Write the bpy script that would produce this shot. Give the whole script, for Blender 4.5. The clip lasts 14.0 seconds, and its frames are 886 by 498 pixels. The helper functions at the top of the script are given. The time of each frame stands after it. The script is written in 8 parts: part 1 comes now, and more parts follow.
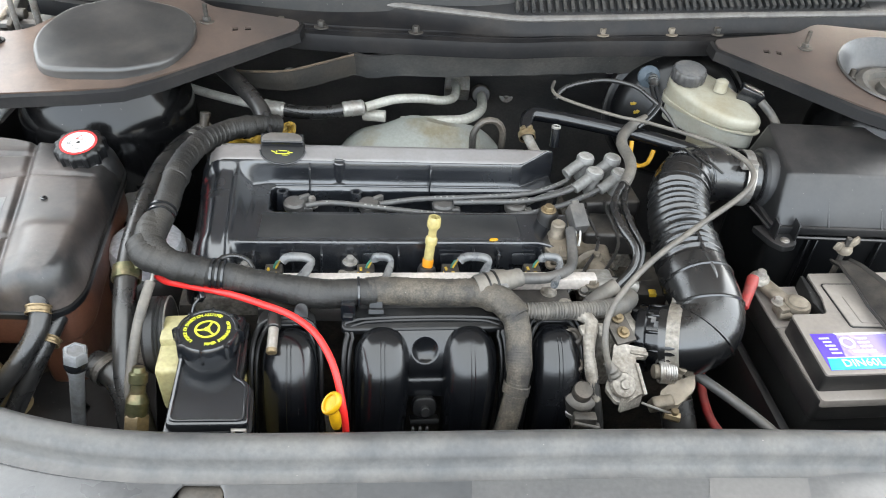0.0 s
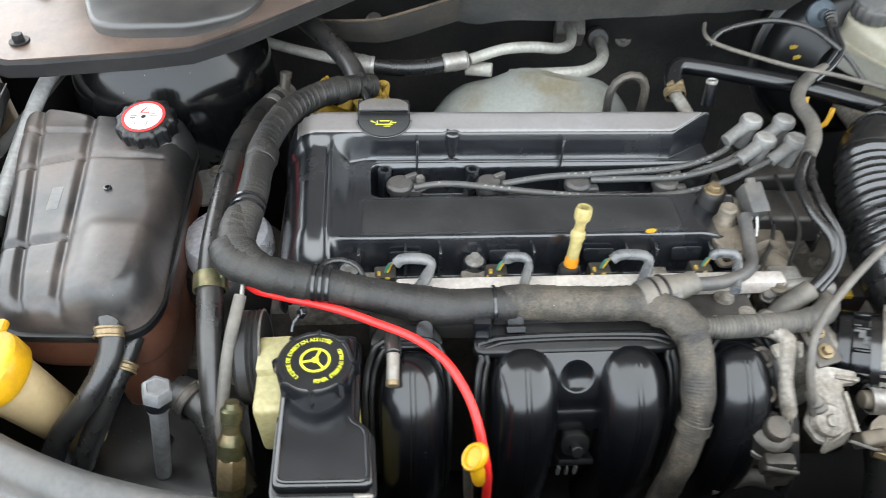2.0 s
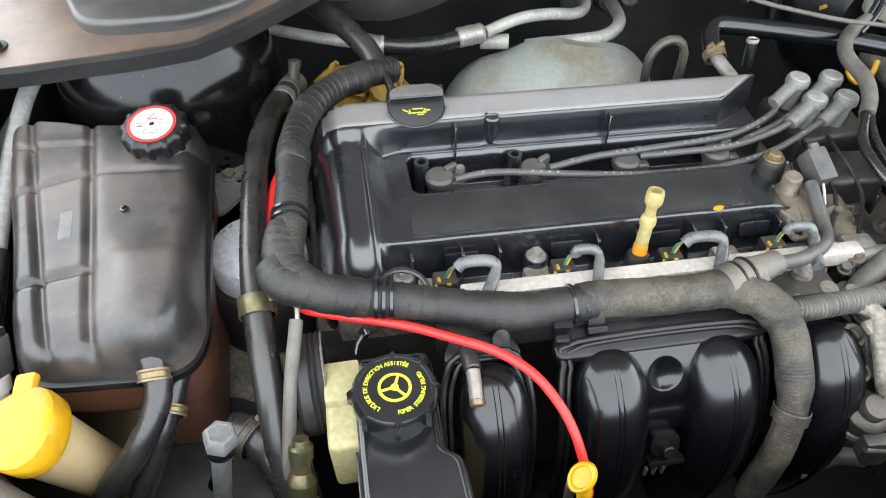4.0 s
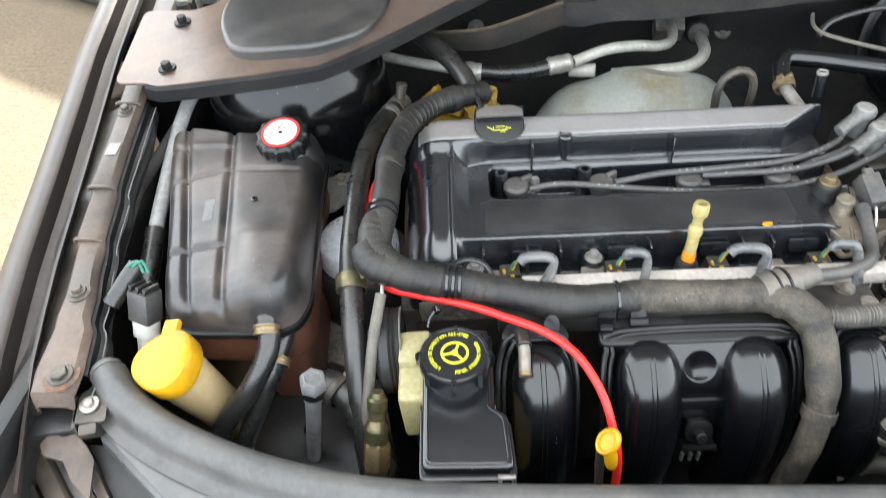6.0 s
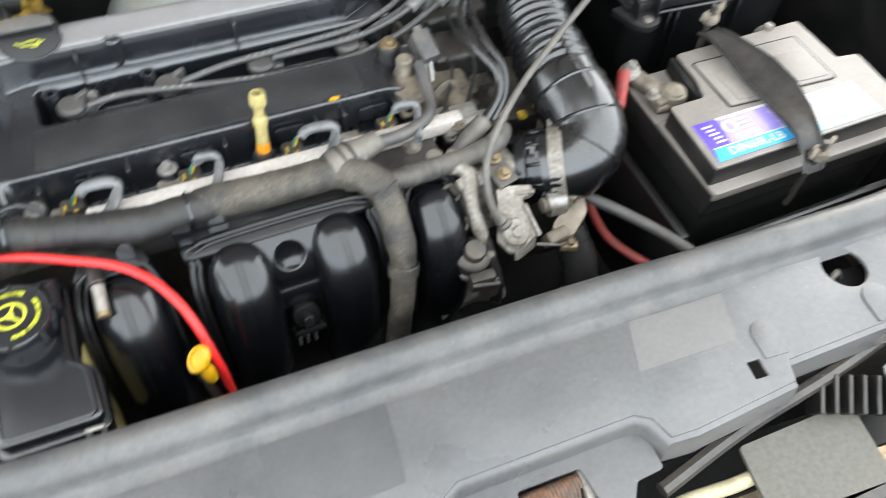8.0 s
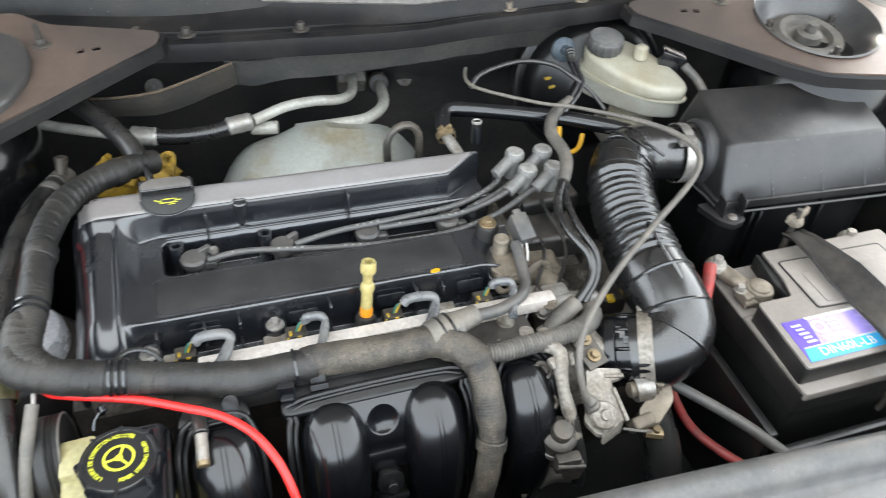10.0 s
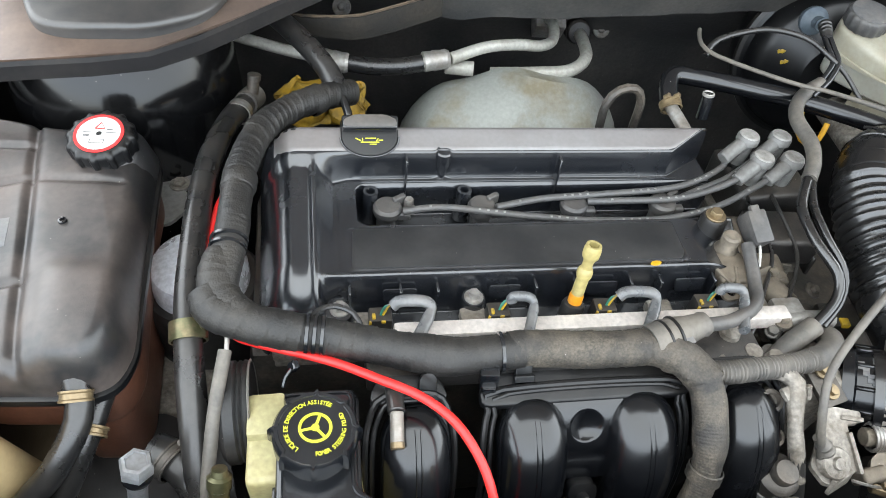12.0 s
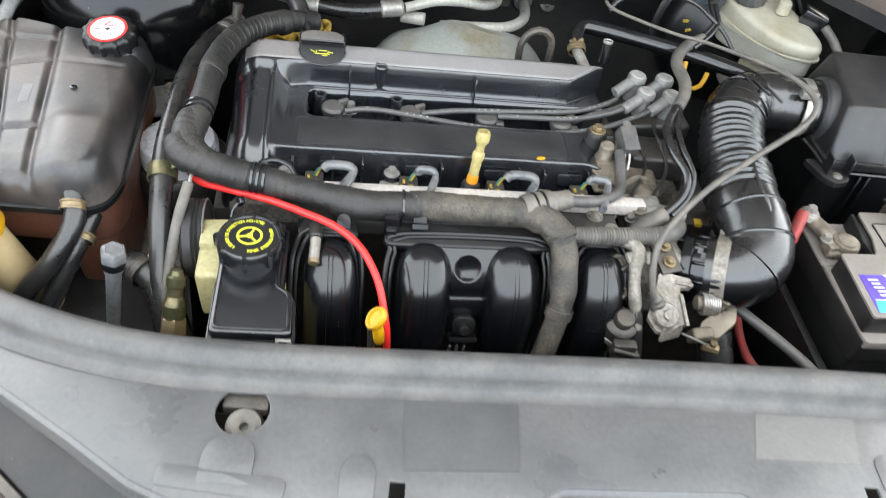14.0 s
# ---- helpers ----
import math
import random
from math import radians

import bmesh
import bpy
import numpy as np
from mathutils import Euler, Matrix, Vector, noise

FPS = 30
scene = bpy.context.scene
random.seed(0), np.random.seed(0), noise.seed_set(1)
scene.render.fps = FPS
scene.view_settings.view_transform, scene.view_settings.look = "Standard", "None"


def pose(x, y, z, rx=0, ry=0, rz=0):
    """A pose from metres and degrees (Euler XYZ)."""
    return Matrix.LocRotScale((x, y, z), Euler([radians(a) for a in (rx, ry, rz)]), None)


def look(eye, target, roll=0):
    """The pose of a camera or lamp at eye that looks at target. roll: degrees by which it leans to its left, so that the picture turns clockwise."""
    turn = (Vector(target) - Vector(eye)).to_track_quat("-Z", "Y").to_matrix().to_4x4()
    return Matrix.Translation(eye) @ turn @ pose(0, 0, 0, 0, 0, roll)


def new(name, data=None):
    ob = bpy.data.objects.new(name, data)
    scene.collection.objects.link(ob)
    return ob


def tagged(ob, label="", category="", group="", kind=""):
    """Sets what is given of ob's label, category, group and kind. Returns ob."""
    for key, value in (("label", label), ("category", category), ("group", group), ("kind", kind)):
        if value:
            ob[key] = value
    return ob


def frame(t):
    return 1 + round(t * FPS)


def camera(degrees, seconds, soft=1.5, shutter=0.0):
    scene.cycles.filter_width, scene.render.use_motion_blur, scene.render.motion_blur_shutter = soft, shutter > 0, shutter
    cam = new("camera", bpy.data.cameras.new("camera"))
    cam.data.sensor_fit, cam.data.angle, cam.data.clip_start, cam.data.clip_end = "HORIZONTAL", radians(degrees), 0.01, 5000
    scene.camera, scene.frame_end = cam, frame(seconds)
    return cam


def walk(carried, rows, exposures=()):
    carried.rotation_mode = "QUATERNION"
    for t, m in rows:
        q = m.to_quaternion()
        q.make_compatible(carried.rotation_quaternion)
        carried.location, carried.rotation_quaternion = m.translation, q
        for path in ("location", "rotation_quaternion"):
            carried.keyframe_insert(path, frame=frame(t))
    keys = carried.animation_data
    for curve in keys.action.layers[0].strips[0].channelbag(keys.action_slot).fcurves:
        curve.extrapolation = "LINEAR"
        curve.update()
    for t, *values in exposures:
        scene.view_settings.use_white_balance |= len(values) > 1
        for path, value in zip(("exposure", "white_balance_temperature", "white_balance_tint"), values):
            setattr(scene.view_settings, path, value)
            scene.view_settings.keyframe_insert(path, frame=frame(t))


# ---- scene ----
cam = camera(62.8, 14.0, soft=0.35, shutter=0.4)
# seconds, eye, turn
WALK = [
    (0.00, 0.0154, -0.7822, 1.4122, 50.76, -2.77, -0.28),
    (0.50, 0.0123, -0.7836, 1.4205, 51.40, -1.73, 1.06),
    (1.00, 0.0029, -0.7771, 1.4196, 51.51, -1.07, 2.61),
    (1.50, -0.0244, -0.7096, 1.3875, 49.43, -0.60, 3.54),
    (2.00, -0.0756, -0.6187, 1.3492, 45.68, 0.10, 2.23),
    (2.20, -0.1065, -0.5847, 1.3401, 44.01, 0.14, 0.83),
    (2.90, -0.1636, -0.5278, 1.3217, 40.87, 0.28, -2.70),
    (3.60, -0.1714, -0.5360, 1.3232, 41.26, 0.63, -4.07),
    (4.30, -0.1604, -0.5756, 1.3474, 44.92, 1.46, -1.91),
    (4.50, -0.1569, -0.5904, 1.3598, 46.67, 1.85, -0.45),
    (5.00, -0.1531, -0.6122, 1.3878, 49.52, 3.13, 2.77),
    (5.50, -0.1361, -0.6292, 1.3923, 49.33, 4.66, 4.93),
    (6.00, -0.1178, -0.6499, 1.3866, 45.36, 5.37, 5.55),
    (6.50, -0.0987, -0.6756, 1.3871, 40.16, 5.02, 4.39),
    (7.00, -0.0755, -0.6732, 1.3732, 33.99, 3.18, 0.66),
    (7.50, -0.0290, -0.6588, 1.3665, 31.68, 0.47, -7.24),
    (8.00, 0.0285, -0.6352, 1.3858, 34.63, -1.69, -18.13),
    (8.20, 0.0289, -0.6352, 1.3872, 37.96, -2.38, -22.85),
    (8.70, 0.0242, -0.6344, 1.3926, 43.48, -3.12, -27.56),
    (9.25, 0.0088, -0.6318, 1.4019, 46.47, -2.82, -23.64),
    (9.80, -0.0138, -0.6283, 1.4108, 47.14, -2.26, -15.27),
    (10.30, -0.0376, -0.6250, 1.4156, 46.51, -2.29, -8.21),
    (10.50, -0.0491, -0.6235, 1.4166, 46.06, -2.54, -5.65),
    (11.00, -0.0841, -0.5913, 1.4065, 45.23, -2.87, -2.63),
    (11.50, -0.1146, -0.5389, 1.3792, 43.49, -3.14, -1.81),
    (12.00, -0.1365, -0.5272, 1.3672, 41.79, -3.65, -1.46),
    (12.50, -0.1339, -0.5333, 1.3681, 41.29, -4.15, -0.69),
    (13.00, -0.1191, -0.5580, 1.3730, 41.66, -4.73, 0.54),
    (13.50, -0.0748, -0.6532, 1.3901, 42.70, -5.40, 1.45),
    (14.00, -0.0383, -0.7582, 1.3954, 43.55, -5.39, 1.73),
]
walk(cam, [(t, pose(x, y, z, rx, ry, rz)) for t, x, y, z, rx, ry, rz in WALK], exposures=[(0, 3.85, 6400, 2), (14, 3.85, 6400, 2)])

# ---- world and light ----
world = bpy.data.worlds.new("sky")
scene.world = world
world.use_nodes = True
wn = world.node_tree
sky = wn.nodes.new("ShaderNodeTexSky")
sky.sky_type = 'NISHITA'
sky.sun_disc = False
sky.sun_elevation, sky.sun_rotation = radians(26), radians(14)
sky.dust_density, sky.air_density, sky.ozone_density = 6.0, 0.45, 0.4
wn.nodes["Background"].inputs["Strength"].default_value = 0.15
haze = wn.nodes.new("ShaderNodeMix")
haze.data_type = 'RGBA'
haze.inputs["Factor"].default_value = 0.65
haze.inputs["B"].default_value = (2.82, 2.76, 2.74, 1)
wn.links.new(sky.outputs["Color"], haze.inputs["A"])
wn.links.new(haze.outputs["Result"], wn.nodes["Background"].inputs["Color"])
sun = new("sun", bpy.data.lights.new("sun", "SUN"))
sun.data.energy, sun.data.angle, sun.data.color = 3.4, radians(0.6), (1.0, 0.94, 0.86)
sun.matrix_world = look((0.8, 3.2, 2.46), (0, 0, 0.85))


# ---- building helpers ----
ENG = pose(0, 0, 0.85, -2, 0, 0) @ pose(0, 0, 0, 0, 2.6, 0) @ pose(0, 0, 0, 0, 0, 6.5)


def thing(name, at, label, category, group="", kind=""):
    ob = new(name)
    ob.empty_display_size = 0.03
    ob.location = at
    bpy.context.view_layer.update()
    return tagged(ob, label, category, group, kind)


def part(name, bm, material, parent=None, label="", m=None, sharp=38):
    """Links a bmesh as one mesh object, under a thing or a part. The mesh is given in the world, or in the axes of m."""
    if m is not None:
        bm.transform(m)
    me = bpy.data.meshes.new(name)
    bm.to_mesh(me)
    bm.free()
    me.materials.append(material)
    me.polygons.foreach_set("use_smooth", [True] * len(me.polygons))
    me.set_sharp_from_angle(angle=radians(sharp))
    ob = new(name, me)
    if parent is not None:
        ob.parent = parent
        up = parent
        while up.parent is not None:
            up = up.parent
        top = Matrix.Translation(up.location)
        ob.matrix_parent_inverse = top.inverted() if up == parent and parent.data is None else Matrix.Identity(4)
    return tagged(ob, label)


def ease(bm, width, angle=40, seg=2):
    edges = [e for e in bm.edges if len(e.link_faces) == 2 and e.calc_face_angle(0) > radians(angle)]
    if edges and width > 0:
        bmesh.ops.bevel(bm, geom=edges, offset=width, segments=seg, affect='EDGES', profile=0.6, clamp_overlap=True)
    return bm


def box(cx, cy, cz, sx, sy, sz, bev=0.002, seg=2, m=None, taper=1.0):
    bm = bmesh.new()
    bmesh.ops.create_cube(bm, size=1)
    for v in bm.verts:
        k = taper if v.co.z > 0 else 1
        v.co = Vector((v.co.x * sx * k, v.co.y * sy * k, v.co.z * sz))
    ease(bm, bev, 40, seg)
    bm.transform(Matrix.Translation((cx, cy, cz)) @ (m or Matrix.Identity(4)))
    return bm


def join(*bms):
    out = bms[0]
    for b in bms[1:]:
        me = bpy.data.meshes.new("tmp")
        b.to_mesh(me)
        b.free()
        out.from_mesh(me)
        bpy.data.meshes.remove(me)
    return out


def aim(p0, p1):
    d = Vector(p1) - Vector(p0)
    return Matrix.Translation(p0) @ d.to_track_quat("Z", "Y").to_matrix().to_4x4()


def lathe(profile, m=None, n=28, cap=True, wob=None):
    """A turned shape from (radius, height) pairs round z."""
    bm = bmesh.new()
    rings = []
    for r, z in profile:
        rings.append([bm.verts.new(((r * (wob(a * math.tau / n, z) if wob else 1)) * math.cos(a * math.tau / n), (r * (wob(a * math.tau / n, z) if wob else 1)) * math.sin(a * math.tau / n), z)) for a in range(n)])
    for a, b in zip(rings, rings[1:]):
        for i in range(n):
            bm.faces.new((a[i], a[(i + 1) % n], b[(i + 1) % n], b[i]))
    if cap:
        bm.faces.new(list(reversed(rings[0])))
        bm.faces.new(rings[-1])
    bmesh.ops.recalc_face_normals(bm, faces=bm.faces)
    if m is not None:
        bm.transform(m)
    return bm


def rod(p0, p1, r, r1=None, n=16, bev=0.12):
    L = (Vector(p1) - Vector(p0)).length
    r1 = r if r1 is None else r1
    b = min(r, r1, L) * bev
    return lathe([(r - b, 0), (r, b), (r1, L - b), (r1 - b, L)], aim(p0, p1), n)


def spline(pts, step=0.008):
    """Points along a smooth curve through pts, evenly spaced."""
    P = [Vector(p) for p in pts]
    P = [P[0] * 2 - P[1]] + P + [P[-1] * 2 - P[-2]]
    out = []
    for i in range(1, len(P) - 2):
        a, b, c, d = P[i - 1:i + 3]
        n = max(2, int((c - b).length / step))
        for k in range(n):
            t = k / n
            out.append(0.5 * (2 * b + (c - a) * t + (2 * a - 5 * b + 4 * c - d) * t * t + (3 * b - a - 3 * c + d) * t ** 3))
    out.append(P[-2])
    return out


def tube(pts, r, n=12, step=0.008, rfun=None, smooth=True):
    """A hose or cable through pts; rfun(s, length, angle) scales its radius along the way."""
    path = spline(pts, step) if smooth else [Vector(p) for p in pts]
    bm = bmesh.new()
    tang = [(path[min(i + 1, len(path) - 1)] - path[max(i - 1, 0)]).normalized() for i in range(len(path))]
    side = tang[0].orthogonal().normalized()
    s, total = 0.0, sum((b - a).length for a, b in zip(path, path[1:]))
    rings = []
    for i, p in enumerate(path):
        if i:
            s += (p - path[i - 1]).length
        side = (side - tang[i] * side.dot(tang[i])).normalized()
        up = tang[i].cross(side)
        ring = []
        for k in range(n):
            a = k * math.tau / n
            rr = r * (rfun(s, total, a) if rfun else 1)
            ring.append(bm.verts.new(p + side * rr * math.cos(a) + up * rr * math.sin(a)))
        rings.append(ring)
    for a, b in zip(rings, rings[1:]):
        for k in range(n):
            bm.faces.new((a[k], a[(k + 1) % n], b[(k + 1) % n], b[k]))
    bm.faces.new(list(reversed(rings[0])))
    bm.faces.new(rings[-1])
    bmesh.ops.recalc_face_normals(bm, faces=bm.faces)
    return bm


def prism(outline, z0, z1, bev=0.002, seg=2, tilt=None, m=None):
    """An outline in x, y raised from z0 to z1; tilt(x, y) adds to the top's height."""
    bm = bmesh.new()
    lo = [bm.verts.new((x, y, z0)) for x, y in outline]
    hi = [bm.verts.new((x, y, z1 + (tilt(x, y) if tilt else 0))) for x, y in outline]
    n = len(lo)
    bm.faces.new(list(reversed(lo)))
    bm.faces.new(hi)
    for i in range(n):
        bm.faces.new((lo[i], lo[(i + 1) % n], hi[(i + 1) % n], hi[i]))
    bmesh.ops.recalc_face_normals(bm, faces=bm.faces)
    ease(bm, bev, 40, seg)
    if m is not None:
        bm.transform(m)
    return bm


def rounded(pts, r=0.012, n=4):
    """A polygon with its corners rounded."""
    out = []
    P = [Vector((x, y)) for x, y in pts]
    for i, p in enumerate(P):
        a, b = P[i - 1], P[(i + 1) % len(P)]
        da, db = a - p, b - p
        ra = min(r, da.length * 0.45)
        rb = min(r, db.length * 0.45)
        s, e = p + da.normalized() * ra, p + db.normalized() * rb
        for k in range(n + 1):
            t = k / n
            out.append(tuple((1 - t) ** 2 * s + 2 * t * (1 - t) * p + t * t * e))
    return out


def loft(sections, closed=True, caps=True):
    bm = bmesh.new()
    rings = [[bm.verts.new(p) for p in s] for s in sections]
    n = len(rings[0])
    for a, b in zip(rings, rings[1:]):
        for i in range(n if closed else n - 1):
            bm.faces.new((a[i], a[(i + 1) % n], b[(i + 1) % n], b[i]))
    if caps and closed:
        bm.faces.new(list(reversed(rings[0])))
        bm.faces.new(rings[-1])
    bmesh.ops.recalc_face_normals(bm, faces=bm.faces)
    return bm


def along(profile, path, thick=0.003):
    """A sheet: a profile of (offset outwards, height) carried along a path in x, y; outwards is to the right of the way."""
    bm = bmesh.new()
    rows = []
    P = [Vector(p) for p in path]
    for i, p in enumerate(P):
        d = (P[min(i + 1, len(P) - 1)] - P[max(i - 1, 0)])
        d2 = Vector((d.x, d.y)).normalized()
        out = Vector((d2.y, -d2.x))
        rows.append([bm.verts.new((p.x + out.x * o, p.y + out.y * o, (p.z if len(p) > 2 else 0) + h)) for o, h in profile])
    for a, b in zip(rows, rows[1:]):
        for i in range(len(profile) - 1):
            bm.faces.new((a[i], a[i + 1], b[i + 1], b[i]))
    bmesh.ops.recalc_face_normals(bm, faces=bm.faces)
    if thick:
        bmesh.ops.solidify(bm, geom=bm.faces[:], thickness=thick)
    return bm


def bolt_mesh(at, r=0.006, h=0.006, washer=0.009, up=(0, 0, 1)):
    m = aim(at, Vector(at) + Vector(up))
    b = lathe([(washer, 0), (washer, 0.0012), (washer * 0.95, 0.0018), (r * 1.05, 0.002)], m, 20)
    c = lathe([(r, 0.0015), (r, h * 0.85), (r * 0.88, h)], m, 6)
    return join(b, c)


def lettering(text, size, m, depth=0.0004):
    """Letters of the built-in font as a mesh, laid in the plane of m."""
    cu = bpy.data.curves.new("letters", 'FONT')
    cu.body, cu.size, cu.extrude, cu.align_x, cu.align_y = text, size, depth, 'CENTER', 'CENTER'
    cu.resolution_u = 2
    ob = bpy.data.objects.new("letters", cu)
    scene.collection.objects.link(ob)
    dg = bpy.context.evaluated_depsgraph_get()
    dg.update()
    me = bpy.data.meshes.new_from_object(ob.evaluated_get(dg))
    bm = bmesh.new()
    bm.from_mesh(me)
    bpy.data.objects.remove(ob)
    bpy.data.meshes.remove(me)
    bpy.data.curves.remove(cu)
    bm.transform(m)
    return bm


# ---- materials ----
def material(name, base, rough, metal=0.0, second=None, scale=18.0, mix=(0.45, 0.7), grain=0.15, bump=0.15, bump_scale=900.0, rough_var=0.12, spec=0.5, coat=0.0, trans=0.0, fine=220.0, dust=0.0, dust_colour=(0.20, 0.165, 0.13), specks=0.0):
    """A surface with two scales of variation: broad patches of a second colour, and a fine grain with relief."""
    mt = bpy.data.materials.new(name)
    mt.use_nodes = True
    nt = mt.node_tree
    N, L = nt.nodes, nt.links
    bs = N["Principled BSDF"]
    geo = N.new("ShaderNodeNewGeometry")
    big = N.new("ShaderNodeTexNoise")
    big.inputs["Scale"].default_value, big.inputs["Detail"].default_value, big.inputs["Roughness"].default_value = scale, 6, 0.62
    small = N.new("ShaderNodeTexNoise")
    small.inputs["Scale"].default_value, small.inputs["Detail"].default_value = fine, 3
    for tex in (big, small):
        L.new(geo.outputs["Position"], tex.inputs["Vector"])
    ramp = N.new("ShaderNodeMapRange")
    ramp.inputs["From Min"].default_value, ramp.inputs["From Max"].default_value = mix
    L.new(big.outputs["Fac"], ramp.inputs["Value"])
    m1 = N.new("ShaderNodeMix")
    m1.data_type = 'RGBA'
    second = second or tuple(c * 1.5 for c in base)
    m1.inputs["A"].default_value, m1.inputs["B"].default_value = (*base, 1), (*second, 1)
    L.new(ramp.outputs["Result"], m1.inputs["Factor"])
    gr = N.new("ShaderNodeMapRange")
    gr.inputs["From Min"].default_value, gr.inputs["From Max"].default_value = 0.3, 0.7
    gr.inputs["To Min"].default_value, gr.inputs["To Max"].default_value = 1 - grain, 1 + grain
    L.new(small.outputs["Fac"], gr.inputs["Value"])
    m2 = N.new("ShaderNodeMix")
    m2.data_type, m2.blend_type = 'RGBA', 'MULTIPLY'
    m2.inputs["Factor"].default_value = 1
    L.new(m1.outputs["Result"], m2.inputs["A"])
    L.new(gr.outputs["Result"], m2.inputs["B"])
    colour = m2.outputs["Result"]
    if dust > 0:
        # loose dust settles on faces that look up, in uneven patches
        sep = N.new("ShaderNodeSeparateXYZ")
        L.new(geo.outputs["Normal"], sep.inputs["Vector"])
        up = N.new("ShaderNodeMapRange")
        up.inputs["From Min"].default_value, up.inputs["From Max"].default_value = 0.1, 1.0
        L.new(sep.outputs["Z"], up.inputs["Value"])
        cloud = N.new("ShaderNodeTexNoise")
        cloud.inputs["Scale"].default_value, cloud.inputs["Detail"].default_value, cloud.inputs["Roughness"].default_value = 24, 8, 0.7
        L.new(geo.outputs["Position"], cloud.inputs["Vector"])
        patch = N.new("ShaderNodeMapRange")
        patch.inputs["From Min"].default_value, patch.inputs["From Max"].default_value = 0.38, 0.66
        patch.inputs["To Max"].default_value = dust
        L.new(cloud.outputs["Fac"], patch.inputs["Value"])
        mul = N.new("ShaderNodeMath")
        mul.operation = 'MULTIPLY'
        L.new(up.outputs["Result"], mul.inputs[0])
        L.new(patch.outputs["Result"], mul.inputs[1])
        m3 = N.new("ShaderNodeMix")
        m3.data_type = 'RGBA'
        m3.inputs["B"].default_value = (*dust_colour, 1)
        L.new(mul.outputs["Value"], m3.inputs["Factor"])
        L.new(colour, m3.inputs["A"])
        colour = m3.outputs["Result"]
    if specks > 0:
        # scattered pale grit
        cell = N.new("ShaderNodeTexVoronoi")
        cell.inputs["Scale"].default_value = 260
        L.new(geo.outputs["Position"], cell.inputs["Vector"])
        dot = N.new("ShaderNodeMapRange")
        dot.inputs["From Min"].default_value, dot.inputs["From Max"].default_value = 0.12, 0.07
        L.new(cell.outputs["Distance"], dot.inputs["Value"])
        few = N.new("ShaderNodeSeparateColor")
        L.new(cell.outputs["Color"], few.inputs["Color"])
        pick = N.new("ShaderNodeMapRange")
        pick.inputs["From Min"].default_value, pick.inputs["From Max"].default_value = 1 - specks, 1 - specks + 0.01
        L.new(few.outputs["Red"], pick.inputs["Value"])
        both = N.new("ShaderNodeMath")
        both.operation = 'MULTIPLY'
        L.new(dot.outputs["Result"], both.inputs[0])
        L.new(pick.outputs["Result"], both.inputs[1])
        m4 = N.new("ShaderNodeMix")
        m4.data_type = 'RGBA'
        m4.inputs["B"].default_value = (0.35, 0.32, 0.28, 1)
        L.new(both.outputs["Value"], m4.inputs["Factor"])
        L.new(colour, m4.inputs["A"])
        colour = m4.outputs["Result"]
    L.new(colour, bs.inputs["Base Color"])
    rv = N.new("ShaderNodeMapRange")
    rv.inputs["From Min"].default_value, rv.inputs["From Max"].default_value = mix
    rv.inputs["To Min"].default_value, rv.inputs["To Max"].default_value = rough, min(1, rough + rough_var)
    L.new(big.outputs["Fac"], rv.inputs["Value"])
    L.new(rv.outputs["Result"], bs.inputs["Roughness"])
    bs.inputs["Metallic"].default_value = metal
    bs.inputs["Specular IOR Level"].default_value = spec
    bs.inputs["Coat Weight"].default_value = coat
    bs.inputs["Coat Roughness"].default_value = max(0.12, rough * 0.95)
    bs.inputs["Transmission Weight"].default_value = trans
    if bump > 0:
        bt = N.new("ShaderNodeTexNoise")
        bt.inputs["Scale"].default_value, bt.inputs["Detail"].default_value = bump_scale, 3
        L.new(geo.outputs["Position"], bt.inputs["Vector"])
        bp = N.new("ShaderNodeBump")
        bp.inputs["Strength"].default_value, bp.inputs["Distance"].default_value = bump, 0.001
        L.new(bt.outputs["Fac"], bp.inputs["Height"])
        L.new(bp.outputs["Normal"], bs.inputs["Normal"])
    return mt


black_cover = material("satin_black_plastic", (0.0050, 0.0058, 0.0075), 0.2, second=(0.0080, 0.0088, 0.0105), scale=9, bump=0.02, bump_scale=1400, spec=0.8, coat=0.35, dust=0.09, dust_colour=(0.12, 0.12, 0.125), specks=0.02)
black_gloss = material("glossy_black_plastic", (0.0030, 0.0034, 0.0044), 0.20, second=(0.005, 0.0054, 0.0066), scale=12, bump=0.02, spec=0.72, coat=0.0, rough_var=0.08, dust=0.02, dust_colour=(0.13, 0.13, 0.135), specks=0.02)
black_frame = material("dull_black_plastic", (0.0045, 0.0048, 0.0055), 0.3, second=(0.009, 0.009, 0.0095), scale=16, bump=0.05, spec=0.45, dust=0.05, specks=0.03)
cover_sheen = material("sheened_black_plastic", (0.0075, 0.0086, 0.0112), 0.22, second=(0.012, 0.0132, 0.016), scale=9, bump=0.02, bump_scale=1400, spec=0.9, coat=0.6, dust=0.12, dust_colour=(0.12, 0.12, 0.125), specks=0.03)
duct_gloss = material("glossy_black_duct_rubber", (0.0040, 0.0042, 0.0048), 0.23, second=(0.007, 0.007, 0.0075), scale=14, bump=0.03, spec=0.9, coat=0.3, dust=0.06, specks=0.02)
black_dusty = material("dusty_black_plastic", (0.013, 0.0125, 0.0125), 0.36, second=(0.036, 0.033, 0.030), scale=14, mix=(0.42, 0.75), bump=0.2, dust=0.25, specks=0.03)
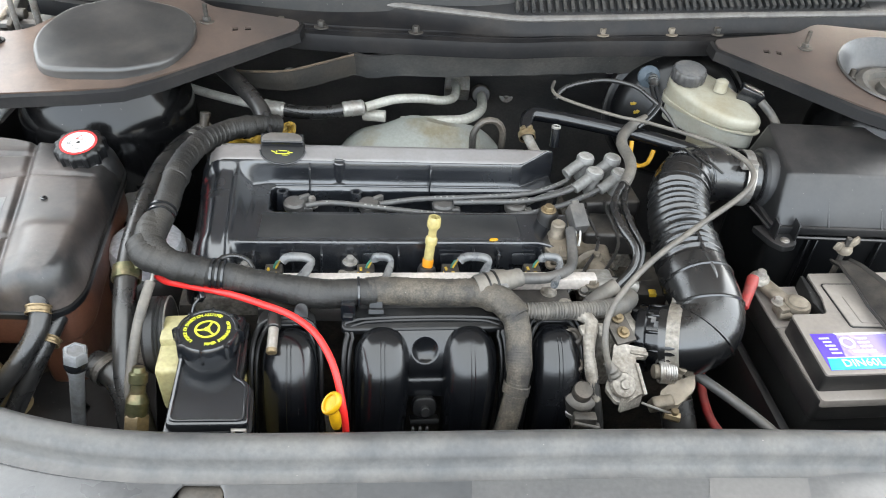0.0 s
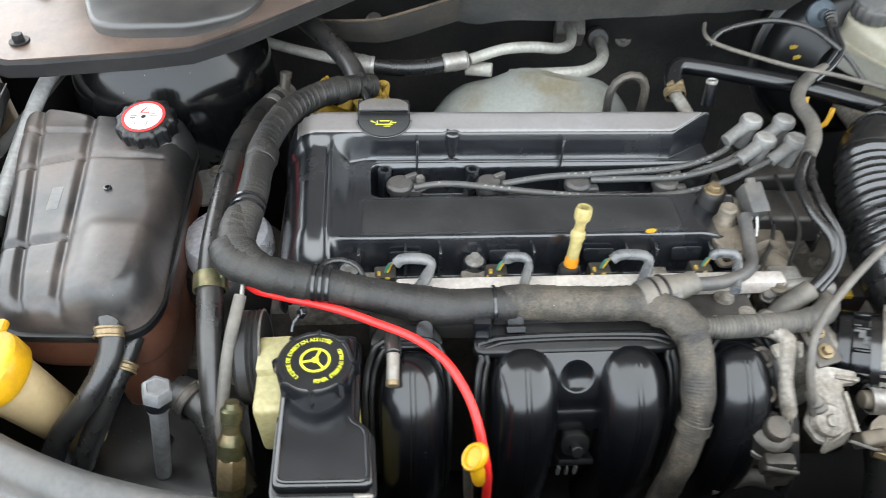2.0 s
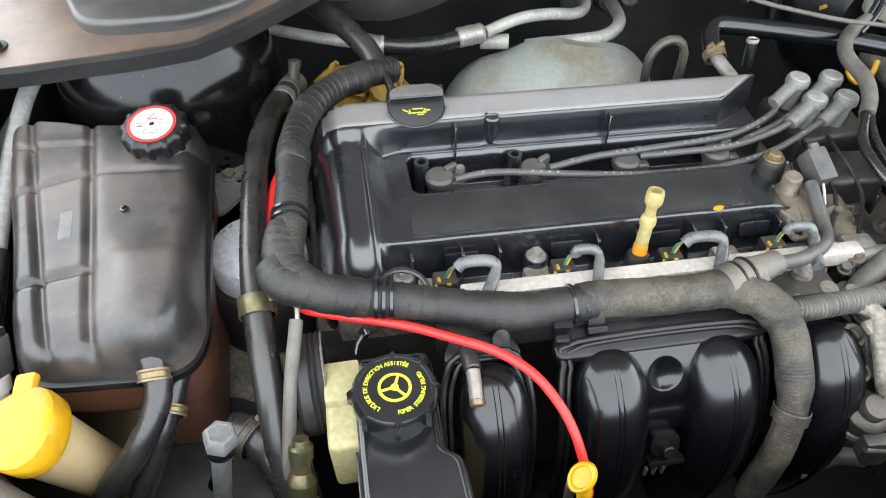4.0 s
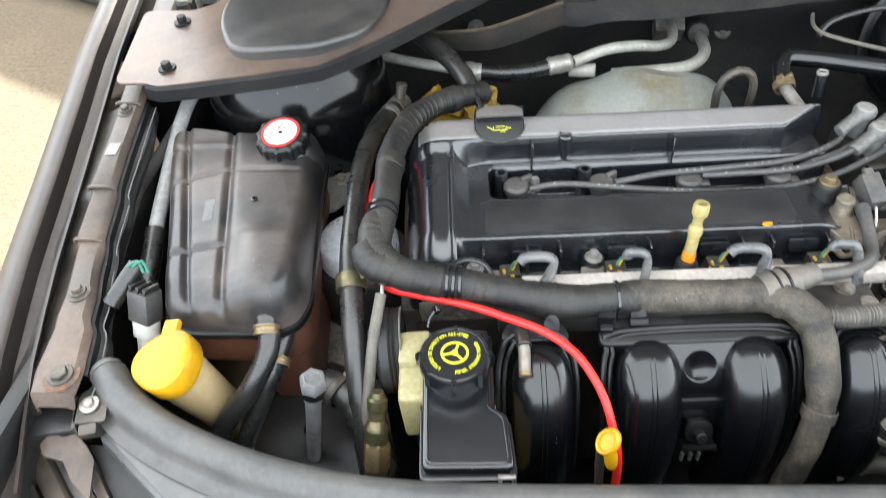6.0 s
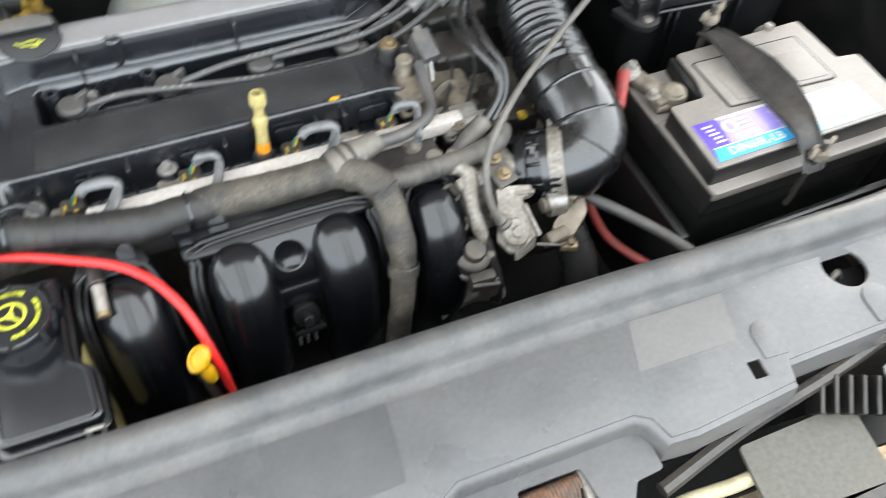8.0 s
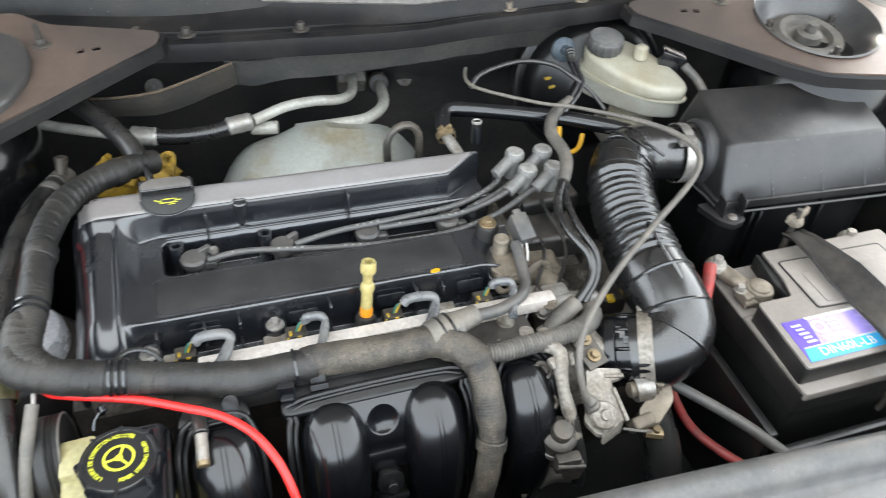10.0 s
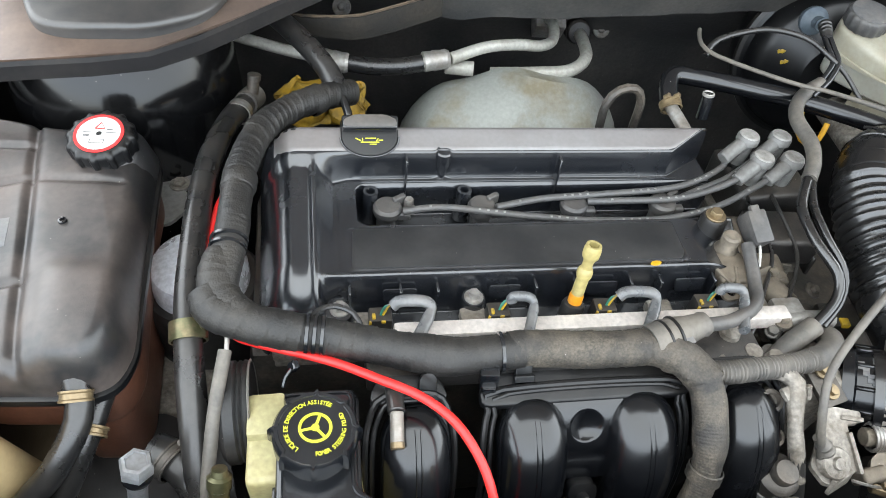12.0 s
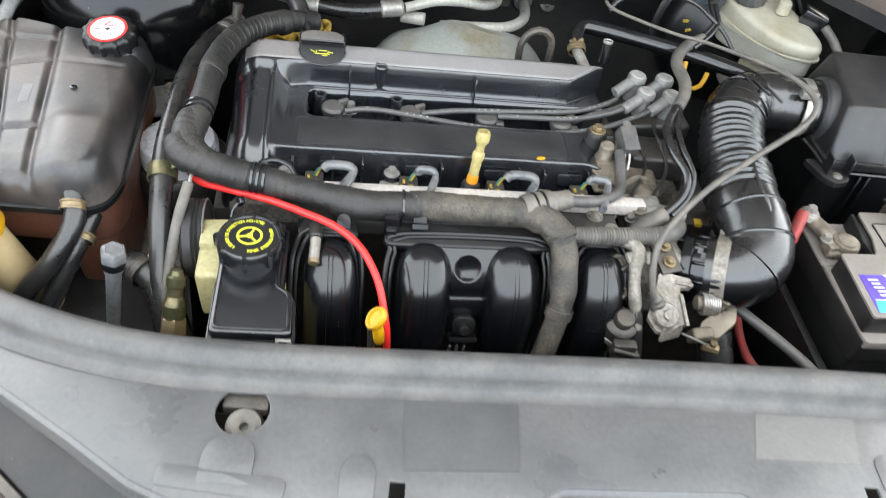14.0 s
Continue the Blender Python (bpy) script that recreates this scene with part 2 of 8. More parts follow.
black_deep = material("grimy_black_steel", (0.009, 0.009, 0.009), 0.5, second=(0.024, 0.021, 0.019), scale=20, bump=0.3, bump_scale=300, specks=0.06)
panel_plastic = material("weathered_grey_plastic", (0.060, 0.061, 0.064), 0.24, second=(0.130, 0.125, 0.120), scale=3.6, mix=(0.32, 0.72), grain=0.10, bump=0.06, rough_var=0.16, spec=0.6, dust=0.07, dust_colour=(0.21, 0.195, 0.18), specks=0.03)
seal_rubber = material("weathered_rubber_seal", (0.052, 0.053, 0.055), 0.38, second=(0.105, 0.101, 0.097), scale=16, mix=(0.4, 0.7), grain=0.1, bump=0.1, dust=0.15, specks=0.02)
rubber = material("black_rubber_hose", (0.012, 0.012, 0.0125), 0.27, second=(0.024, 0.023, 0.022), scale=25, bump=0.10, spec=0.7, dust=0.10)
rubber_grey = material("dusty_grey_rubber", (0.060, 0.057, 0.053), 0.5, second=(0.135, 0.120, 0.100), scale=26, mix=(0.40, 0.68), bump=0.2, dust=0.55, dust_colour=(0.21, 0.185, 0.155), specks=0.03)
tape = material("dusty_cloth_tape", (0.0095, 0.0092, 0.009), 0.5, second=(0.027, 0.0245, 0.0215), scale=30, mix=(0.46, 0.72), grain=0.35, bump=0.5, bump_scale=600, dust=0.16, dust_colour=(0.15, 0.13, 0.105), specks=0.04, fine=600)
tank_black = material("faded_black_tank_plastic", (0.0125, 0.0130, 0.0142), 0.33, second=(0.105, 0.083, 0.073), scale=6.5, mix=(0.43, 0.66), grain=0.12, bump=0.08, spec=0.65, dust=0.24, dust_colour=(0.150, 0.122, 0.105), specks=0.03)
tank_brown = material("brown_tank_plastic", (0.105, 0.042, 0.024), 0.42, second=(0.075, 0.034, 0.022), scale=10, bump=0.1)
paint_bay = material("dusty_body_paint", (0.052, 0.043, 0.038), 0.38, second=(0.130, 0.093, 0.072), scale=9, mix=(0.40, 0.66), grain=0.14, bump=0.1, spec=0.4, dust=0.25, dust_colour=(0.19, 0.14, 0.105), specks=0.04)
paint_car = material("dark_car_paint", (0.028, 0.024, 0.023), 0.34, metal=0.2, second=(0.045, 0.037, 0.034), scale=8, grain=0.05, bump=0.0, spec=0.5, dust=0.28, dust_colour=(0.12, 0.092, 0.072))
brace_black = material("black_brace_paint", (0.007, 0.007, 0.008), 0.45, second=(0.018, 0.016, 0.015), scale=12, bump=0.08, spec=0.25, dust=0.04)
firewall_mat = material("dark_insulation_sheet", (0.040, 0.040, 0.040), 0.5, second=(0.10, 0.092, 0.084), scale=7, mix=(0.42, 0.72), bump=0.5, bump_scale=160, dust=0.12, specks=0.04)
metal_alu = material("dull_aluminium", (0.34, 0.325, 0.30), 0.38, metal=0.45, second=(0.20, 0.175, 0.145), scale=30, bump=0.2, dust=0.2)
metal_sandy = material("sand_caked_cast_metal", (0.25, 0.215, 0.17), 0.5, metal=0.25, second=(0.085, 0.071, 0.054), scale=55, mix=(0.36, 0.64), grain=0.35, bump=0.7, bump_scale=280, dust=0.45, dust_colour=(0.28, 0.225, 0.16), specks=0.06)
metal_pipe = material("oxidised_aluminium_pipe", (0.40, 0.39, 0.35), 0.42, metal=0.15, second=(0.30, 0.28, 0.235), scale=40, bump=0.12, dust=0.12)
metal_cast = material("dirty_cast_aluminium", (0.27, 0.25, 0.22), 0.42, metal=0.25, second=(0.135, 0.116, 0.094), scale=46, mix=(0.38, 0.68), grain=0.35, bump=0.9, bump_scale=260, dust=0.35, dust_colour=(0.25, 0.205, 0.155), specks=0.05)
metal_dark = material("dark_greasy_metal", (0.045, 0.042, 0.038), 0.45, metal=0.3, second=(0.10, 0.083, 0.066), scale=30, grain=0.25, bump=0.4, bump_scale=320, dust=0.35, specks=0.03)
steel = material("zinc_steel", (0.36, 0.345, 0.325), 0.32, metal=0.6, second=(0.20, 0.17, 0.14), scale=60, bump=0.1, dust=0.15)
brass = material("yellow_passivated_steel", (0.24, 0.18, 0.10), 0.35, metal=0.6, second=(0.14, 0.11, 0.07), scale=60, bump=0.1, dust=0.2)
shield_mat = material("stained_heat_shield", (0.30, 0.31, 0.285), 0.42, metal=0.2, second=(0.21, 0.185, 0.125), scale=11, mix=(0.50, 0.66), grain=0.08, bump=0.08, bump_scale=200, dust=0.15)
cream = material("aged_cream_plastic", (0.36, 0.30, 0.12), 0.4, second=(0.27, 0.21, 0.08), scale=25, bump=0.05)
cream_res = material("translucent_cream_plastic", (0.34, 0.32, 0.255), 0.34, second=(0.27, 0.235, 0.16), scale=16, mix=(0.45, 0.7), grain=0.05, bump=0.05, dust=0.1)
yellow = material("yellow_plastic", (0.56, 0.30, 0.006), 0.36, second=(0.40, 0.21, 0.010), scale=40, mix=(0.45, 0.72), grain=0.08, bump=0.08, dust=0.08)
yellow_ink = material("yellow_print", (0.52, 0.52, 0.035), 0.5, grain=0.05, bump=0)
red_cable_mat = material("red_cable_sleeve", (0.72, 0.022, 0.02), 0.35, second=(0.6, 0.03, 0.028), scale=30, grain=0.05, bump=0.05)
red_print = material("red_print", (0.6, 0.02, 0.02), 0.5, grain=0.04, bump=0)
white_print = material("white_print", (0.60, 0.59, 0.56), 0.5, second=(0.48, 0.46, 0.43), scale=60, grain=0.05, bump=0)
black_print = material("black_print", (0.02, 0.02, 0.02), 0.5, grain=0.04, bump=0)
blue_print = material("violet_blue_label", (0.07, 0.03, 0.42), 0.3, second=(0.09, 0.05, 0.5), scale=20, grain=0.04, bump=0)
cyan_print = material("cyan_label", (0.03, 0.36, 0.68), 0.3, grain=0.04, bump=0)
battery_mat = material("dusty_battery_plastic", (0.20, 0.178, 0.160), 0.36, second=(0.27, 0.24, 0.212), scale=9, grain=0.06, bump=0.06, dust=0.25, specks=0.03)
grey_plastic = material("grey_lead_sleeve", (0.055, 0.054, 0.054), 0.42, second=(0.095, 0.089, 0.082), scale=30, bump=0.15, dust=0.25)
grey_cap = material("grey_cap_plastic", (0.10, 0.102, 0.105), 0.45, second=(0.16, 0.15, 0.14), scale=40, bump=0.1, dust=0.3, dust_colour=(0.28, 0.25, 0.22))
cover_lid = material("matt_black_lid", (0.021, 0.0213, 0.0222), 0.31, second=(0.042, 0.039, 0.037), scale=9, mix=(0.40, 0.66), grain=0.08, bump=0.10, spec=0.8, dust=0.24, dust_colour=(0.14, 0.12, 0.105), specks=0.03)
sand = material("sandy_ground", (0.060, 0.043, 0.0245), 0.95, second=(0.080, 0.060, 0.036), scale=2.5, mix=(0.35, 0.7), grain=0.25, bump=0.5, bump_scale=120, fine=60)
glass_dark = material("tinted_glass", (0.02, 0.025, 0.027), 0.06, grain=0, bump=0, spec=0.6)
lamp_glass = material("clear_lamp_lens", (0.45, 0.44, 0.42), 0.15, second=(0.3, 0.3, 0.3), scale=12, bump=0.02, coat=0.5)

# pale copy of the cover plastic; reflected sky is put into its colour
sky_lit_strip = material("sky_lit_black_plastic", (0.16, 0.145, 0.14), 0.28, second=(0.22, 0.215, 0.215), scale=4, mix=(0.4, 0.65), grain=0.06, bump=0.04, spec=0.8, dust=0.1)
tape_tan = material("tan_dusty_cloth_tape", (0.019, 0.0175, 0.016), 0.6, second=(0.078, 0.066, 0.050), scale=38, mix=(0.42, 0.66), grain=0.45, bump=0.7, bump_scale=520, fine=500, dust=0.34, dust_colour=(0.16, 0.132, 0.100), specks=0.04)
pole_steel = material("dark_galvanised_tube", (0.11, 0.115, 0.12), 0.28, metal=0.8, second=(0.07, 0.068, 0.065), scale=20, bump=0.05)


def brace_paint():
    """Dusty tan brace paint; shade towards the car's middle is put into the colour."""
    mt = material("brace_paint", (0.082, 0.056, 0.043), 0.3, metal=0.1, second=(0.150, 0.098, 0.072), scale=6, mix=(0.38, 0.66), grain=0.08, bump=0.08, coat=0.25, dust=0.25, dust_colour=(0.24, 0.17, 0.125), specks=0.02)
    mt.name = "dusty_shaded_brace_paint"
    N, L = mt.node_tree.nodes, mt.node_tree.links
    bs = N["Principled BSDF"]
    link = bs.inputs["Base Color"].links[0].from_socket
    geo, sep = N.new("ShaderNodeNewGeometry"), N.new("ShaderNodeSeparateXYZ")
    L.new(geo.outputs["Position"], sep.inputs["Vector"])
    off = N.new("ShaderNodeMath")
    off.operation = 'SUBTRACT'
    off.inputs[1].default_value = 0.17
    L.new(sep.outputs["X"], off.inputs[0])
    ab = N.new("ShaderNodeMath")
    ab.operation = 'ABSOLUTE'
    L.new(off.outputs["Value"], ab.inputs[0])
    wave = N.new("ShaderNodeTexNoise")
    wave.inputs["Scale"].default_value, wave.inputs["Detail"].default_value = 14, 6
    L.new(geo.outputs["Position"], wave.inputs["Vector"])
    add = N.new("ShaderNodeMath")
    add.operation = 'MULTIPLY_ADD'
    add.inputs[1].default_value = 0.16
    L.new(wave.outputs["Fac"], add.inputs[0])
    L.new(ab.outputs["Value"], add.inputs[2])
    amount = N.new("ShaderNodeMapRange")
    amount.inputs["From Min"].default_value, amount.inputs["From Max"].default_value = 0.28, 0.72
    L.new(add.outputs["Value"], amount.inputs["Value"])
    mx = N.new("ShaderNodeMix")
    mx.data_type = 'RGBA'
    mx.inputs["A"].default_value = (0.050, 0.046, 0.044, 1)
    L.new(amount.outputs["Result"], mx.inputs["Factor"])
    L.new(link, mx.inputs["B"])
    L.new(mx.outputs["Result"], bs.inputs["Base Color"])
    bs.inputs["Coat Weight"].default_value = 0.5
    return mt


tower_paint = material("black_tower_paint", (0.0035, 0.0036, 0.004), 0.13, second=(0.006, 0.006, 0.006), scale=10, bump=0.02, spec=0.4, dust=0.03, specks=0.05)
brace_shaded = brace_paint()

bonnet_lining = material("bonnet_inner_paint", (0.185, 0.172, 0.167), 0.4, second=(0.23, 0.215, 0.21), scale=3, bump=0.05)
dark_patch_plastic = material("darker_grey_plastic", (0.046, 0.047, 0.050), 0.27, second=(0.075, 0.075, 0.076), scale=5, mix=(0.35, 0.7), grain=0.06, bump=0.06, spec=0.6, dust=0.1, dust_colour=(0.2, 0.19, 0.18))
pale_patch_plastic = material("paler_grey_plastic", (0.096, 0.092, 0.089), 0.33, second=(0.135, 0.128, 0.122), scale=5, mix=(0.35, 0.7), grain=0.06, bump=0.06, spec=0.5, dust=0.12, dust_colour=(0.2, 0.19, 0.18))

cowl_plastic = material("black_cowl_plastic", (0.018, 0.0185, 0.02), 0.38, second=(0.03, 0.03, 0.031), scale=6, grain=0.08, bump=0.1, dust=0.06, specks=0.03)


def plate(outline, holes=(), z=0.0, thick=0.003, height=None, bev=0.0):
    """A flat sheet with real openings; height(x, y) bends it."""
    bm = bmesh.new()
    edges = []
    for loop in (outline, *holes):
        vs = [bm.verts.new((x, y, 0)) for x, y in loop]
        edges += [bm.edges.new((vs[i], vs[(i + 1) % len(vs)])) for i in range(len(vs))]
    bmesh.ops.triangle_fill(bm, use_beauty=True, edges=edges)
    for f in bm.faces:
        if f.normal.z < 0:
            f.normal_flip()
    top = bm.faces[:]
    ext = bmesh.ops.extrude_face_region(bm, geom=top)
    for v in ext["geom"]:
        if isinstance(v, bmesh.types.BMVert):
            v.co.z -= thick
    for v in bm.verts:
        v.co.z += z + (height(v.co.x, v.co.y) if height else 0)
    bmesh.ops.recalc_face_normals(bm, faces=bm.faces)
    if bev:
        ease(bm, bev, 60, 2)
    return bm


def circle(x, y, r, n=24):
    return [(x + r * math.cos(a * math.tau / n), y + r * math.sin(a * math.tau / n)) for a in range(n)]


MID = 0.17  # the car's middle


# ---- ground ----
g = bmesh.new()
bmesh.ops.create_grid(g, x_segments=60, y_segments=60, size=1)
for v in g.verts:
    d = max(abs(v.co.x), abs(v.co.y))
    v.co *= 6 + 300 * d ** 4
    v.co.z = 0.015 * noise.noise(v.co * 0.8) if d < 0.8 else 0
ground = part("ground", g, sand)
tagged(ground, "pale sandy yard ground around the car", "ground", kind="structure")
# unseen wall, added so that its shadow falls across the sand
shade_wall = part("shade_wall", box(-2.5, 4.94, 0.67, 9, 0.25, 1.34, 0.01, m=pose(0, 0, 0, 0, 0, -26)), material("rendered_wall", (0.42, 0.36, 0.3), 0.9, second=(0.34, 0.29, 0.24), scale=3, bump=0.4, bump_scale=90))
tagged(shade_wall, "unseen plain wall added behind the car to shade the ground", "wall", kind="structure")
rail_pipe = part("ground_pipe", tube([(-5.2, 3.85, 0.04), (-2.81, 2.67, 0.04), (-2.0, 2.26, 0.04), (-0.9, 1.75, 0.04)], 0.035, 12, 0.2), pole_steel)
tagged(rail_pipe, "thin metal pipe lying on the sandy ground", "pipe")
# ---- car body ----
car = thing("car_body", (MID, 0, 0), "dark dusty car body with the bonnet open over its engine bay", "car body")


def mirror(bm, dy=0.0, mid=MID):
    for v in bm.verts:
        v.co.x = 2 * mid - v.co.x
        v.co.y += dy
    bmesh.ops.reverse_faces(bm, faces=bm.faces)
    return bm


EDGE = [(0.95, -0.80, 1.02), (0.46, -0.741, 0.985), (0.16, -0.697, 0.95), (-0.04, -0.662, 0.92), (-0.19, -0.636, 0.90), (-0.30, -0.612, 0.882), (-0.40, -0.585, 0.855)]
PROF = [(-0.085, -0.55), (-0.078, -0.2), (-0.062, -0.06), (-0.036, -0.014), (-0.012, -0.001), (-0.004, -0.001), (0.0, -0.004), (0.002, -0.022), (0.012, -0.026), (0.022, -0.024), (0.025, -0.010), (0.029, -0.009)]


def fender():
    rows = []
    for k in range(25):
        y = 0.95 - k * (0.95 + 0.40) / 24
        for (y0, x0, z0), (y1, x1, z1) in zip(EDGE, EDGE[1:]):
            if y1 <= y + 1e-6:
                t = (y - y0) / (y1 - y0)
                break
        x, z = x0 + (x1 - x0) * t, z0 + (z1 - z0) * t
        rows.append([(x + o, y, z + h) for o, h in PROF])
    bm = loft(rows, closed=False)
    bmesh.ops.solidify(bm, geom=bm.faces[:], thickness=0.0015)
    return bm


part("fender", fender(), paint_car, car, "dark glossy painted front wing")
part("fender", mirror(fender()), paint_car, car, "dark glossy painted front wing")


RAIL = [(0.5, -0.690, -0.645, 0.968), (0.3, -0.665, -0.628, 0.955), (0.06, -0.626, -0.594, 0.936), (0.03, -0.620, -0.591, 0.931), (-0.03, -0.613, -0.584, 0.924), (-0.082, -0.608, -0.577, 0.917), (-0.090, -0.606, -0.576, 0.910), (-0.15, -0.597, -0.566, 0.904), (-0.158, -0.595, -0.565, 0.897), (-0.19, -0.588, -0.558, 0.894), (-0.22, -0.580, -0.548, 0.893), (-0.245, -0.578, -0.544, 0.890), (-0.256, -0.577, -0.538, 0.886), (-0.30, -0.576, -0.530, 0.880), (-0.322, -0.572, -0.530, 0.876), (-0.328, -0.570, -0.532, 0.862)]


def strip(rows, thick=0.002):
    bm = loft(rows, closed=False)
    bmesh.ops.solidify(bm, geom=bm.faces[:], thickness=thick)
    return bm


def inner_rail():
    return strip([[(x0, y, z - 0.006), (x0 + 0.002, y, z), (x0 + 0.006, y, z + 0.003), (x1 - 0.005, y, z + 0.003), (x1, y, z - 0.001), (x1 + 0.001, y, z - 0.004)] for y, x0, x1, z in RAIL])


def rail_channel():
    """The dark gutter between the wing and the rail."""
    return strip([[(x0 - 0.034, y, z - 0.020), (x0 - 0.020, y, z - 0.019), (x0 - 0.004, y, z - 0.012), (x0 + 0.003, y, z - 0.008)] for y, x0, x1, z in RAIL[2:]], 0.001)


def rail_lip():
    """The black flange below the rail's inner edge, bent in waves."""
    rows = []
    for k in range(41):
        y = 0.06 - k * 0.0090
        for (y0, _, a0, z0), (y1, _, a1, z1) in zip(RAIL, RAIL[1:]):
            if y1 <= y:
                break
        t = (y - y0) / (y1 - y0)
        x, z = a0 + (a1 - a0) * t, z0 + (z1 - z0) * t
        w = 0.004 * noise.noise(Vector((k * 0.23, 0.5, 2)))
        rows.append([(x - 0.002, y, z - 0.004), (x + 0.004, y, z - 0.006), (x + 0.0055 + w * 0.4, y, z - 0.012), (x + 0.011 + w, y, z - 0.014), (x + 0.012 + w, y, z - 0.024), (x + 0.009 + w, y, z - 0.032)])
    return strip(rows, 0.0012)


rust = material("rusty_steel", (0.17, 0.085, 0.048), 0.65, metal=0.2, second=(0.10, 0.075, 0.06), scale=60, mix=(0.4, 0.6), grain=0.3, bump=0.4, dust=0.1)
for fl in (False, True):
    b = inner_rail()
    rail = part("inner_rail", mirror(b) if fl else b, paint_bay, car, "dusty brown painted flange rail with stepped folds")
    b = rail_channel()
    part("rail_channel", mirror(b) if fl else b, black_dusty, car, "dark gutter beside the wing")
    b = rail_lip()
    part("rail_lip", mirror(b) if fl else b, black_frame, car, "wavy black flange edge")
    for y, x0, x1, z in [(-0.086, -0.6065, -0.5775, 0.9175), (-0.154, -0.5955, -0.5665, 0.9045), (0.046, -0.623, -0.594, 0.9375)]:
        hem = tube([(x0 - 0.001, y + 0.001, z - 0.003), (x0 + 0.002, y, z + 0.0012), (0.5 * (x0 + x1), y - 0.0005, z + 0.0018), (x1 - 0.004, y, z + 0.0012), (x1 + 0.0005, y + 0.001, z - 0.003)], 0.0021, 8, 0.004)
        part("rail_hem", mirror(hem) if fl else hem, paint_bay, rail, "raised folded hem across the rail")
    bead = tube([(x1 + 0.010 + 0.0025 * noise.noise(Vector((y * 60, 3, 1))), y, z - 0.0135) for y, x0, x1, z in RAIL[2:15]], 0.0009, 6, 0.004)
    part("sealer_bead", mirror(bead) if fl else bead, grey_cap, rail, "thin pale sealer line")
    for x, y, z, r, m in [(-0.563, -0.219, 0.898, 0.0055, metal_dark), (-0.545, -0.306, 0.883, 0.008, rust), (-0.607, 0.035, 0.936, 0.005, metal_dark)]:
        b = lathe([(0.0, 0.0), (r * 2.1, 0.0), (r * 2.1, 0.0015), (r * 1.2, 0.003)], Matrix.Translation((x, y, z - 0.003)), 24)
        part("rail_washer", mirror(b) if fl else b, m, rail, "rust-stained washer" if m is rust else "")
        b = bolt_mesh((x, y, z), r, 0.006, r * 1.5)
        part("rail_bolt", mirror(b) if fl else b, metal_dark, rail, "dull steel bolt")
part("rail_sticker", box(0, 0, 0, 0.014, 0.018, 0.001, 0.0003, 1, m=pose(-0.598, -0.030, 0.9277, 6.7)), material("worn_white_sticker", (0.27, 0.26, 0.245), 0.5, second=(0.25, 0.22, 0.19), scale=90, mix=(0.45, 0.6), bump=0.1), car, "small worn white sticker")

part("bay_side", box(-0.590, 0.05, 0.61, 0.02, 1.0, 0.52, 0.004), black_deep, car)
part("inner_flange", tube([(-0.592, 0.04, 0.905), (-0.572, -0.06, 0.885), (-0.556, -0.16, 0.874), (-0.532, -0.26, 0.862), (-0.512, -0.34, 0.845)], 0.0035, 6, 0.02), black_dusty, car)
part("bay_side", box(0.918, 0.05, 0.61, 0.02, 1.0, 0.52, 0.004), black_deep, car)
part("bay_floor", box(MID, 0.05, 0.40, 1.46, 1.1, 0.02, 0.002), black_deep, car)
part("radiator_wall", box(MID, -0.415, 0.60, 1.30, 0.03, 0.44, 0.006), black_deep, car)

# firewall with its insulation, and the scuttle over it
fw = bmesh.new()
cols = []
for i in range(40):
    x = -0.62 + i * (0.98 + 0.62) / 39
    col = []
    for j, (y, z) in enumerate([(0.262, 0.962), (0.29, 0.955), (0.325, 0.935), (0.36, 0.91), (0.385, 0.88), (0.42, 0.84), (0.46, 0.79), (0.485, 0.75), (0.50, 0.60), (0.50, 0.40)]):
        w = 0.008 * noise.noise(Vector((x * 6, j * 0.7, 3)))
        col.append(fw.verts.new((x, y + w + 0.16 * max(0, x - 0.10) * max(0, 1 - j / 6), z + 0.4 * w)))
    cols.append(col)
for a, c in zip(cols, cols[1:]):
    for j in range(9):
        fw.faces.new((a[j], a[j + 1], c[j + 1], c[j]))
bmesh.ops.recalc_face_normals(fw, faces=fw.faces)
bmesh.ops.solidify(fw, geom=fw.faces[:], thickness=0.006)
wall = part("firewall", fw, firewall_mat, car, "black fibre insulation sheet")
for x, y, z in [(-0.080, 0.372, 0.858), (0.246, 0.352, 0.918), (0.172, 0.468, 0.772), (0.33, 0.37, 0.885), (-0.22, 0.40, 0.83)]:
    m = aim((x, y, z), (x, y - 0.8, z + 0.75))
    c = lathe([(0.013, 0), (0.0135, 0.002), (0.012, 0.0035), (0.006, 0.003), (0.004, 0.0055)], m, 20)
    part("clip", c, steel, wall, "round metal retaining clip")

FLAP = [(-0.40, 0.300, 0.915, 0.012), (-0.325, 0.253, 0.915, 0.012), (-0.264, 0.229, 0.918, 0.023), (-0.194, 0.219, 0.925, 0.033), (-0.145, 0.228, 0.934, 0.034), (-0.091, 0.249, 0.942, 0.032)]
way = spline([p[:3] for p in FLAP], 0.012)
rows = []
for k, p in enumerate(way):
    h = float(np.interp(p.x, [q[0] for q in FLAP], [q[3] for q in FLAP]))
    rows.append([(p.x, p.y + 0.010 * t * t, p.z - h * t + 0.0015 * noise.noise(Vector((p.x * 70, t * 3, 0)))) for t in (0.0, 0.3, 0.65, 1.0)])
flap = strip(rows, 0.005)
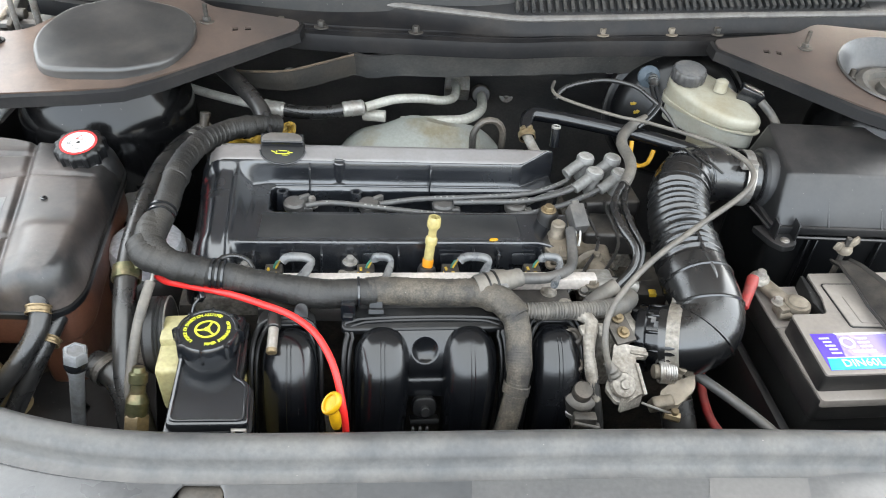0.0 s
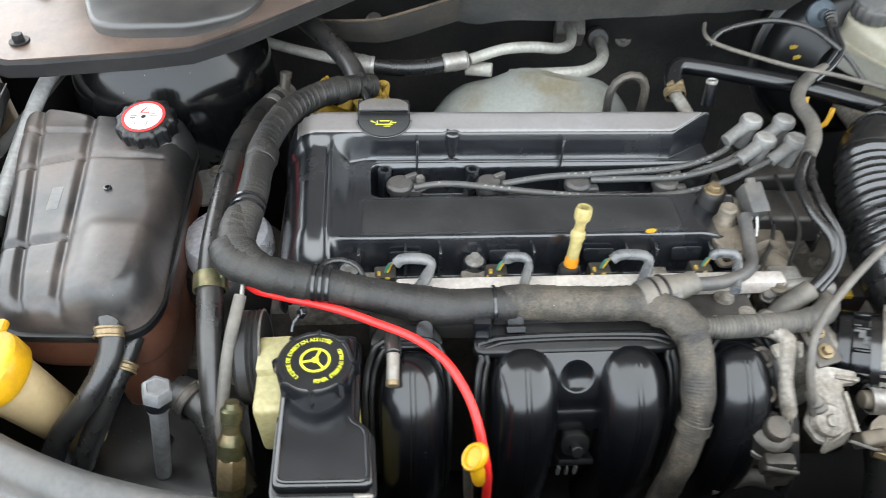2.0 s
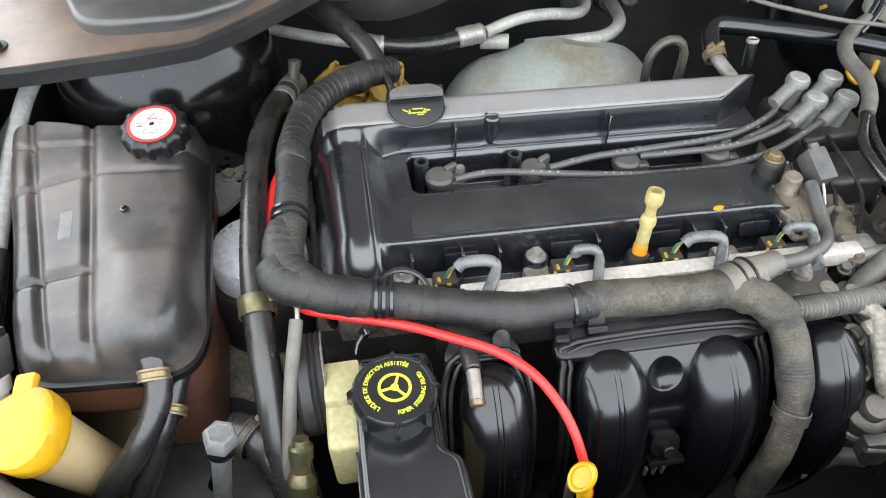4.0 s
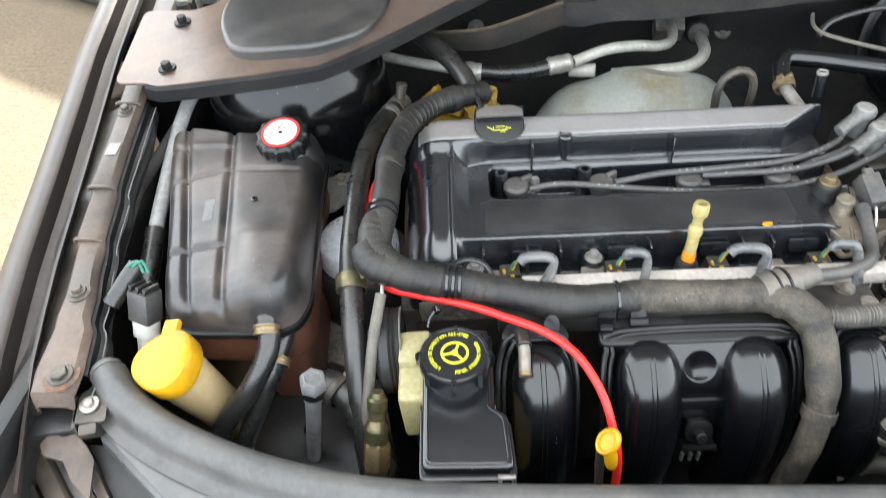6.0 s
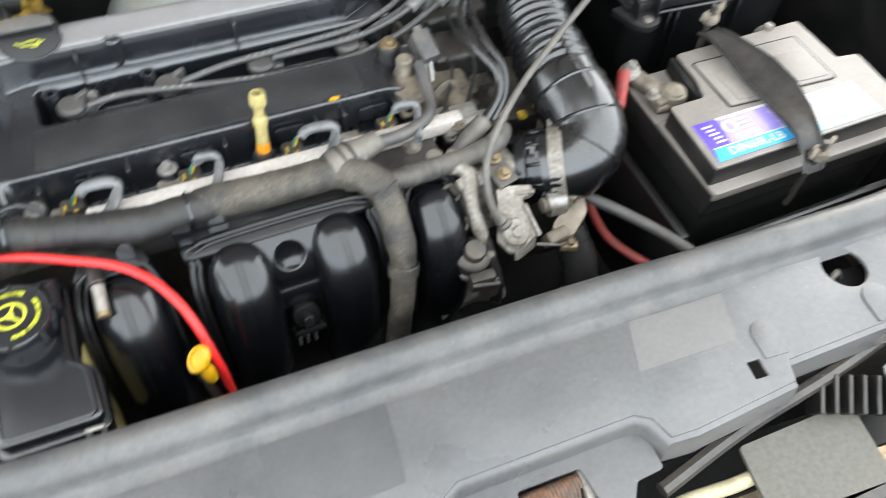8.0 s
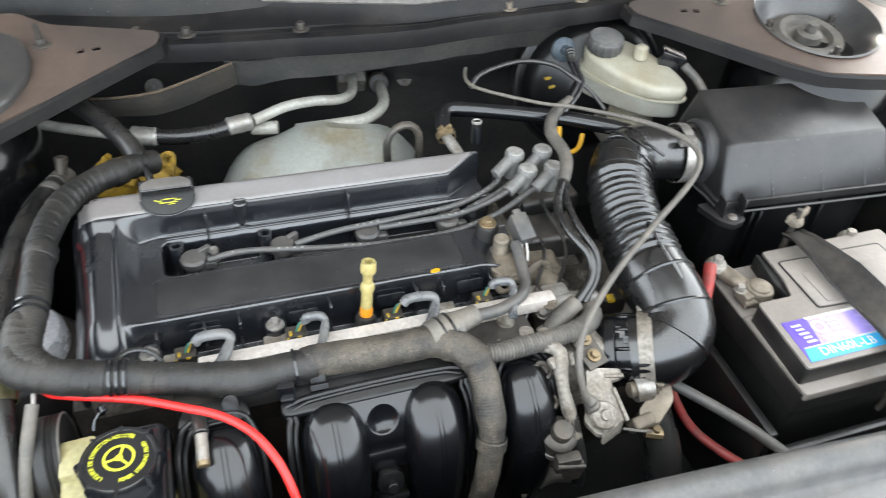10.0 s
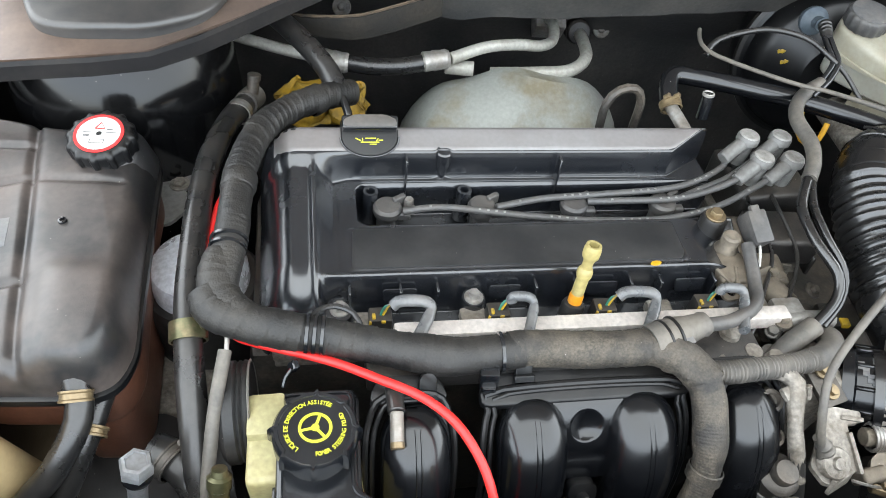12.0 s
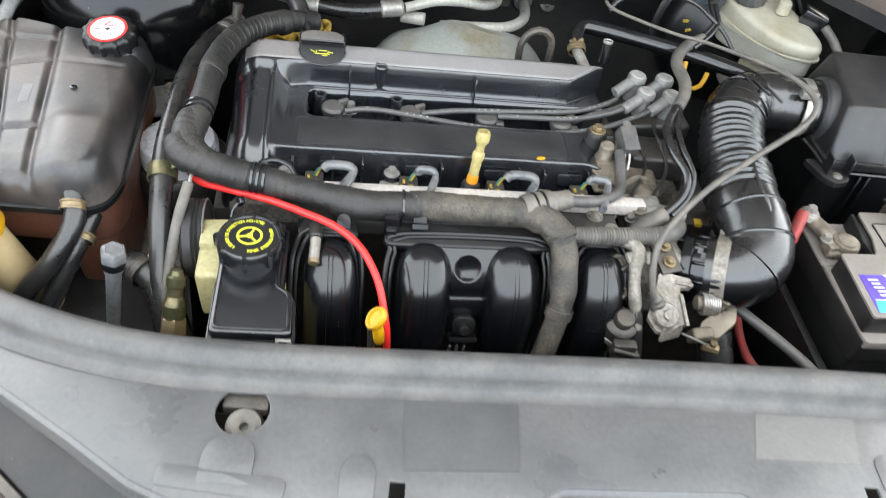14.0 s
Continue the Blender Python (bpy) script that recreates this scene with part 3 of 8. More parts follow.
part("flap_edge", tube([p + Vector((0, -0.002, 0.001 + 0.0008 * noise.noise(p * 160))) for p in way], 0.0018, 6, smooth=False), material("frayed_brown_edge", (0.085, 0.062, 0.040), 0.9, second=(0.03, 0.025, 0.02), scale=60, bump=0.5), wall, "frayed brown felt edge")
part("insulation_flap", flap, material("torn_felt_edge", (0.014, 0.0125, 0.0105), 0.9, second=(0.030, 0.025, 0.019), scale=20, bump=0.6, bump_scale=200), wall, "loose torn edge of the insulation")
rows = []
for k in range(50):
    x = -0.10 + 0.60 * k / 49
    y = 0.262 + 0.15 * max(0, x - 0.05)
    top = 0.944 + 0.004 * noise.noise(Vector((x * 25, 0, 8))) - 0.006 * math.exp(-((x + 0.07) / 0.04) ** 2)
    rows.append([(x, y + 0.020 * t, top - 0.045 * t + 0.002 * noise.noise(Vector((x * 30, t * 2, 1)))) for t in (0.0, 0.25, 0.6, 1.0)])
part("insulation_lip", strip(rows, 0.004), firewall_mat, wall, "upper lip of the insulation sheet")
# solid black bar in place of the slot, its shade put in as colour
part("slot_shade_bar", box(-0.015, 0.283, 0.951, 0.17, 0.02, 0.012, 0.002, 2, m=pose(0, 0, 0, 0, -4, 4)), black_deep, wall)
SCUT = [(-0.62, 0.36, 0.968), (-0.34, 0.288, 0.971), (-0.158, 0.256, 0.972), (-0.022, 0.250, 0.973), (0.079, 0.246, 0.974), (0.160, 0.250, 0.974), (0.233, 0.264, 0.974), (0.46, 0.294, 0.973), (0.66, 0.33, 0.971), (0.96, 0.39, 0.968)]
SEAL = [(-0.62, 0.445, 0.990), (-0.329, 0.376, 1.0), (-0.167, 0.332, 1.0), (0.018, 0.295, 1.0), (0.120, 0.277, 1.0), (0.157, 0.271, 1.0), (0.200, 0.277, 1.0), (0.316, 0.295, 1.0), (0.494, 0.325, 1.0), (0.642, 0.352, 0.998), (0.96, 0.42, 0.990)]


def on_line(line, x):
    """The point of a line at x."""
    for a, b in zip(line, line[1:]):
        if x <= b[0] + 1e-9:
            t = (x - a[0]) / (b[0] - a[0])
            return Vector((x, a[1] + (b[1] - a[1]) * t, a[2] + (b[2] - a[2]) * t))


path = spline(SCUT, 0.03)
part("scuttle_edge", along([(0.004, -0.026), (0.004, -0.010), (0.002, -0.002), (-0.004, 0.0), (-0.012, 0.002), (-0.016, 0.006)], path, 0.002), brace_black, car, "black painted scuttle flange")
rows = []
for k in range(80):
    x = -0.61 + 1.56 * k / 79
    a, b = on_line(SEAL, x), on_line(SCUT, x)
    sag = 0.002 * noise.noise(Vector((x * 9, 0, 5)))
    rows.append([a + Vector((0, 0.004, -0.002)), a + Vector((0, -0.003, -0.003)), a + Vector((0, -0.007, -0.009)), a.lerp(b, 0.45) + Vector((0, 0, -0.006 + sag)), a.lerp(b, 0.7) + Vector((0, 0, -0.004 + sag)), b + Vector((0, 0.014, 0.004)), b + Vector((0, 0.006, 0.0025))])
part("cowl_skirt", loft([row + [p - Vector((0, 0, 0.003)) for p in reversed(row)] for row in rows]), brace_black, car, "black rubber skirt below the bonnet seal")
part("cowl_seal", tube(SEAL, 0.0042, 12, 0.02, lambda s, t, a: 1 + 0.2 * math.cos(2 * a)), material("pale_worn_seal_edge", (0.12, 0.113, 0.105), 0.45, second=(0.06, 0.057, 0.054), scale=30, bump=0.1, dust=0.3), car, "pale worn edge of the bonnet seal")
part("plenum_wall", along([(-0.045, -0.05), (-0.05, 0.02), (-0.06, 0.055)], path, 0.004), black_deep, car, "dark wall below the cowl")
# solid black blocks, put in for the shade of the open hinge wells
part("hinge_well_block", box(-0.650, 0.44, 0.70, 0.15, 0.40, 0.46, 0.006), black_deep, car, "solid black block for the shaded well below the bonnet hinge")
part("hinge_well_block", box(0.975, 0.46, 0.70, 0.13, 0.40, 0.46, 0.006), black_deep, car, "solid black block for the shaded well below the bonnet hinge")
rows = []
for k in range(80):
    a = on_line(SEAL, -0.61 + 1.56 * k / 79)
    rows.append([a + Vector((0, o, h)) for o, h in [(0.003, -0.004), (0.006, 0.003), (0.018, 0.006), (0.14, 0.05), (0.24, 0.09)]])
cowl = part("cowl_panel", strip(rows, 0.003), cowl_plastic, car, "black plastic cowl below the windscreen")
slat_mesh = None
slat_plastic = material("weathered_slat_plastic", (0.030, 0.031, 0.031), 0.4, second=(0.055, 0.054, 0.052), scale=30, bump=0.1, dust=0.2)
for i in range(48):
    x = 0.152 + i * 0.0122
    s = part("slat", box(0, 0, 0, 0.0060, 0.12, 0.010, 0.0015, 2, m=pose(0, 0, 0, 20)), slat_plastic, cowl) if slat_mesh is None else new("slat", slat_mesh)
    slat_mesh = s.data
    s.parent = cowl
    s.location = (x, on_line(SEAL, x).y + 0.068, 1.026)
part("slat_bed", box(0.44, 0.388, 1.016, 0.60, 0.13, 0.006, 0.001, 1, m=pose(0, 0, 0, 20, 0, 9.5)), black_deep, cowl)
ws = bmesh.new()
rows = []
for k in range(13):
    x = -0.62 + k * 1.58 / 12
    c = 0.12 * ((x - MID) / 0.8) ** 2
    rows.append([ws.verts.new((x, 0.52 + c, 1.05)), ws.verts.new((x * 0.9 + 0.017, 1.25 + c, 1.52))])
for a, c in zip(rows, rows[1:]):
    ws.faces.new((a[0], a[1], c[1], c[0]))
bmesh.ops.solidify(ws, geom=ws.faces[:], thickness=0.005)
part("windscreen", ws, glass_dark, car, "dark tinted windscreen glass")
for x, rusty in [(-0.200, 0), (-0.140, 0), (0.001, 0), (0.285, 1), (0.395, 1), (0.470, 0)]:
    q = on_line(SCUT, x)
    part("scuttle_bolt", bolt_mesh((x, q.y + 0.012, q.z + 0.003), 0.0055, 0.010, 0.011), metal_sandy if rusty else metal_dark, car)

# the raised bonnet
rows = []
for k in range(15):
    t = k / 14
    y, z = 0.43 - 0.66 * t, 1.06 + 0.95 * t
    w = 0.86 - 0.12 * t - 0.12 * max(0, t - 0.85) / 0.15
    rows.append([(MID + w * u, y + 0.05 * (1 - u * u) * (1 - 0.3 * t) - 0.02 * t * u * u, z + 0.02 * (1 - u * u)) for u in [i / 8 - 1 for i in range(17)]])
bn = loft(rows, closed=False)
bmesh.ops.solidify(bn, geom=bn.faces[:], thickness=0.012)
bonnet = part("bonnet", bn, bonnet_lining, car, "raised bonnet, painted underside over the bay")

# strut towers
for fl in (False, True):
    b = lathe([(0.121, -0.35), (0.120, -0.09), (0.119, -0.062), (0.1165, -0.047), (0.1115, -0.033), (0.1050, -0.019), (0.0985, -0.006), (0.05, 0.0)], Matrix.Translation((-0.440, 0.172, 0.944)), 64, wob=lambda a, z: 1.0 - 0.012 * math.cos(4 * a) + (0.010 * math.sin(7 * a + 1) if z < -0.08 else 0))
    part("strut_tower", mirror(b, 0.0, 0.14) if fl else b, tower_paint, car, "glossy black painted strut tower")

# ---- suspension braces ----
bowl_paint = material("satin_grey_bowl_paint", (0.035, 0.035, 0.036), 0.28, metal=0.1, second=(0.060, 0.056, 0.052), scale=10, bump=0.05, coat=0.3, dust=0.15)
def brace_height(x, y):
    return 0.945 + 0.17 * y - 0.035 * max(0, x + 0.30)


WING = rounded([(-0.625, 0.062), (-0.585, 0.062), (-0.569, 0.055), (-0.485, 0.066), (-0.377, 0.083), (-0.293, 0.140), (-0.215, 0.205), (-0.171, 0.240), (-0.170, 0.263), (-0.30, 0.282), (-0.34, 0.31), (-0.45, 0.298), (-0.508, 0.250), (-0.538, 0.208), (-0.565, 0.196), (-0.632, 0.200)], 0.012, 3)
for fl in (False, True):
    dy = 0.0
    holes = [[(-0.245, 0.228), (-0.236, 0.230), (-0.237, 0.238), (-0.246, 0.236)], [(-0.262, 0.224), (-0.254, 0.226), (-0.255, 0.234), (-0.263, 0.232)]]
    if fl:
        holes.append(circle(-0.425, 0.192, 0.086, 36))
    b = plate(WING, holes, 0, 0.003, brace_height)
    br = thing("suspension_brace", (0.70 if fl else -0.42, 0.17 + dy, 0.96), "dusty brown and black pressed steel suspension top brace", "brace", "suspension braces")
    pl = part("brace_plate", mirror(b, dy, 0.14) if fl else b, brace_shaded, br)
    skirt = along([(0.0, -0.001), (0.004, -0.004), (0.006, -0.018)], [(x, y, brace_height(x, y)) for x, y in [(-0.585, 0.061), (-0.569, 0.055), (-0.53, 0.058), (-0.485, 0.065), (-0.43, 0.072), (-0.377, 0.083), (-0.335, 0.107), (-0.293, 0.140), (-0.25, 0.176), (-0.215, 0.205), (-0.171, 0.240), (-0.168, 0.262)]], 0.003)
    part("brace_skirt", mirror(skirt, dy, 0.14) if fl else skirt, brace_black, br, "black painted downturned flange")
    for x, y in [(-0.565, 0.086), (-0.572, 0.173)]:
        b = bolt_mesh((x, y, brace_height(x, y)), 0.0065, 0.009, 0.011)
        part("bolt", mirror(b, dy, 0.14) if fl else b, brace_black, br, "black hexagon flange bolt")
    b = join(rod((-0.302, 0.245, 0.984), (-0.302, 0.245, 1.012), 0.0032), bolt_mesh((-0.302, 0.245, 0.985), 0.006, 0.008, 0.011))
    part("stud", mirror(b, dy, 0.14) if fl else b, metal_dark, br)
    if not fl:
        dome = rounded([(-0.517, 0.157), (-0.490, 0.104), (-0.459, 0.094), (-0.38, 0.098), (-0.326, 0.126), (-0.304, 0.184), (-0.311, 0.229), (-0.337, 0.256), (-0.424, 0.276), (-0.499, 0.246), (-0.521, 0.198)], 0.022, 5)
        def dome_top(x, y):
            return 0.17 * (y - 0.18) + 0.006 * (1 - ((x + 0.41) / 0.1) ** 2)
        lid = part("dome_cover", prism(dome, 0.95, 0.985, 0.006, 4, dome_top), cover_lid, br, "matt black rounded plastic cover lid")
    else:
        b = lathe([(0.089, 0.003), (0.087, 0.005), (0.083, 0.001), (0.074, -0.014), (0.064, -0.026), (0.056, -0.031), (0.050, -0.031)], pose(-0.425, 0.192, 0.976, 9), 48, cap=False)
        part("strut_bowl", mirror(b, dy, 0.14), bowl_paint, br, "grey pressed bowl round the strut top")
        b = lathe([(0.052, -0.034), (0.050, -0.024), (0.042, -0.020), (0.034, -0.022), (0.030, -0.030), (0.020, -0.031), (0.018, -0.020), (0.008, -0.018), (0.007, -0.006)], pose(-0.425, 0.192, 0.976, 9), 32)
        part("strut_mount", mirror(b, dy, 0.14), rubber_grey, br, "grey rubber strut top mount")
        for a in (150, 270, 30):
            q = (-0.425 + 0.058 * math.cos(radians(a)), 0.192 + 0.058 * math.sin(radians(a)))
            b = join(rod((*q, 0.945), (*q, 0.966), 0.0042, n=10), bolt_mesh((*q, 0.948), 0.0075, 0.008, 0.011))
            part("mount_stud", mirror(b, dy, 0.14), metal_dark, br)

strut = thing("bonnet_gas_strut", (-0.56, 0.27, 0.93), "black gas strut that holds the bonnet up", "gas strut")
part("strut_rod", rod((-0.56, 0.27, 0.93), (-0.545, 0.245, 1.03), 0.005), steel, strut, "bright steel rod")
part("strut_cylinder", rod((-0.545, 0.245, 1.03), (-0.49, 0.155, 1.40), 0.010), black_cover, strut)
hinge = part("bonnet_hinge", join(box(-0.595, 0.30, 0.975, 0.008, 0.10, 0.022, 0.002, m=pose(0, 0, 0, 25)), rod((-0.605, 0.28, 0.97), (-0.58, 0.28, 0.97), 0.008)), metal_dark, car, "dusty steel hinge arm")
part("hinge_pin", rod((-0.61, 0.33, 0.985), (-0.575, 0.33, 0.985), 0.007), steel, hinge)

# ---- front panel ----
LIP = [(-0.517, -0.288, 0.866), (-0.50, -0.306, 0.864), (-0.46, -0.334, 0.861), (-0.40, -0.360, 0.859), (-0.33, -0.380, 0.857), (-0.25, -0.392, 0.856), (-0.146, -0.393, 0.856), (0.0, -0.387, 0.856), (0.125, -0.381, 0.856), (0.25, -0.376, 0.856), (0.37, -0.373, 0.856), (0.48, -0.371, 0.856), (0.58, -0.366, 0.856), (0.66, -0.352, 0.858), (0.74, -0.322, 0.861), (0.81, -0.29, 0.864), (0.857, -0.27, 0.866)]
fp = thing("radiator_cover", (MID, -0.45, 0.80), "weathered grey plastic cover over the radiator and latch", "radiator cover")
lp = spline(LIP, 0.012)
part("seal", along([(-0.016, -0.10), (-0.0165, -0.004), (-0.013, 0.006), (-0.006, 0.0125), (0.002, 0.0135), (0.009, 0.010), (0.014, 0.002), (0.016, -0.008), (0.020, -0.0115), (0.028, -0.012)], lp, 0.003), seal_rubber, fp, "rounded grey rubber sealing lip")
for fl in (False, True):
    b = lathe([(0.0155, 0.0), (0.0152, 0.004), (0.012, 0.009), (0.006, 0.0115), (0.001, 0.012)], aim((-0.515, -0.290, 0.8645), (-0.529, -0.276, 0.866)), 24)
    part("seal_end", mirror(b) if fl else b, seal_rubber, fp)
    b = join(plate(rounded([(-0.537, -0.314), (-0.505, -0.314), (-0.497, -0.338), (-0.526, -0.342)], 0.003, 2), (), 0.862, 0.003), box(-0.512, -0.343, 0.853, 0.016, 0.010, 0.016, 0.002, 2, m=pose(0, 0, 0, 20, 0, 14)), box(-0.529, -0.330, 0.852, 0.004, 0.034, 0.020, 0.001, 1, m=pose(0, 0, 0, 0, 0, 16)))
    part("corner_bracket", mirror(b) if fl else b, metal_dark, fp, "dark pressed steel corner bracket")
    b = box(-0.562, -0.322, 0.828, 0.050, 0.040, 0.030, 0.003, 2, m=pose(0, 0, 0, 0, 0, 12))
    part("corner_box", mirror(b) if fl else b, cowl_plastic, fp, "black plastic corner box")
    b = bolt_mesh((-0.518, -0.323, 0.863), 0.005, 0.005, 0.009)
    part("bracket_bolt", mirror(b) if fl else b, steel, fp)
front = [(-0.522, -0.318), (-0.506, -0.340), (-0.405, -0.412), (-0.30, -0.470), (-0.24, -0.505), (-0.20, -0.520), (-0.10, -0.527), (0.060, -0.521), (0.085, -0.512), (0.092, -0.495), (0.105, -0.487), (0.255, -0.480), (0.268, -0.487), (0.276, -0.505), (0.30, -0.505), (0.398, -0.493), (0.402, -0.475), (0.52, -0.468), (0.545, -0.458), (0.62, -0.418), (0.72, -0.375), (0.80, -0.345), (0.862, -0.318)]
back = [(0.857, -0.282), (0.80, -0.300), (0.73, -0.329), (0.65, -0.357), (0.58, -0.368), (0.37, -0.375), (0.125, -0.383), (-0.146, -0.398), (-0.25, -0.396), (-0.33, -0.386), (-0.40, -0.366), (-0.46, -0.340), (-0.50, -0.312)]
hl = [(-0.166 + 0.0225 * math.sin(a), -0.438 + 0.0235 * math.cos(a)) for a in [k * math.tau / 24 for k in range(24)] if math.cos(a) < 0.87]
hr = [(0.503 + 0.0205 * math.sin(k * math.tau / 24), -0.410 + 0.021 * math.cos(k * math.tau / 24)) for k in range(24)]
sq = [(-0.037, -0.492), (-0.0245, -0.492), (-0.0245, -0.507), (-0.037, -0.507)]
sq2 = [(0.366, -0.467), (0.378, -0.467), (0.378, -0.482), (0.366, -0.482)]
DARK = [(-0.026, -0.482), (0.068, -0.476), (0.071, -0.403), (-0.032, -0.410)]
PALE = [(0.276, -0.448), (0.370, -0.446), (0.380, -0.401), (0.288, -0.403)]
def crown(x, y):
    return 0.0015 * noise.noise(Vector((x * 5, y * 9, 0))) - 0.10 * max(0, -0.47 - y) ** 1.0 * 0.6
part("panel", plate(front + back, [hl, hr, sq, sq2], 0.844, 0.004, crown, 0.0015), panel_plastic, fp)
drop = along([(0, -0.001), (0.004, -0.004), (0.006, -0.012), (0.008, -0.035)], [(x, y, 0.843 + crown(x, y)) for x, y in front], 0.003)
part("panel_edge", drop, panel_plastic, fp)
for x, y, w in [(-0.168, -0.482, 0.021), (-0.063, -0.487, 0.014), (0.395, -0.447, 0.012), (0.512, -0.446, 0.014)]:
    o = [(x - w, y - 0.022), (x + w, y - 0.022)] + [(x + w * math.cos(a * math.pi / 10), y + w * math.sin(a * math.pi / 10)) for a in range(11)]
    part("embossed_tab", plate(rounded(o, 0.002, 2), (), 0.8452, 0.004, crown, 0.0006), panel_plastic, fp)
part("embossed_tray", plate(rounded([(-0.222, -0.508), (-0.120, -0.515), (-0.118, -0.497), (-0.219, -0.490)], 0.006, 3), (), 0.8452, 0.003, crown, 0.0006), panel_plastic, fp)
# thin rectangles, one darker and one paler than the panel around them
part("dark_patch", plate(DARK, (), 0.8444, 0.002, crown), dark_patch_plastic, fp, "darker rectangle on the cover")
part("pale_patch", plate(PALE, (), 0.8444, 0.002, crown), pale_patch_plastic, fp, "paler rectangle on the cover")
part("rubber_buffer", lathe([(0.016, -0.02), (0.017, 0.0), (0.015, 0.006), (0.010, 0.008), (0.007, 0.006), (0.004, 0.004), (0.0035, -0.004)], pose(-0.164, -0.447, 0.830, 18), 28), rubber_grey, fp, "grey rubber bonnet buffer")
part("buffer_bracket", box(-0.166, -0.425, 0.832, 0.04, 0.016, 0.012, 0.003), metal_dark, fp)

# latch in the recess of the front panel
lt = thing("bonnet_latch", (0.175, -0.51, 0.79), "dirty steel bonnet latch with a rusty coil spring", "latch")
part("latch_shelf", plate(rounded([(0.088, -0.530), (0.094, -0.480), (0.266, -0.474), (0.268, -0.520), (0.243, -0.523), (0.234, -0.538), (0.210, -0.534), (0.204, -0.500), (0.150, -0.502), (0.147, -0.520), (0.130, -0.522), (0.120, -0.542), (0.110, -0.535)], 0.003, 2), (), 0.820, 0.004), panel_plastic, lt, "grey plastic shelf round the latch")
part("spring", tube([(0.154 + 0.046 * k / 100, -0.513 + 0.03 * k / 1000 + 0.009 * math.cos(k * 0.9), 0.808 + 0.009 * math.sin(k * 0.9)) for k in range(101)], 0.0017, 6, 0.01), rust, lt, "rusty coil spring")
part("latch_plate", join(box(0.172, -0.545, 0.775, 0.05, 0.012, 0.06, 0.002), box(0.172, -0.527, 0.808, 0.062, 0.010, 0.005, 0.001), rod((0.14, -0.532, 0.803), (0.205, -0.528, 0.805), 0.004), box(0.148, -0.520, 0.806, 0.006, 0.022, 0.02, 0.001), box(0.205, -0.512, 0.806, 0.006, 0.026, 0.02, 0.001)), metal_cast, lt)
part("latch_striker", tube([(0.15, -0.545, 0.82), (0.17, -0.555, 0.825), (0.20, -0.545, 0.82)], 0.005, 8), metal_cast, lt)

# behind the grille: bumper and lamps
bp = car
rows = []
for k in range(31):
    x = -0.68 + 1.70 * k / 30
    c = 0.22 * abs((x - MID) / 0.85) ** 2.6
    rows.append([(x, -0.64 + c, 0.66), (x, -0.70 + c, 0.665), (x, -0.73 + c, 0.62), (x, -0.735 + c, 0.5), (x, -0.72 + c, 0.32), (x, -0.66 + c, 0.28)])
b = loft(rows, closed=False)
bmesh.ops.solidify(b, geom=b.faces[:], thickness=0.004)
part("bumper_skin", b, paint_car, bp)
part("bumper_beam", box(MID, -0.60, 0.60, 1.3, 0.10, 0.10, 0.01), black_deep, bp)
EDGES = [
    [(-0.640, -0.330, 0.795), (-0.561, -0.399, 0.795), (-0.501, -0.450, 0.793), (-0.437, -0.505, 0.788), (-0.36, -0.575, 0.775)],
    [(-0.622, -0.328, 0.803), (-0.546, -0.401, 0.802), (-0.488, -0.452, 0.800), (-0.423, -0.506, 0.795), (-0.345, -0.575, 0.782)],
    [(-0.588, -0.328, 0.815), (-0.508, -0.406, 0.812), (-0.450, -0.455, 0.810), (-0.373, -0.510, 0.804), (-0.300, -0.568, 0.792)],
    [(-0.562, -0.334, 0.822), (-0.487, -0.408, 0.818), (-0.427, -0.457, 0.815), (-0.350, -0.512, 0.808), (-0.270, -0.568, 0.796)],
    [(-0.528, -0.342, 0.828), (-0.464, -0.410, 0.824), (-0.399, -0.458, 0.820), (-0.323, -0.514, 0.812), (-0.240, -0.568, 0.800)],
    [(-0.500, -0.345, 0.836), (-0.388, -0.412, 0.834), (-0.306, -0.457, 0.832), (-0.215, -0.515, 0.828), (-0.180, -0.560, 0.815)],
]
grey_trim = material("weathered_grey_trim", (0.050, 0.048, 0.047), 0.35, second=(0.085, 0.075, 0.066), scale=18, mix=(0.4, 0.68), bump=0.1, dust=0.2)
brown_trim = material("dusty_brown_trim", (0.045, 0.037, 0.031), 0.45, second=(0.085, 0.067, 0.053), scale=14, mix=(0.4, 0.68), bump=0.15, dust=0.25)
TRIMS = [
    ("lens_rubber", black_dusty, 0, 1, [(0.0, -0.006), (0.15, 0.002), (0.5, 0.005), (0.85, 0.002), (1.0, -0.006)], "black rubber round the lens"),
    ("trim_strip", brown_trim, 1, 2, [(0.0, -0.008), (0.08, -0.001), (0.4, 0.004), (0.8, 0.003), (0.93, -0.001), (1.0, -0.008)], "dusty brown trim strip"),
    ("trim_strip", grey_trim, 2, 3, [(0.0, -0.008), (0.10, 0.0), (0.5, 0.002), (0.9, 0.0), (1.0, -0.008)], "weathered grey trim strip"),
    ("trim_strip", brown_trim, 3, 4, [(0.0, -0.008), (0.06, -0.001), (0.25, 0.001), (0.3, -0.0025), (0.36, 0.001), (0.9, 0.0), (1.0, -0.010)], "dusty brown trim strip"),
    ("splash_panel", black_deep, 4, 5, [(0.0, -0.012), (0.03, -0.004), (0.3, -0.003), (0.7, -0.004), (1.0, -0.007)], "plain black panel beside the lamp"),
]


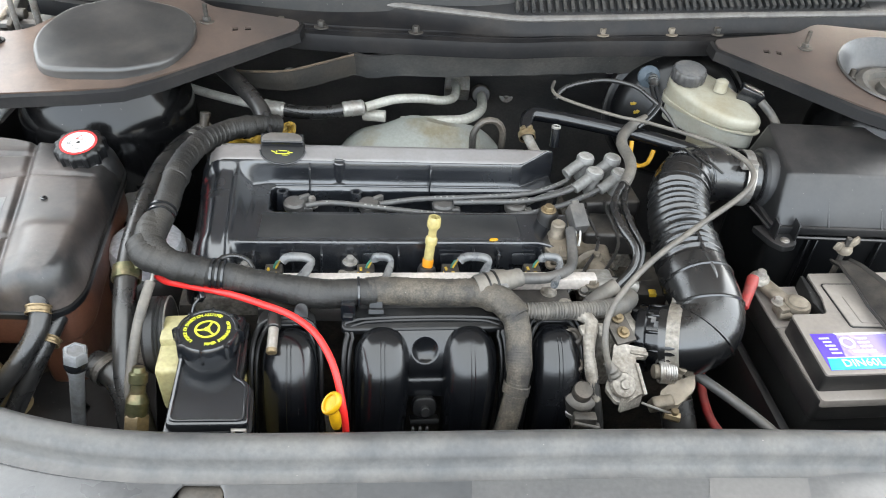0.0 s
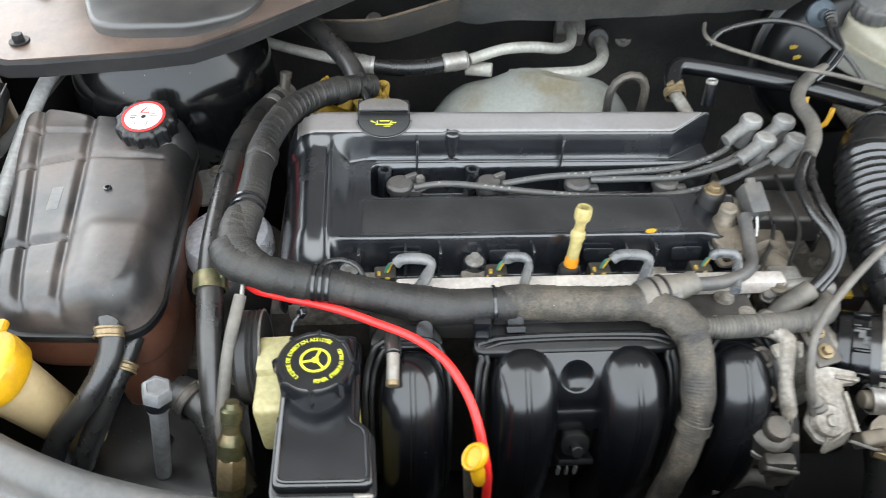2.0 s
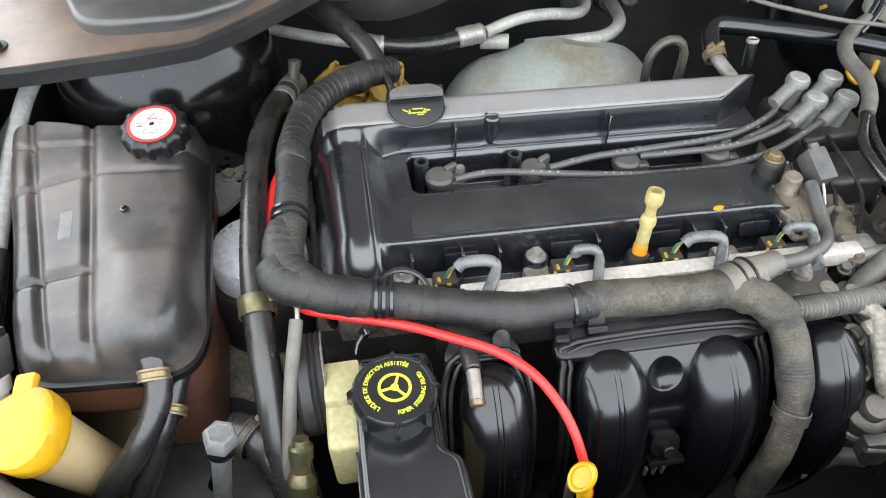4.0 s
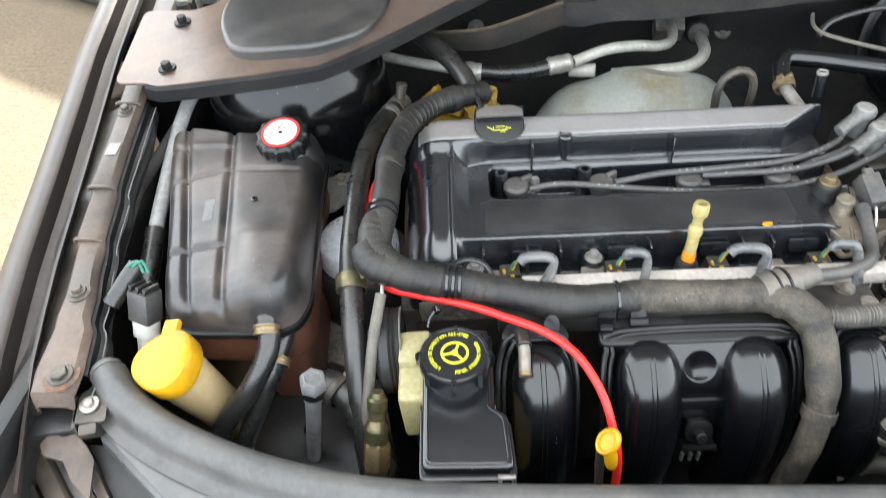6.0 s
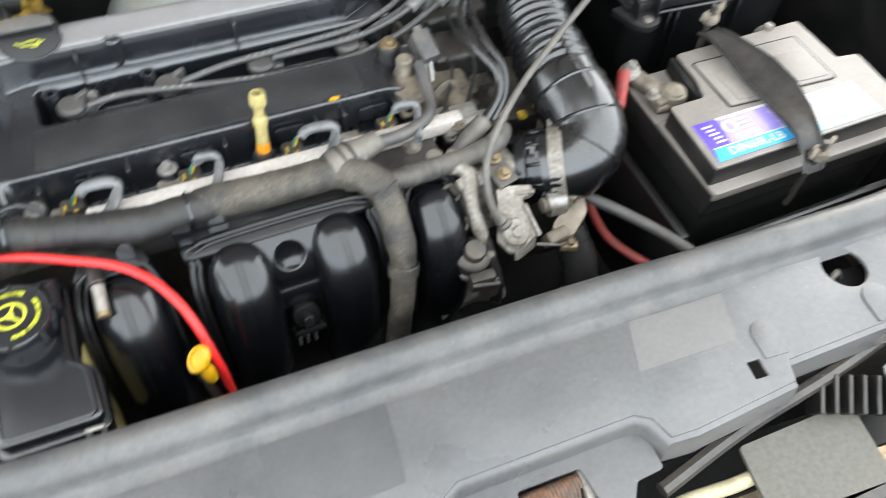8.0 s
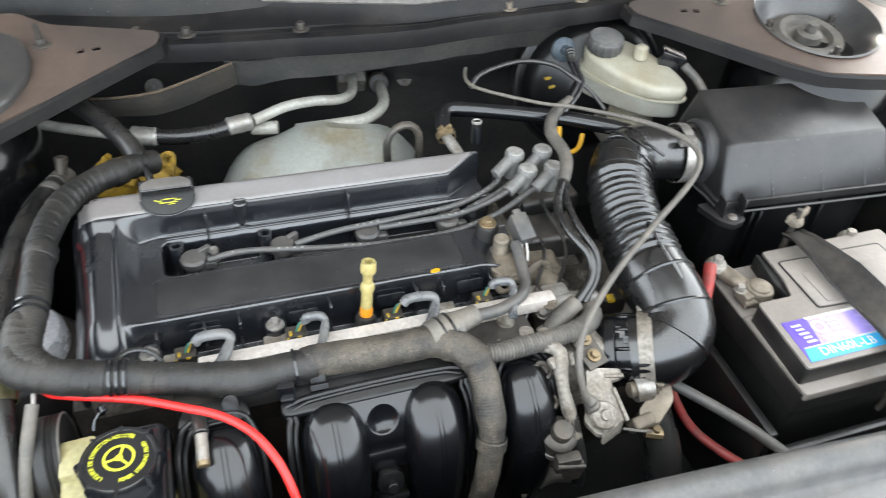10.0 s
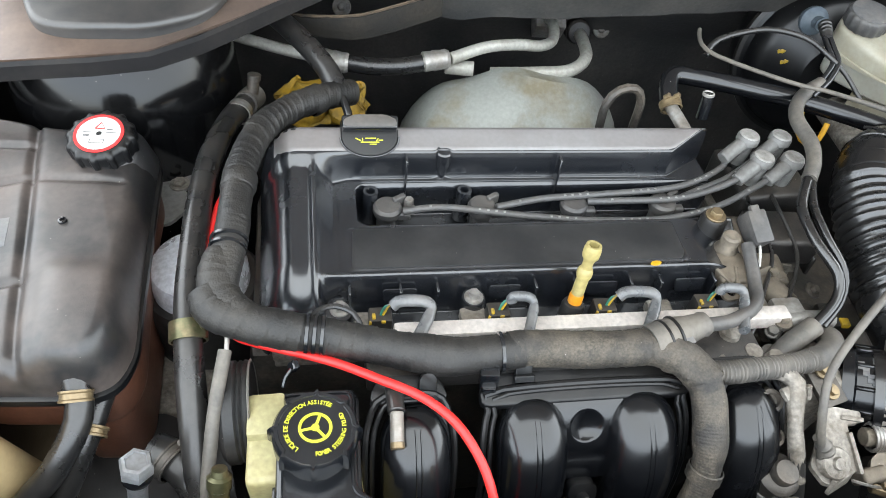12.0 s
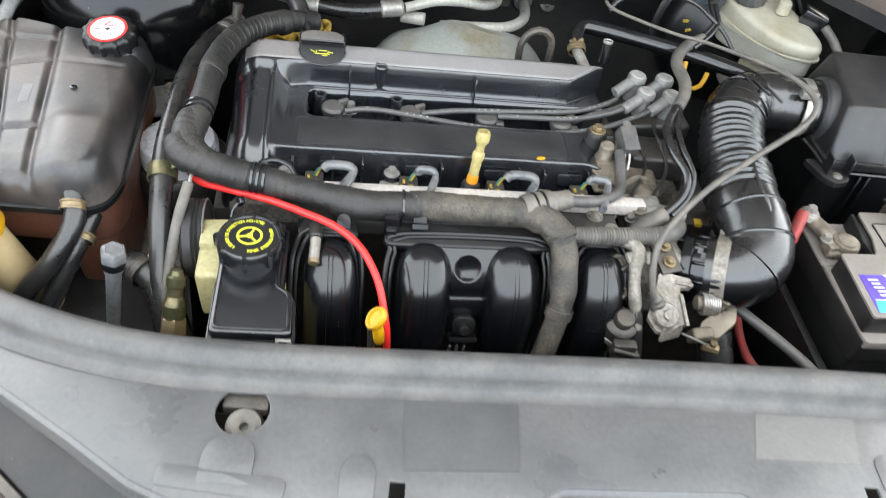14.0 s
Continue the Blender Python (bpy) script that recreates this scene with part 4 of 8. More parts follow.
def ribbon(a, b, prof):
    """A strip between two edge lines, bent to a cross profile of (share of the way, rise)."""
    A, B = spline(EDGES[a], 0.02), spline(EDGES[b], 0.02)
    n = 30
    rows = []
    for k in range(n):
        p, q = A[round(k * (len(A) - 1) / (n - 1))], B[round(k * (len(B) - 1) / (n - 1))]
        rows.append([p.lerp(q, t) + Vector((0, 0, h)) for t, h in prof])
    return strip(rows, 0.002)


for fl in (False, True):
    hd = thing("headlamp", (2 * MID + 0.48 if fl else -0.48, -0.45, 0.70), "clear headlamp beside the grey front panel", "headlamp", "headlamps")
    o = [(-0.64, -0.33), (-0.605, -0.345), (-0.54, -0.42), (-0.47, -0.49), (-0.38, -0.55), (-0.40, -0.62), (-0.50, -0.58), (-0.60, -0.48)]
    b = prism(rounded(o, 0.02, 3), 0.62, 0.80, 0.012, 3, lambda x, y: 0.25 * (y + 0.36))
    part("lens", mirror(b) if fl else b, lamp_glass, hd)
    o2 = [(-0.545, -0.325), (-0.515, -0.342), (-0.41, -0.415), (-0.31, -0.468), (-0.235, -0.512), (-0.24, -0.56), (-0.36, -0.53), (-0.45, -0.46), (-0.535, -0.365)]
    b = prism(rounded(o2, 0.012, 3), 0.72, 0.800, 0.004, 2, lambda x, y: 0.16 * (y + 0.34))
    part("lamp_housing", mirror(b) if fl else b, black_deep, hd, "dusty black lamp housing top")
    for name, mt, a, b, prof, label in TRIMS:
        r = ribbon(a, b, prof)
        part(name, mirror(r) if fl else r, mt, hd, label)
    b = plate(rounded([(-0.566, -0.350), (-0.560, -0.338), (-0.548, -0.342), (-0.536, -0.338), (-0.520, -0.350), (-0.508, -0.362), (-0.494, -0.400), (-0.518, -0.384), (-0.537, -0.364), (-0.556, -0.362)], 0.003, 2), (), 0.838, 0.003, lambda x, y: 0.004 * noise.noise(Vector((x * 40, y * 40, 0))))
    part("lamp_tab", mirror(b) if fl else b, paint_bay, hd, "dusty brown mounting tab")
    b = bolt_mesh((-0.4235, -0.4615, 0.826), 0.004, 0.004, 0.007)
    part("trim_clip", mirror(b) if fl else b, black_dusty, hd)
gl = thing("grille_frame", (0.35, -0.56, 0.72), "black plastic grille frame below the cover's edge", "grille")
for k in range(14):
    part("grille_bar", box(MID, -0.585 - 0.004 * k, 0.775 - 0.013 * k, 0.9, 0.012, 0.006, 0.001), black_dusty, gl)
for k in range(7):
    part("frame_fin", box(0.445 + 0.012 * k, -0.495 - 0.004 * k, 0.785, 0.004, 0.035, 0.03, 0.001, 1, m=pose(0, 0, 0, 20, 0, -25)), black_dusty, gl)
part("frame_bar", tube([(0.27, -0.53, 0.79), (0.36, -0.505, 0.795), (0.46, -0.485, 0.798), (0.56, -0.46, 0.80)], 0.007, 8), black_dusty, gl)
part("frame_bar", tube([(-0.20, -0.545, 0.79), (-0.05, -0.555, 0.79), (0.10, -0.56, 0.785), (0.13, -0.56, 0.77)], 0.009, 8), black_dusty, gl)
part("mounting_tab", plate(rounded([(0.503, -0.522), (0.510, -0.493), (0.545, -0.488), (0.54, -0.518)], 0.004, 2), [[(0.518, -0.511), (0.530, -0.510), (0.530, -0.499), (0.518, -0.500)]], 0.80, 0.003), grey_cap, gl, "grey tab with a square hole")
part("mounting_tab", box(0.525, -0.525, 0.785, 0.036, 0.02, 0.016, 0.003), grey_cap, gl)
rodm = thing("latch_cable_conduit", (0.30, -0.55, 0.76), "cream plastic conduit below the latch", "conduit")
part("conduit", tube([(0.205, -0.565, 0.755), (0.24, -0.556, 0.762), (0.283, -0.542, 0.770), (0.345, -0.541, 0.768), (0.40, -0.535, 0.765)], 0.0065, 10), material("cream_conduit", (0.36, 0.31, 0.20), 0.5, bump=0.1), rodm)
b = plate(rounded([(0.357, -0.515), (0.476, -0.508), (0.472, -0.580), (0.352, -0.588)], 0.004, 2), (), 0.778, 0.004)
tagged(part("transport_label_plate", b, material("beige_plate", (0.085, 0.078, 0.064), 0.5, second=(0.095, 0.088, 0.072), bump=0.05)), "beige flat plate lying behind the grille", "plate")

# front wheels under the wings
for side in (-0.69, 2 * MID + 0.69):
    wheel = part("wheel", lathe([(0.05, -0.08), (0.19, -0.085), (0.20, -0.06), (0.20, 0.06), (0.19, 0.085), (0.05, 0.08)], pose(side, 0.17, 0.315, 0, 90, 0) @ Matrix.Diagonal((1, 1, 0.72, 1)), 40), metal_alu, car, "front wheel")
    part("tyre", lathe([(0.205, -0.08), (0.22, -0.095), (0.28, -0.10), (0.305, -0.088), (0.315, -0.06), (0.316, 0.0), (0.315, 0.06), (0.305, 0.088), (0.28, 0.10), (0.22, 0.095), (0.205, 0.08)], pose(side, 0.17, 0.315, 0, 90, 0) @ Matrix.Diagonal((1, 1, 0.72, 1)), 56, cap=False), rubber, wheel, "black rubber tyre")
part("strut_stay", rod((-0.585, 0.255, 0.93), (-0.575, 0.24, 1.02), 0.004), steel, strut)

# ---- engine ----
blk = thing("engine_block", (0, 0, 0.5), "dirty cast engine block under the black cover", "engine block")
part("block", box(-0.03, -0.03, -0.22, 0.47, 0.20, 0.30, 0.01), metal_dark, blk, m=ENG)
part("head_flange", box(-0.03, -0.10, -0.065, 0.46, 0.06, 0.03, 0.004), metal_cast, blk, m=ENG)
part("front_case", box(-0.265, -0.02, -0.2, 0.03, 0.22, 0.28, 0.01), metal_dark, blk, m=ENG)

vc = thing("valve_cover", ENG @ Vector((0, 0, -0.07)), "satin black plastic engine valve cover", "engine cover")


def ramp01(v, a, b):
    t = np.clip((v - a) / (b - a), 0, 1)
    return t * t * (3 - 2 * t)


def round_drop(t):
    """0 to 1 along a quarter circle."""
    t = np.clip(t, 0, 1)
    return 1 - np.sqrt(1 - t * t)


def box_distance(x, y, x0, x1, y0, y1, r):
    qx = np.abs(x - (x0 + x1) / 2) - (x1 - x0) / 2 + r
    qy = np.abs(y - (y0 + y1) / 2) - (y1 - y0) / 2 + r
    return np.hypot(np.maximum(qx, 0), np.maximum(qy, 0)) + np.minimum(np.maximum(qx, qy), 0) - r


def strip_front(x):
    return 0.0345 + 0.62 * np.maximum(0, x - 0.156)


def strip_height(y):
    return 0.0405 + 0.36 * (np.minimum(y, 0.062) - 0.0345) - 0.09 * round_drop((y - 0.058) / 0.022)


def cover_height(x, y):
    """The moulded top of the cover: rounded end, flat deck, plug pocket and raised rear strip."""
    deck = 0.0085 + 0.0010 * ramp01(-box_distance(x, y, -0.189, 0.136, -0.092, -0.039, 0.005), -0.0012, 0.0012)
    deck = deck + 0.0014 * np.exp(-((y + 0.0965) / 0.0018) ** 2)
    deck = deck - 0.0425 * np.clip((-0.0985 - y) / 0.010, 0, 1)
    deck = deck - 0.016 * ramp01(x, 0.150, 0.205) * ramp01(-y, 0.030, 0.075)
    pocket = box_distance(x, y, -0.176, 0.40, -0.0335, 0.022, 0.009)
    rim = 0.0010 * np.exp(-((pocket - 0.0022) / 0.0016) ** 2) * ramp01(-y, 0.0, 0.01)
    inner = -0.032 + (deck + rim + 0.032) * ramp01(pocket, -0.0008, 0.0022)
    ridge = 0.013 + 0.021 * ramp01(y, -0.115, 0.055) - 0.055 * round_drop((-0.084 - y) / 0.044)
    ridge = ridge + 0.0030 * np.exp(-((x + 0.2190) / 0.0030) ** 2) - 0.0016 * np.exp(-((x + 0.229) / 0.006) ** 2)
    side = np.clip((x + 0.2170) / 0.0170, 0, 1)
    low = ridge * (1 - side) + inner * side + 0.0013 * np.exp(-((x + 0.1985) / 0.0022) ** 2) * ramp01(y, -0.100, -0.085) * (1 - ramp01(y, 0.015, 0.026))
    width = 0.0035 + 0.010 * (1 - ramp01(x, -0.215, -0.180))
    front = strip_front(x)
    up = ramp01(y, front - width, front)
    notch = 0.0035 * np.exp(-((x + 0.090) / 0.0075) ** 4) * np.exp(-((y - 0.033) / 0.006) ** 2)
    z = low * (1 - up) + strip_height(y) * up + notch
    z = z - 0.085 * round_drop((-0.233 - x) / 0.0400)
    return z - 0.05 * round_drop((x - 0.2045) / 0.0075)


def relief_sheet(xs, ys, height):
    """A fine sheet over a grid of x and y, bent to the given heights."""
    X, Y = np.meshgrid(xs, ys, indexing="ij")
    co = np.stack([X, Y, height(X, Y)], -1).reshape(-1, 3)
    n, m = len(xs), len(ys)
    i = (np.arange(n - 1)[:, None] * m + np.arange(m - 1)[None, :]).ravel()
    me = bpy.data.meshes.new("sheet")
    me.from_pydata(co.tolist(), [], np.stack([i, i + m, i + m + 1, i + 1], -1).tolist())
    bm = bmesh.new()
    bm.from_mesh(me)
    bpy.data.meshes.remove(me)
    return bm


part("cover_body", relief_sheet(np.linspace(-0.2728, 0.2118, 330), np.linspace(-0.1275, 0.0798, 232), cover_height), cover_sheen, vc, m=ENG, sharp=180)
deck_dull = material("dulled_black_plastic", (0.0145, 0.0150, 0.0162), 0.30, second=(0.024, 0.0240, 0.0245), scale=14, mix=(0.42, 0.7), grain=0.1, bump=0.04, bump_scale=1200, spec=0.8, dust=0.16, dust_colour=(0.12, 0.115, 0.11), specks=0.05)
panel = [(x, y) for x, y in rounded([(-0.187, -0.0905), (0.128, -0.0905), (0.134, -0.084), (0.136, -0.0405), (-0.184, -0.0405)], 0.004, 3)]
part("raised_panel", prism(panel, 0.006, 0.0103, 0.0005, 2), deck_dull, vc, "dulled flat panel of the cover", m=ENG)
# rear edge strip of the cover, its sky reflection painted in as pale grey
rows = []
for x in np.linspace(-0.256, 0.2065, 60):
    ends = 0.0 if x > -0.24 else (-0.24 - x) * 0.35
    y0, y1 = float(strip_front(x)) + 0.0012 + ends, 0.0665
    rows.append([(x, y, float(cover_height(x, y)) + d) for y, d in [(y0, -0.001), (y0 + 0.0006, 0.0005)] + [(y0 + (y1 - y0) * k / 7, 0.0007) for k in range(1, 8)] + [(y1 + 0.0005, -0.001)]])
part("top_strip", loft(rows, caps=False), sky_lit_strip, vc, "upper edge strip, pale with the reflected sky put into its colour", m=ENG, sharp=60)
part("wall_ledge", tube([(-0.172, 0.0255, 0.0100), (0.0, 0.0255, 0.0100), (0.165, 0.0255, 0.0100)], 0.0014, 8, 0.03), cover_sheen, vc, m=ENG)
part("notch_boss", lathe([(0.0040, -0.022), (0.0062, -0.012), (0.0076, 0.0), (0.0076, 0.0075), (0.0062, 0.0090)], Matrix.Translation((-0.09, 0.0325, 0.0335)), 20), cover_sheen, vc, m=ENG)
for x in (-0.128, 0.030):
    part("wall_web", box(x, 0.024, 0.018, 0.0022, 0.010, 0.044, 0.0006, 1), cover_sheen, vc, m=ENG)
for x, w in ((-0.190, 0.010), (-0.145, 0.003), (-0.1115, 0.003), (-0.020, 0.003), (0.018, 0.003), (0.073, 0.003), (0.103, 0.003), (0.158, 0.003)):
    part("front_rib", box(x, -0.108, -0.015, 0.0025, 0.012, 0.034, 0.0006, 1), cover_sheen, vc, m=ENG)
for x in (-0.145, -0.048, 0.046, 0.136):
    o = rounded([(x - 0.016, -0.002), (x - 0.014, -0.017), (x + 0.014, -0.017), (x + 0.016, -0.002)], 0.004, 3)
    part("guard_tab", prism(o, 0, 0.0022, 0.0008, 2), cover_sheen, vc, m=ENG @ pose(0, -0.1045, 0.0, 76))
part("flange", box(0.0, -0.120, -0.037, 0.41, 0.022, 0.010, 0.003), cover_sheen, vc, m=ENG)
part("flange_ear", prism(rounded([(-0.214, -0.096), (-0.199, -0.090), (-0.186, -0.117), (-0.192, -0.130), (-0.214, -0.130)], 0.006, 3), -0.034, -0.014, 0.002, 2), cover_sheen, vc, m=ENG)
part("flange_bolt", bolt_mesh((-0.199, -0.117, -0.0145), 0.0055, 0.008, 0.009), steel, vc, "zinc hexagon bolt", m=ENG)
part("bolt_pillar", lathe([(0.0125, -0.05), (0.0120, -0.014), (0.0105, -0.009)], Matrix.Translation((-0.078, -0.113, 0.0)), 20), cover_sheen, vc, m=ENG)
part("pillar_bolt", bolt_mesh((-0.078, -0.113, -0.0095), 0.0055, 0.008, 0.009), steel, vc, "zinc hexagon bolt", m=ENG)
for x in (-0.163, -0.068):
    part("screw_post", lathe([(0.0085, -0.03), (0.0078, 0.004), (0.0074, 0.008), (0.0045, 0.008), (0.004, -0.002)], Matrix.Translation((x, 0.014, 0.0)), 18), cover_sheen, vc, m=ENG)
part("pocket_bolt", bolt_mesh((-0.125, 0.006, -0.010), 0.005, 0.014, 0.008), steel, vc, "steel hexagon bolt", m=ENG)
b = tube([(0.0, 0.0, -0.02), (0.0, 0.0, 0.02), (0.012, 0.004, 0.036), (0.03, 0.008, 0.036), (0.042, 0.012, 0.018), (0.042, 0.012, -0.02)], 0.005, 8)
eye = part("lifting_eye", b, metal_dark)
eye.data.transform(Matrix.Translation((0.088, 0.112, 0.875)))
tagged(eye, "dark steel lifting eye behind the engine cover", "lifting eye")

oc = thing("oil_filler_cap", ENG @ Vector((-0.163, 0.06, 0.03)), "black oil filler cap with a yellow oil can symbol", "filler cap")
o = [(-0.037, 0.020), (0.037, 0.020), (0.037, 0.000)] + [(0.037 * math.cos(a * math.pi / 12), -0.004 - 0.024 * math.sin(a * math.pi / 12)) for a in range(13)] + [(-0.037, 0.0)]
CAP = ENG @ pose(-0.163, 0.053, 0.045, 35) @ Matrix.Diagonal((0.76, 0.80, 0.95, 1))
part("cap_face", prism(o, -0.02, 0.008, 0.003, 3, lambda x, y: 0), black_frame, oc, m=CAP)
part("cap_lip", tube([(0.0375 * math.cos(k * math.pi / 16), -0.004 - 0.0245 * math.sin(k * math.pi / 16), 0.0080) for k in range(17)], 0.0014, 8, smooth=False), black_cover, oc, m=CAP)
part("cap_grip", box(0, 0.012, 0.008, 0.072, 0.018, 0.022, 0.004, 3), black_cover, oc, m=CAP)
# grip top in a paler grey than the black cap
part("cap_top", prism(rounded([(-0.034, 0.006), (0.034, 0.006), (0.034, 0.015), (0.020, 0.021), (-0.020, 0.021), (-0.034, 0.015)], 0.005, 3), 0.0175, 0.0202, 0.001, 2), grey_trim, oc, "grey grip top", m=CAP)
part("cap_skirt", lathe([(0.024, -0.035), (0.026, -0.015), (0.024, -0.01)], Matrix.Translation((0, 0.004, 0.0)), 32), black_cover, oc, m=CAP)
sym = join(box(0.0, 0, 0, 0.024, 0.0014, 0.0008, 0.0002, 1), box(0.001, 0.005, 0, 0.014, 0.0014, 0.0008, 0.0002, 1), box(-0.0095, 0.0025, 0, 0.0014, 0.006, 0.0008, 0.0002, 1), box(0.0095, 0.003, 0, 0.0014, 0.005, 0.0008, 0.0002, 1, m=pose(0, 0, 0, 0, 0, -35)), box(-0.015, 0.0035, 0, 0.008, 0.0014, 0.0008, 0.0002, 1, m=pose(0, 0, 0, 0, 0, -25)), box(0.014, 0.0025, 0, 0.006, 0.0014, 0.0008, 0.0002, 1), box(0.004, -0.0025, 0, 0.009, 0.0012, 0.0008, 0.0002, 1))
part("oil_can_symbol", sym, yellow_ink, oc, "yellow printed oil can", m=CAP @ Matrix.Translation((0, -0.010, 0.0085)))

# ignition leads
lead_rubber = material("ignition_lead_rubber", (0.075, 0.075, 0.075), 0.36, second=(0.085, 0.081, 0.076), scale=40, bump=0.1, dust=0.15)
pale_cap = material("pale_grey_cap", (0.32, 0.31, 0.29), 0.45, second=(0.14, 0.13, 0.12), scale=60, bump=0.1, dust=0.2)
lead_print = material("pale_lead_print", (0.22, 0.215, 0.205), 0.5, bump=0)
PLUG = [-0.147, -0.051, 0.047, 0.146]
WAY = [
    [(-0.132, -0.008, 0.000), (-0.110, -0.009, 0.005), (-0.084, -0.008, 0.004), (-0.04, -0.015, 0.003), (0.001, -0.020, 0.001), (0.060, -0.025, -0.001), (0.136, -0.028, 0.002), (0.196, -0.018, 0.008), (0.243, 0.001, 0.015)],
    [(-0.038, -0.008, 0.004), (0.012, 0.001, 0.006), (0.074, 0.006, 0.006), (0.150, 0.010, 0.009), (0.194, 0.022, 0.012), (0.226, 0.039, 0.016)],
    [(0.061, 0.000, 0.002), (0.096, -0.004, 0.006), (0.157, -0.006, 0.010), (0.205, 0.004, 0.015)],
    [(0.160, 0.002, 0.000), (0.185, 0.008, 0.008), (0.222, 0.020, 0.014)],
]
ENDS = [(0.290, 0.058), (0.245, 0.083), (0.254, 0.054), (0.284, 0.088)]
boot_grey = material("pale_grey_boot_rubber", (0.165, 0.162, 0.155), 0.36, second=(0.105, 0.102, 0.096), scale=50, bump=0.08, dust=0.15)
for i in range(4):
    x, (ex, ey) = PLUG[i], ENDS[i]
    ld = thing("ignition_lead", ENG @ Vector((x, 0, -0.03)), "grey ignition lead with rubber plug boot and coil boot", "ignition lead", "ignition leads")
    boot = lathe([(0.010, -0.03), (0.0105, -0.012), (0.013, -0.010), (0.0145, -0.006), (0.0145, -0.001), (0.012, 0.002)], Matrix.Translation((x, 0, 0)), 24)
    boot = join(boot, box(x + 0.012, 0.008, 0.0, 0.014, 0.006, 0.012, 0.001, 1, m=pose(0, 0, 0, 0, 0, 30)), box(x + 0.014, -0.004, -0.008, 0.018, 0.010, 0.010, 0.002, 1))
    part("plug_boot", boot, grey_plastic, ld, m=ENG)
    zt = (0.868, 0.876, 0.871, 0.873)[i]
    end = Vector((ex, ey, zt))
    pts = [ENG @ Vector(p) for p in WAY[i]]
    stem = end + Vector((-0.024, -0.015, -0.011))
    part("lead", tube(pts + [stem], 0.0036, 10, 0.006), lead_rubber, ld)
    part("coil_boot", join(rod(stem - (end - stem) * 0.2, end, 0.0075, 0.0082), lathe([(0.009, -0.03), (0.0095, -0.004), (0.0125, -0.002), (0.0125, 0.004), (0.011, 0.006)], aim(end, end + Vector((0.1, 0.05, 1))), 20)), boot_grey, ld, "pale grey rubber coil boot")
    part("boot_cap", lathe([(0.0105, 0.0058), (0.0112, 0.0066), (0.0100, 0.0078), (0.004, 0.0082)], aim(end, end + Vector((0.1, 0.05, 1))), 20), pale_cap, ld, "pale grey boot top")
    P = spline(pts + [stem], 0.004)
    for k in range(6, len(P) - 8, 2):
        if (k // 2) % 9 > 3:
            continue
        d = (P[k + 1] - P[k]).normalized()
        bar = box(0, 0, 0, 0.0024, 0.0022, 0.0006, 0)
        bar.transform(Matrix.Translation(P[k]) @ d.to_track_quat("X", "Z").to_matrix().to_4x4() @ Matrix.Translation((0, -0.0012, 0.0034)))
        part("marking_bar", bar, lead_print, ld)
ic = thing("ignition_coil", (0.275, 0.07, 0.80), "black ignition coil pack with four lead towers", "ignition coil")
part("coil_body", box(0.275, 0.075, 0.815, 0.085, 0.085, 0.05, 0.006, 3, m=pose(0, 0, 0, 0, 0, 8)), black_dusty, ic)
part("coil_base", box(0.272, 0.055, 0.775, 0.10, 0.12, 0.04, 0.004), metal_cast, ic)
for ex, ey in ENDS:
    part("coil_tower", rod((ex, ey, 0.835), (ex, ey, 0.865), 0.009), black_dusty, ic)

# cream filler tube for the dipstick
dt = thing("dipstick_tube", (0.028, -0.135, 0.80), "aged cream plastic dipstick funnel tube", "dipstick tube")
ax = aim((0.022, -0.135, 0.80), (0.0335, -0.113, 0.912))
K = 0.64
part("tube_neck", lathe([(r * K, z) for r, z in [(0.0088, 0.0), (0.0090, 0.072), (0.0088, 0.079), (0.0100, 0.0805), (0.0112, 0.083), (0.0112, 0.087), (0.0100, 0.0895), (0.0078, 0.091), (0.0074, 0.098), (0.0090, 0.101), (0.0118, 0.1035), (0.0124, 0.107), (0.0122, 0.112), (0.0108, 0.116), (0.0075, 0.116), (0.0066, 0.10)]], ax, 24, cap=False), cream, dt)
part("amber_base", lathe([(0.0066, 0.040), (0.0067, 0.058), (0.0060, 0.061)], ax, 24), material("amber_plastic", (0.66, 0.24, 0.012), 0.35, second=(0.5, 0.24, 0.03), scale=60, bump=0.04), dt, "amber stained lower end")
part("rubber_grommet", lathe([(0.011, -0.01), (0.011, 0.046), (0.0095, 0.050), (0.007, 0.051)], ax, 24), rubber, dt, "black rubber grommet")

# intake manifold
im = thing("intake_manifold", ENG @ Vector((0, -0.22, -0.2)), "glossy black plastic intake manifold with four runners", "intake manifold")
RUN = [(-0.2060, -0.0312), (-0.2150, -0.0332), (-0.2270, -0.038), (-0.2420, -0.049), (-0.2540, -0.066), (-0.2610, -0.090), (-0.2640, -0.120), (-0.2620, -0.155), (-0.2540, -0.190), (-0.2420, -0.225)]
RUN_WAY = spline([(0, y, z) for y, z in RUN], 0.004)


def run_frame(k):
    d = (RUN_WAY[min(k + 1, len(RUN_WAY) - 1)] - RUN_WAY[max(k - 1, 0)]).normalized()
    return RUN_WAY[k], Vector((0, d.z, -d.y))


